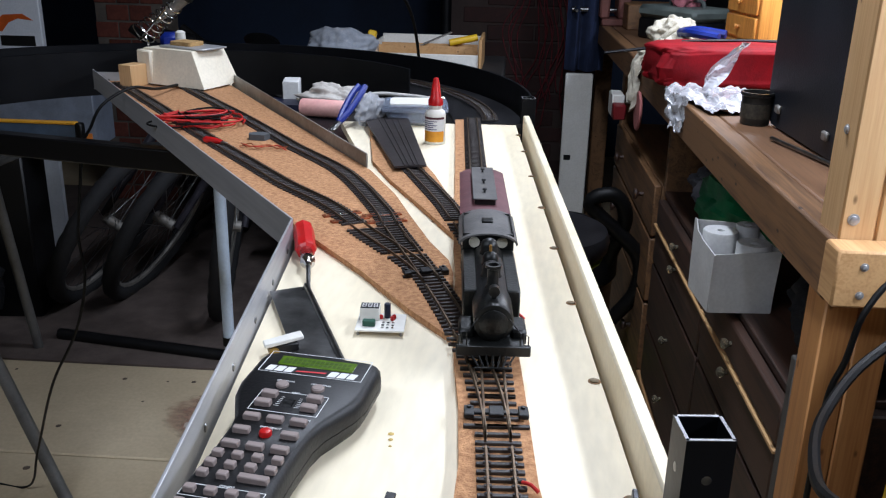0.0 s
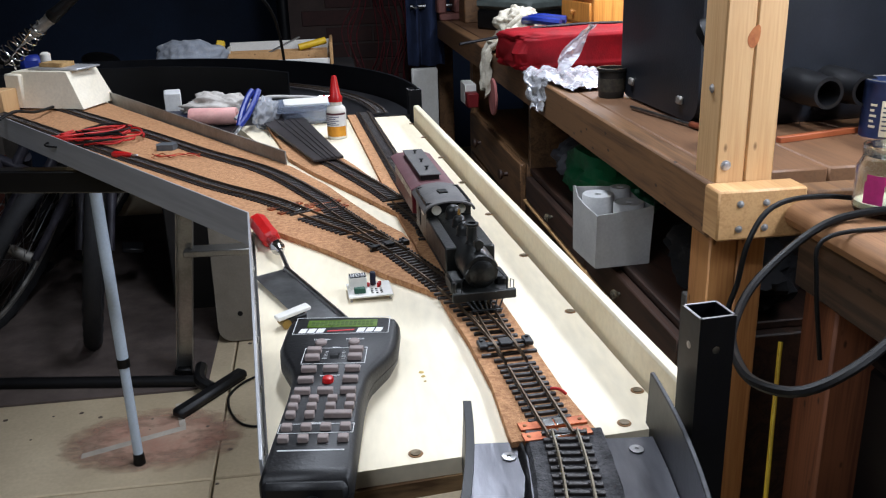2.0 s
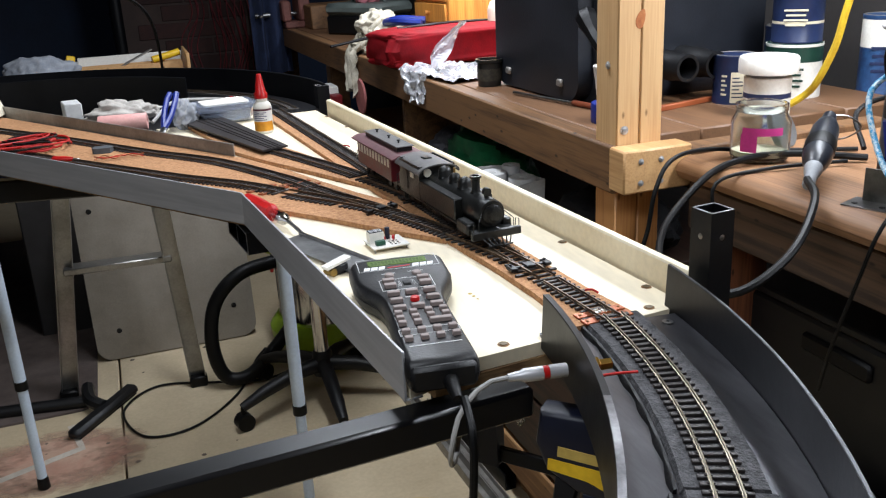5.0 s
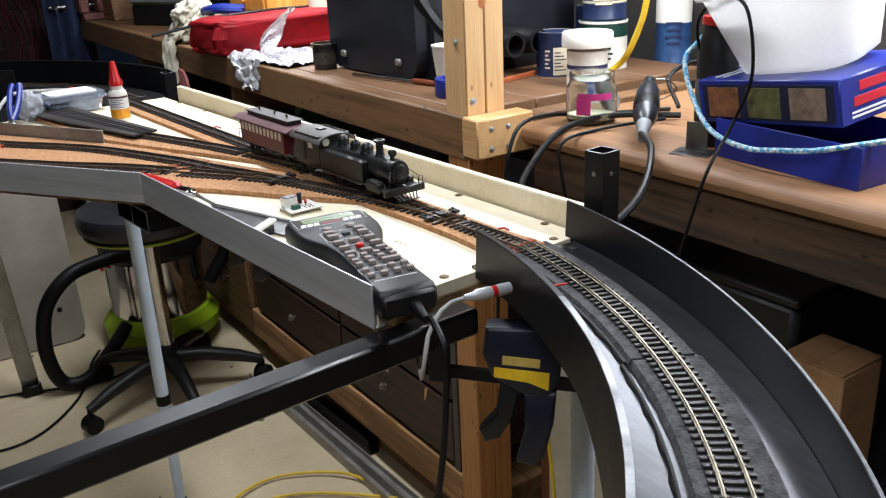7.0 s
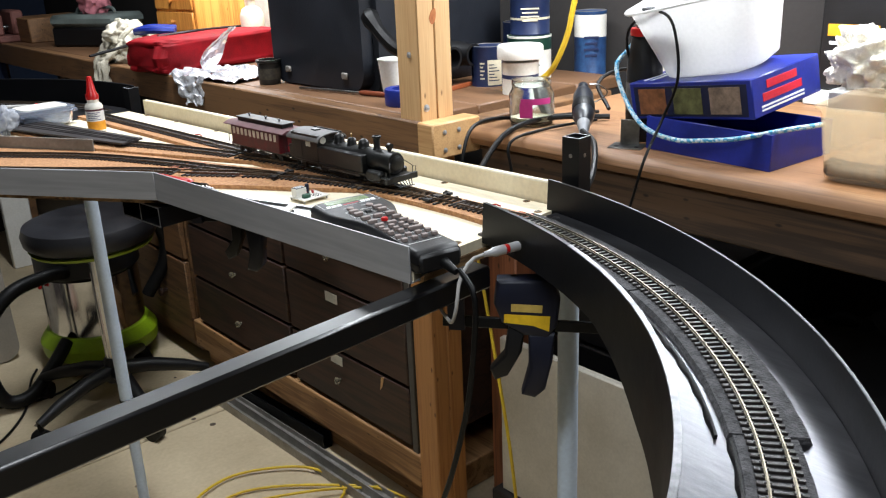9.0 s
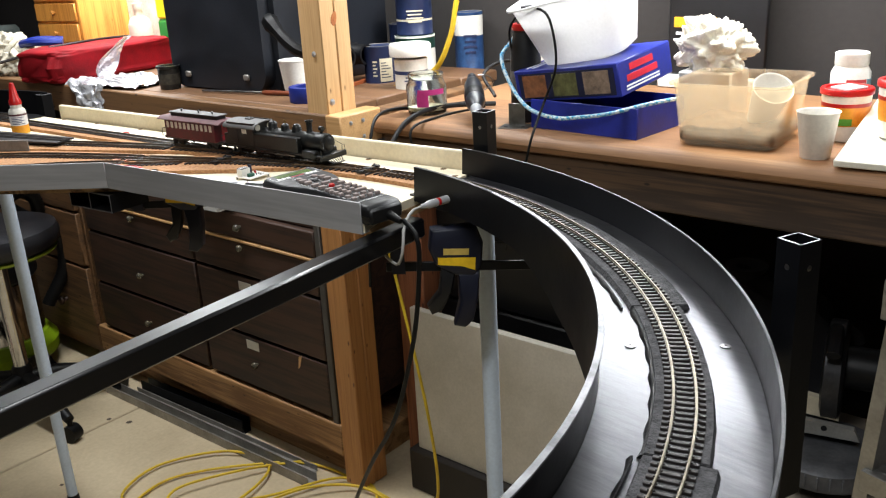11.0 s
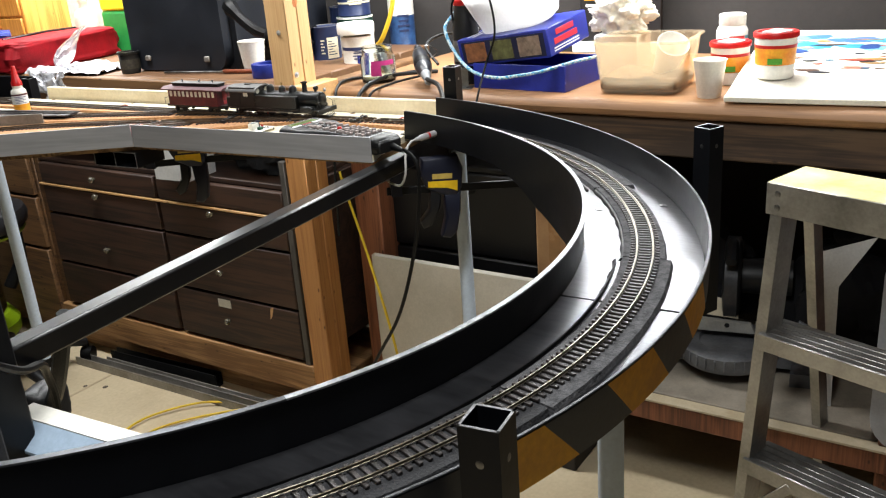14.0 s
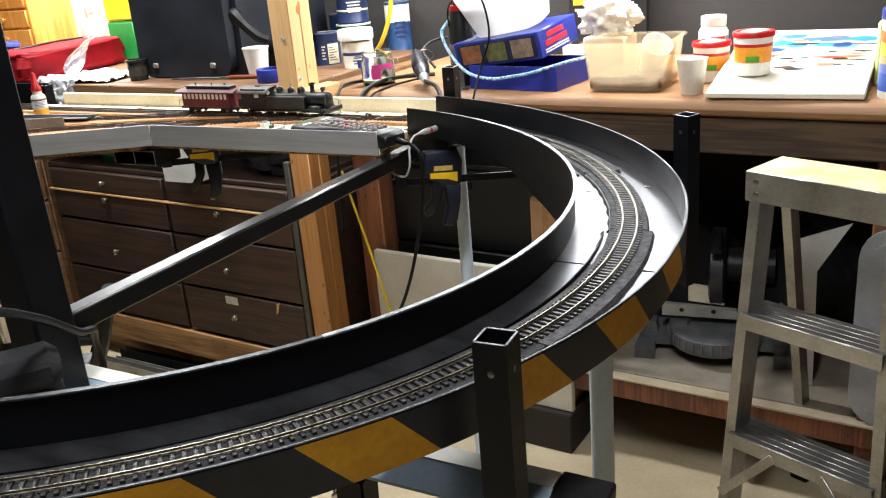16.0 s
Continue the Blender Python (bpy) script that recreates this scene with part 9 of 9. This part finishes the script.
for k in range(8):
    pts = [(-0.02 + 0.035 * k + random.uniform(-0.06, 0.06), 4.478 + random.uniform(-0.002, 0.004), 1.22 - 0.02 * (k % 4) - (0.15 + 0.02 * (k % 3)) * j + random.uniform(-0.03, 0.03)) for j in range(5)]
    q = [(x + 0.03, y, z) for x, y, z in pts[::-1]]
    cable("hanging_red_lead", pts + q, 0.003, DIM_RED, "dull red lead hanging in loops on the end wall", 0.03)
wd = thing("white_door_panel", pose(0.285, 3.86, 0, 0, 0, 3), "narrow white panel leaning at the end of the bench", "panel")
part("panel", Shape().box((0.115, 0.03, 0.78), (0, 0, 0.39), 0.004), WHITE_PLASTIC, wd)
part("dark_slot", Shape().box((0.03, 0.004, 0.022), (-0.03, -0.0165, 0.42), 0.002), BLACK_PLASTIC, wd)
solo("navy_coat", Shape().grid(lambda u, v: (0.22 + 0.16 * u + 0.01 * math.sin(9 * u), 3.95 + 0.03 * math.sin(14 * u + 2 * v), 1.75 - 0.97 * v), 20, 8), surface("navy_cloth", c(36, 48, 78), 0.9, 0, c(24, 32, 56), 20, 0.3), "navy cloth hanging at the end wall", "cloth")
solo("dark_cabinet", Shape().box((0.74, 0.55, 0.86), (0, 0, 0.43), 0.006), surface("dark_cabinet_paint", c(48, 46, 46), 0.6), "dark low cabinet at the far end of the garage", "cabinet", m=pose(-0.38, 3.42, 0, 0, 0, 2))
tray = thing("tool_tray", pose(-0.290, 3.360, 0.861, 0, 0, 2), "loose wooden tray with white ends holding tools", "tray")
part("base", Shape().box((0.38, 0.26, 0.006), (0, 0, 0.003), 0.001), PINE_Y, tray)
part("front", Shape().box((0.38, 0.010, 0.050), (0, -0.125, 0.030), 0.002), WHITE_PLASTIC, tray, "white drawer side")
part("back", Shape().box((0.38, 0.010, 0.095), (0, 0.125, 0.050), 0.002), WHITE_PLASTIC, tray, "white drawer side")
for k in (-0.05, 0.03):
    part("divider", Shape().box((0.36, 0.006, 0.070), (0, k, 0.040), 0.001), PINE_Y, tray)
part("end_board", Shape().box((0.012, 0.28, 0.11), (0.196, 0, 0.056), 0.003), PINE_Y, tray, "pine end board")
part("end_board", Shape().box((0.010, 0.25, 0.085), (-0.190, 0, 0.043), 0.002), WHITE_PLASTIC, tray)
solo("yellow_chisel", Shape().rod((0, 0, 0), (0.10, 0.03, 0.02), 0.013, 12), YELLOW_PLASTIC, "yellow-handled chisel in the drawer", "chisel", m=pose(-0.215, 3.37, 0.942))
solo("yellow_level", Shape().box((0.03, 0.03, 0.13), (0, 0, 0.065), 0.004), YELLOW_PLASTIC, "short yellow bar leaning on the drawer", "level", m=pose(-0.515, 3.26, 0.862, 0, 12, 0) @ pose(0, 0, 0.003, -24, 0, 0))
solo("steel_rule", Shape().box((0.13, 0.02, 0.004), (0, 0, 0), 0.001), ALU_DULL, "grey metal tool in the drawer", "tool", m=pose(-0.27, 3.40, 0.952, 0, -22, 20))
TOWEL = surface("grey_towel", c(166, 170, 178), 0.95, 0, c(138, 144, 154), 30, 0.6, 300)
solo("grey_towel", lumpy(0.105, 83, (1.25, 0.9, 0.75), 0.30, 90, 1.5), TOWEL, "rumpled blue-grey towel on the dark cabinet", "towel", m=pose(-0.590, 3.22, 0.861), sharp=180)
solo("timber_crate", Shape().box((0.25, 0.22, 0.10), (0, 0, 0.05), 0.004), BENCH_WOOD, "small timber block on the bench end", "block", m=put(0.20, 2.75, ZF))
solo("pink_cloth", lumpy(0.06, 91, (1, 1, 1.2), 0.3), surface("pink_cloth", c(196, 120, 130), 0.8), "pink cloth hanging high behind the bench", "cloth", m=put(0.235, 2.30, ZF + 0.1205))
solo("pale_timber_box", Shape().box((0.13, 0.15, 0.045), (0, 0, 0.0225), 0.003), wood("pale_deal", c(236, 214, 176), c(206, 178, 134), 0.5, 1, 6, 0.5), "small pale timber box on the far bench", "box", m=put(0.36, 2.28, ZF, 12))
solo("bright_packet", Shape().box((0.02, 0.34, 0.36), (0, 0, 0.18), 0.006), surface("white_packet", c(236, 234, 226), 0.5), "white packet standing behind the red bag", "packet", m=put(0.50, 1.52, ZF))

# steel frame beside the middle of the layout: a black post, an aluminium tube and a hanging lead
bs = thing("black_post", pose(-0.737, 0.284, 0, 0, 0, 7), "tall black square steel post at the end of a cross beam", "steel post")
part("upright", Shape().box((0.046, 0.046, 1.80), (0, 0, 0.906), 0.003), BLACK_PAINT, bs)
part("foot", Shape().box((0.20, 0.20, 0.006), (0, 0, 0.003), 0.002), BLACK_PAINT, bs)
at_ = thing("aluminium_tube", pose(-0.701, 0.305, 0.890, 0, 2.8, -80), "pale aluminium box tube fixed below the cross beam", "metal tube")
sqo = [(-0.010, 0.006), (0.012, 0.006), (0.012, 0.020), (-0.010, 0.020)]
# Bright top and bluer side of one tube, put into two colours.
part("tube_wall", Shape().prism([(y, z) for y, z in sqo], 0.0, 0.535, pose(0, 0, 0.016, 90, 0, 90)), surface("lit_top_off_white", c(222, 220, 212), 0.45, 0, c(204, 200, 190), 9, 0.08), at_)
part("end_cap", Shape().box((0.046, 0.050, 0.036), (0.558, -0.006, 0.016), 0.002), BLACK_RUBBER, at_, "black end block")
# Side face sloped outwards so that the lamps reach it.
part("side_flange", Shape().prism([(-0.0105, 0.0190), (-0.0105, 0.0060), (-0.0340, 0.0005), (-0.0340, 0.0035)], 0.0, 0.535, pose(0, 0, 0.016, 90, 0, 90)), surface("side_face_blue_grey", c(158, 176, 194), 0.5, 0, c(138, 156, 174), 9, 0.08), at_, "blue-grey side face, sloped to catch light")
part("bracket", Shape().box((0.03, 0.03, 0.85), (0.34, 0, -0.43), 0.002), BLACK_PAINT, at_, "black support under the tube")
cable("black_lead_on_post", [(-0.900, 0.190, 1.080), (-0.830, 0.195, 1.066), (-0.770, 0.220, 1.030), (-0.715, 0.258, 0.985), (-0.675, 0.300, 0.962), (-0.652, 0.340, 0.930), (-0.640, 0.360, 0.88), (-0.645, 0.380, 0.78), (-0.66, 0.40, 0.60), (-0.68, 0.42, 0.30)], 0.0042, BLACK_RUBBER, "glossy black lead draped over a steel post")
sbag = thing("black_tool_pouch", pose(-0.7600, 0.2400, 0.935, 0, 0, -26.7), "black cloth tool pouch hung on a steel post", "tool pouch")
part("pouch_body", Shape().box((0.110, 0.050, 0.085), (-0.048, 0, -0.008), 0.016), DARK_CLOTH, sbag)
part("flap", Shape().box((0.114, 0.054, 0.036), (-0.048, -0.001, 0.040), 0.010), DARK_CLOTH, sbag)
cl = thing("spring_clamp", pose(-0.585, 0.500, 0.79, 0, 0, 20), "black spring clamp with a navy edge hanging from a strap", "clamp")
part("strap", Shape().tube(spline([(-0.06, -0.115, 0.18), (-0.045, -0.075, 0.10), (-0.015, -0.03, 0.045), (0, 0, 0.02)], 0.008), 0.009), BLACK_RUBBER, cl)
part("body", cushion(0.055, 0.040, 0.050, 12, 14), BLACK_PLASTIC, cl)
part("jaw", Shape().prism([(-0.02, -0.055), (0.02, -0.062), (0.034, -0.02), (0.020, 0.010), (-0.018, 0.008)], -0.012, 0.012, pose(0, 0, 0, 90, 0, 0)), BLACK_PLASTIC, cl)
part("navy_edge", Shape().box((0.010, 0.028, 0.030), (0.028, 0, -0.045), 0.003), BLUE_PAINT, cl, "dark blue plastic edge")

# clutter beyond the branch
tb_ = thing("grey_trestle", pose(0, 0, 0), "grey-topped trestle table with splayed legs beyond the layout", "trestle table")
part("tabletop", Shape().box((0.48, 0.54, 0.022), (-1.475, 2.110, 0.739), 0.004), surface("dark_grey_laminate", c(86, 86, 84), 0.55, 0, c(66, 66, 65), 8, 0.06), tb_)
LEG_GREY = surface("mid_grey_steel", c(120, 120, 118), 0.5, 0.3)
for p, q in (((-0.93, 1.74, 0.0), (-1.30, 1.87, 0.728)), ((-1.95, 1.74, 0.0), (-1.66, 1.87, 0.728)), ((-1.95, 2.50, 0.0), (-1.66, 2.36, 0.728)), ((-1.46, 2.52, 0.0), (-1.44, 2.36, 0.728))):
    part("leg", Shape().rod(p, q, 0.015, 14), LEG_GREY, tb_)
wbx = thing("white_box", pose(-1.56, 2.84, 0.62, 0, 0, 8), "blue-grey box with an orange mark behind the trestle", "box")
part("box_body", Shape().box((0.46, 0.18, 0.21), (0, 0, 0.105), 0.004), surface("white_box_card", c(112, 120, 134), 0.6), wbx)
part("orange_mark", Shape().box((0.035, 0.002, 0.045), (0.20, -0.0912, 0.03), 0.0004), surface("orange_mark", c(206, 120, 40), 0.5), wbx, "orange printed mark")
part("crate_under", Shape().box((0.20, 0.18, 0.62), (-0.13, 0, -0.31), 0.006), BLACK_PLASTIC, wbx, "dark crate below")
lv = thing("spirit_level", pose(-1.36, 2.32, 0.7505, 0, 0, 3), "blue-grey spirit level with yellow edges", "spirit level")
part("web", Shape().box((0.46, 0.020, 0.048), (0, 0, 0.028), 0.002), surface("blue_grey_metal", c(92, 108, 128), 0.45, 0.3), lv)
part("yellow_edge", Shape().box((0.46, 0.024, 0.006), (0, 0, 0.055), 0.001), YELLOW_PAINT, lv, "worn yellow edge")
part("end_cap", Shape().box((0.020, 0.026, 0.056), (0.238, 0, 0.028), 0.004), BLACK_RUBBER, lv)
bk_ = thing("blue_tray", pose(-1.80, 2.93, 0, 0, 0, 12), "dark blue plastic tray on the floor", "tray")
part("tray_body", tub(0.30, 0.22, 0.10, 0.15), BLUE_PAINT, bk_)
part("lip", Shape().tube([(x, y, 0.101) for x, y in rounded(0.310, 0.230, 0.030)], 0.005, 8, True), BLUE_PAINT, bk_)
for x, y, r, q in ((-1.86, 2.62, 0.15, 8), (-1.62, 2.30, 0.10, 15)):
    dark_sack(r, q, (1.3, 0.9, 1.2), "dark cloth sack on the floor under the trestle", pose(x, y, 0.0))
# bright packets at the back of the far bench
bp = thing("cream_bottle", put(0.36, 1.30, ZF), "cream plastic bottle behind the red bag", "bottle")
part("body", Shape().lathe([(0.036, 0), (0.038, 0.004), (0.038, 0.135), (0.030, 0.155), (0.014, 0.165), (0.014, 0.185)], 22), IVORY, bp)
part("cap", Shape().lathe([(0.017, 0.185), (0.017, 0.205), (0, 0.206)], 16), IVORY, bp)
yp = thing("yellow_packet", put(0.46, 1.24, ZF), "bright yellow and green packet behind the red bag", "packet")
part("green_base", Shape().box((0.05, 0.15, 0.145), (0, 0, 0.0725), 0.008), surface("bright_green_card", c(30, 150, 70), 0.5, 0, c(24, 130, 60), 20, 0.02), yp, "green lower half")
part("yellow_top", Shape().box((0.05, 0.15, 0.14), (0, 0, 0.216), 0.008), surface("bright_yellow_card", c(240, 226, 40), 0.5, 0, c(230, 210, 30), 20, 0.02), yp, "yellow upper half")
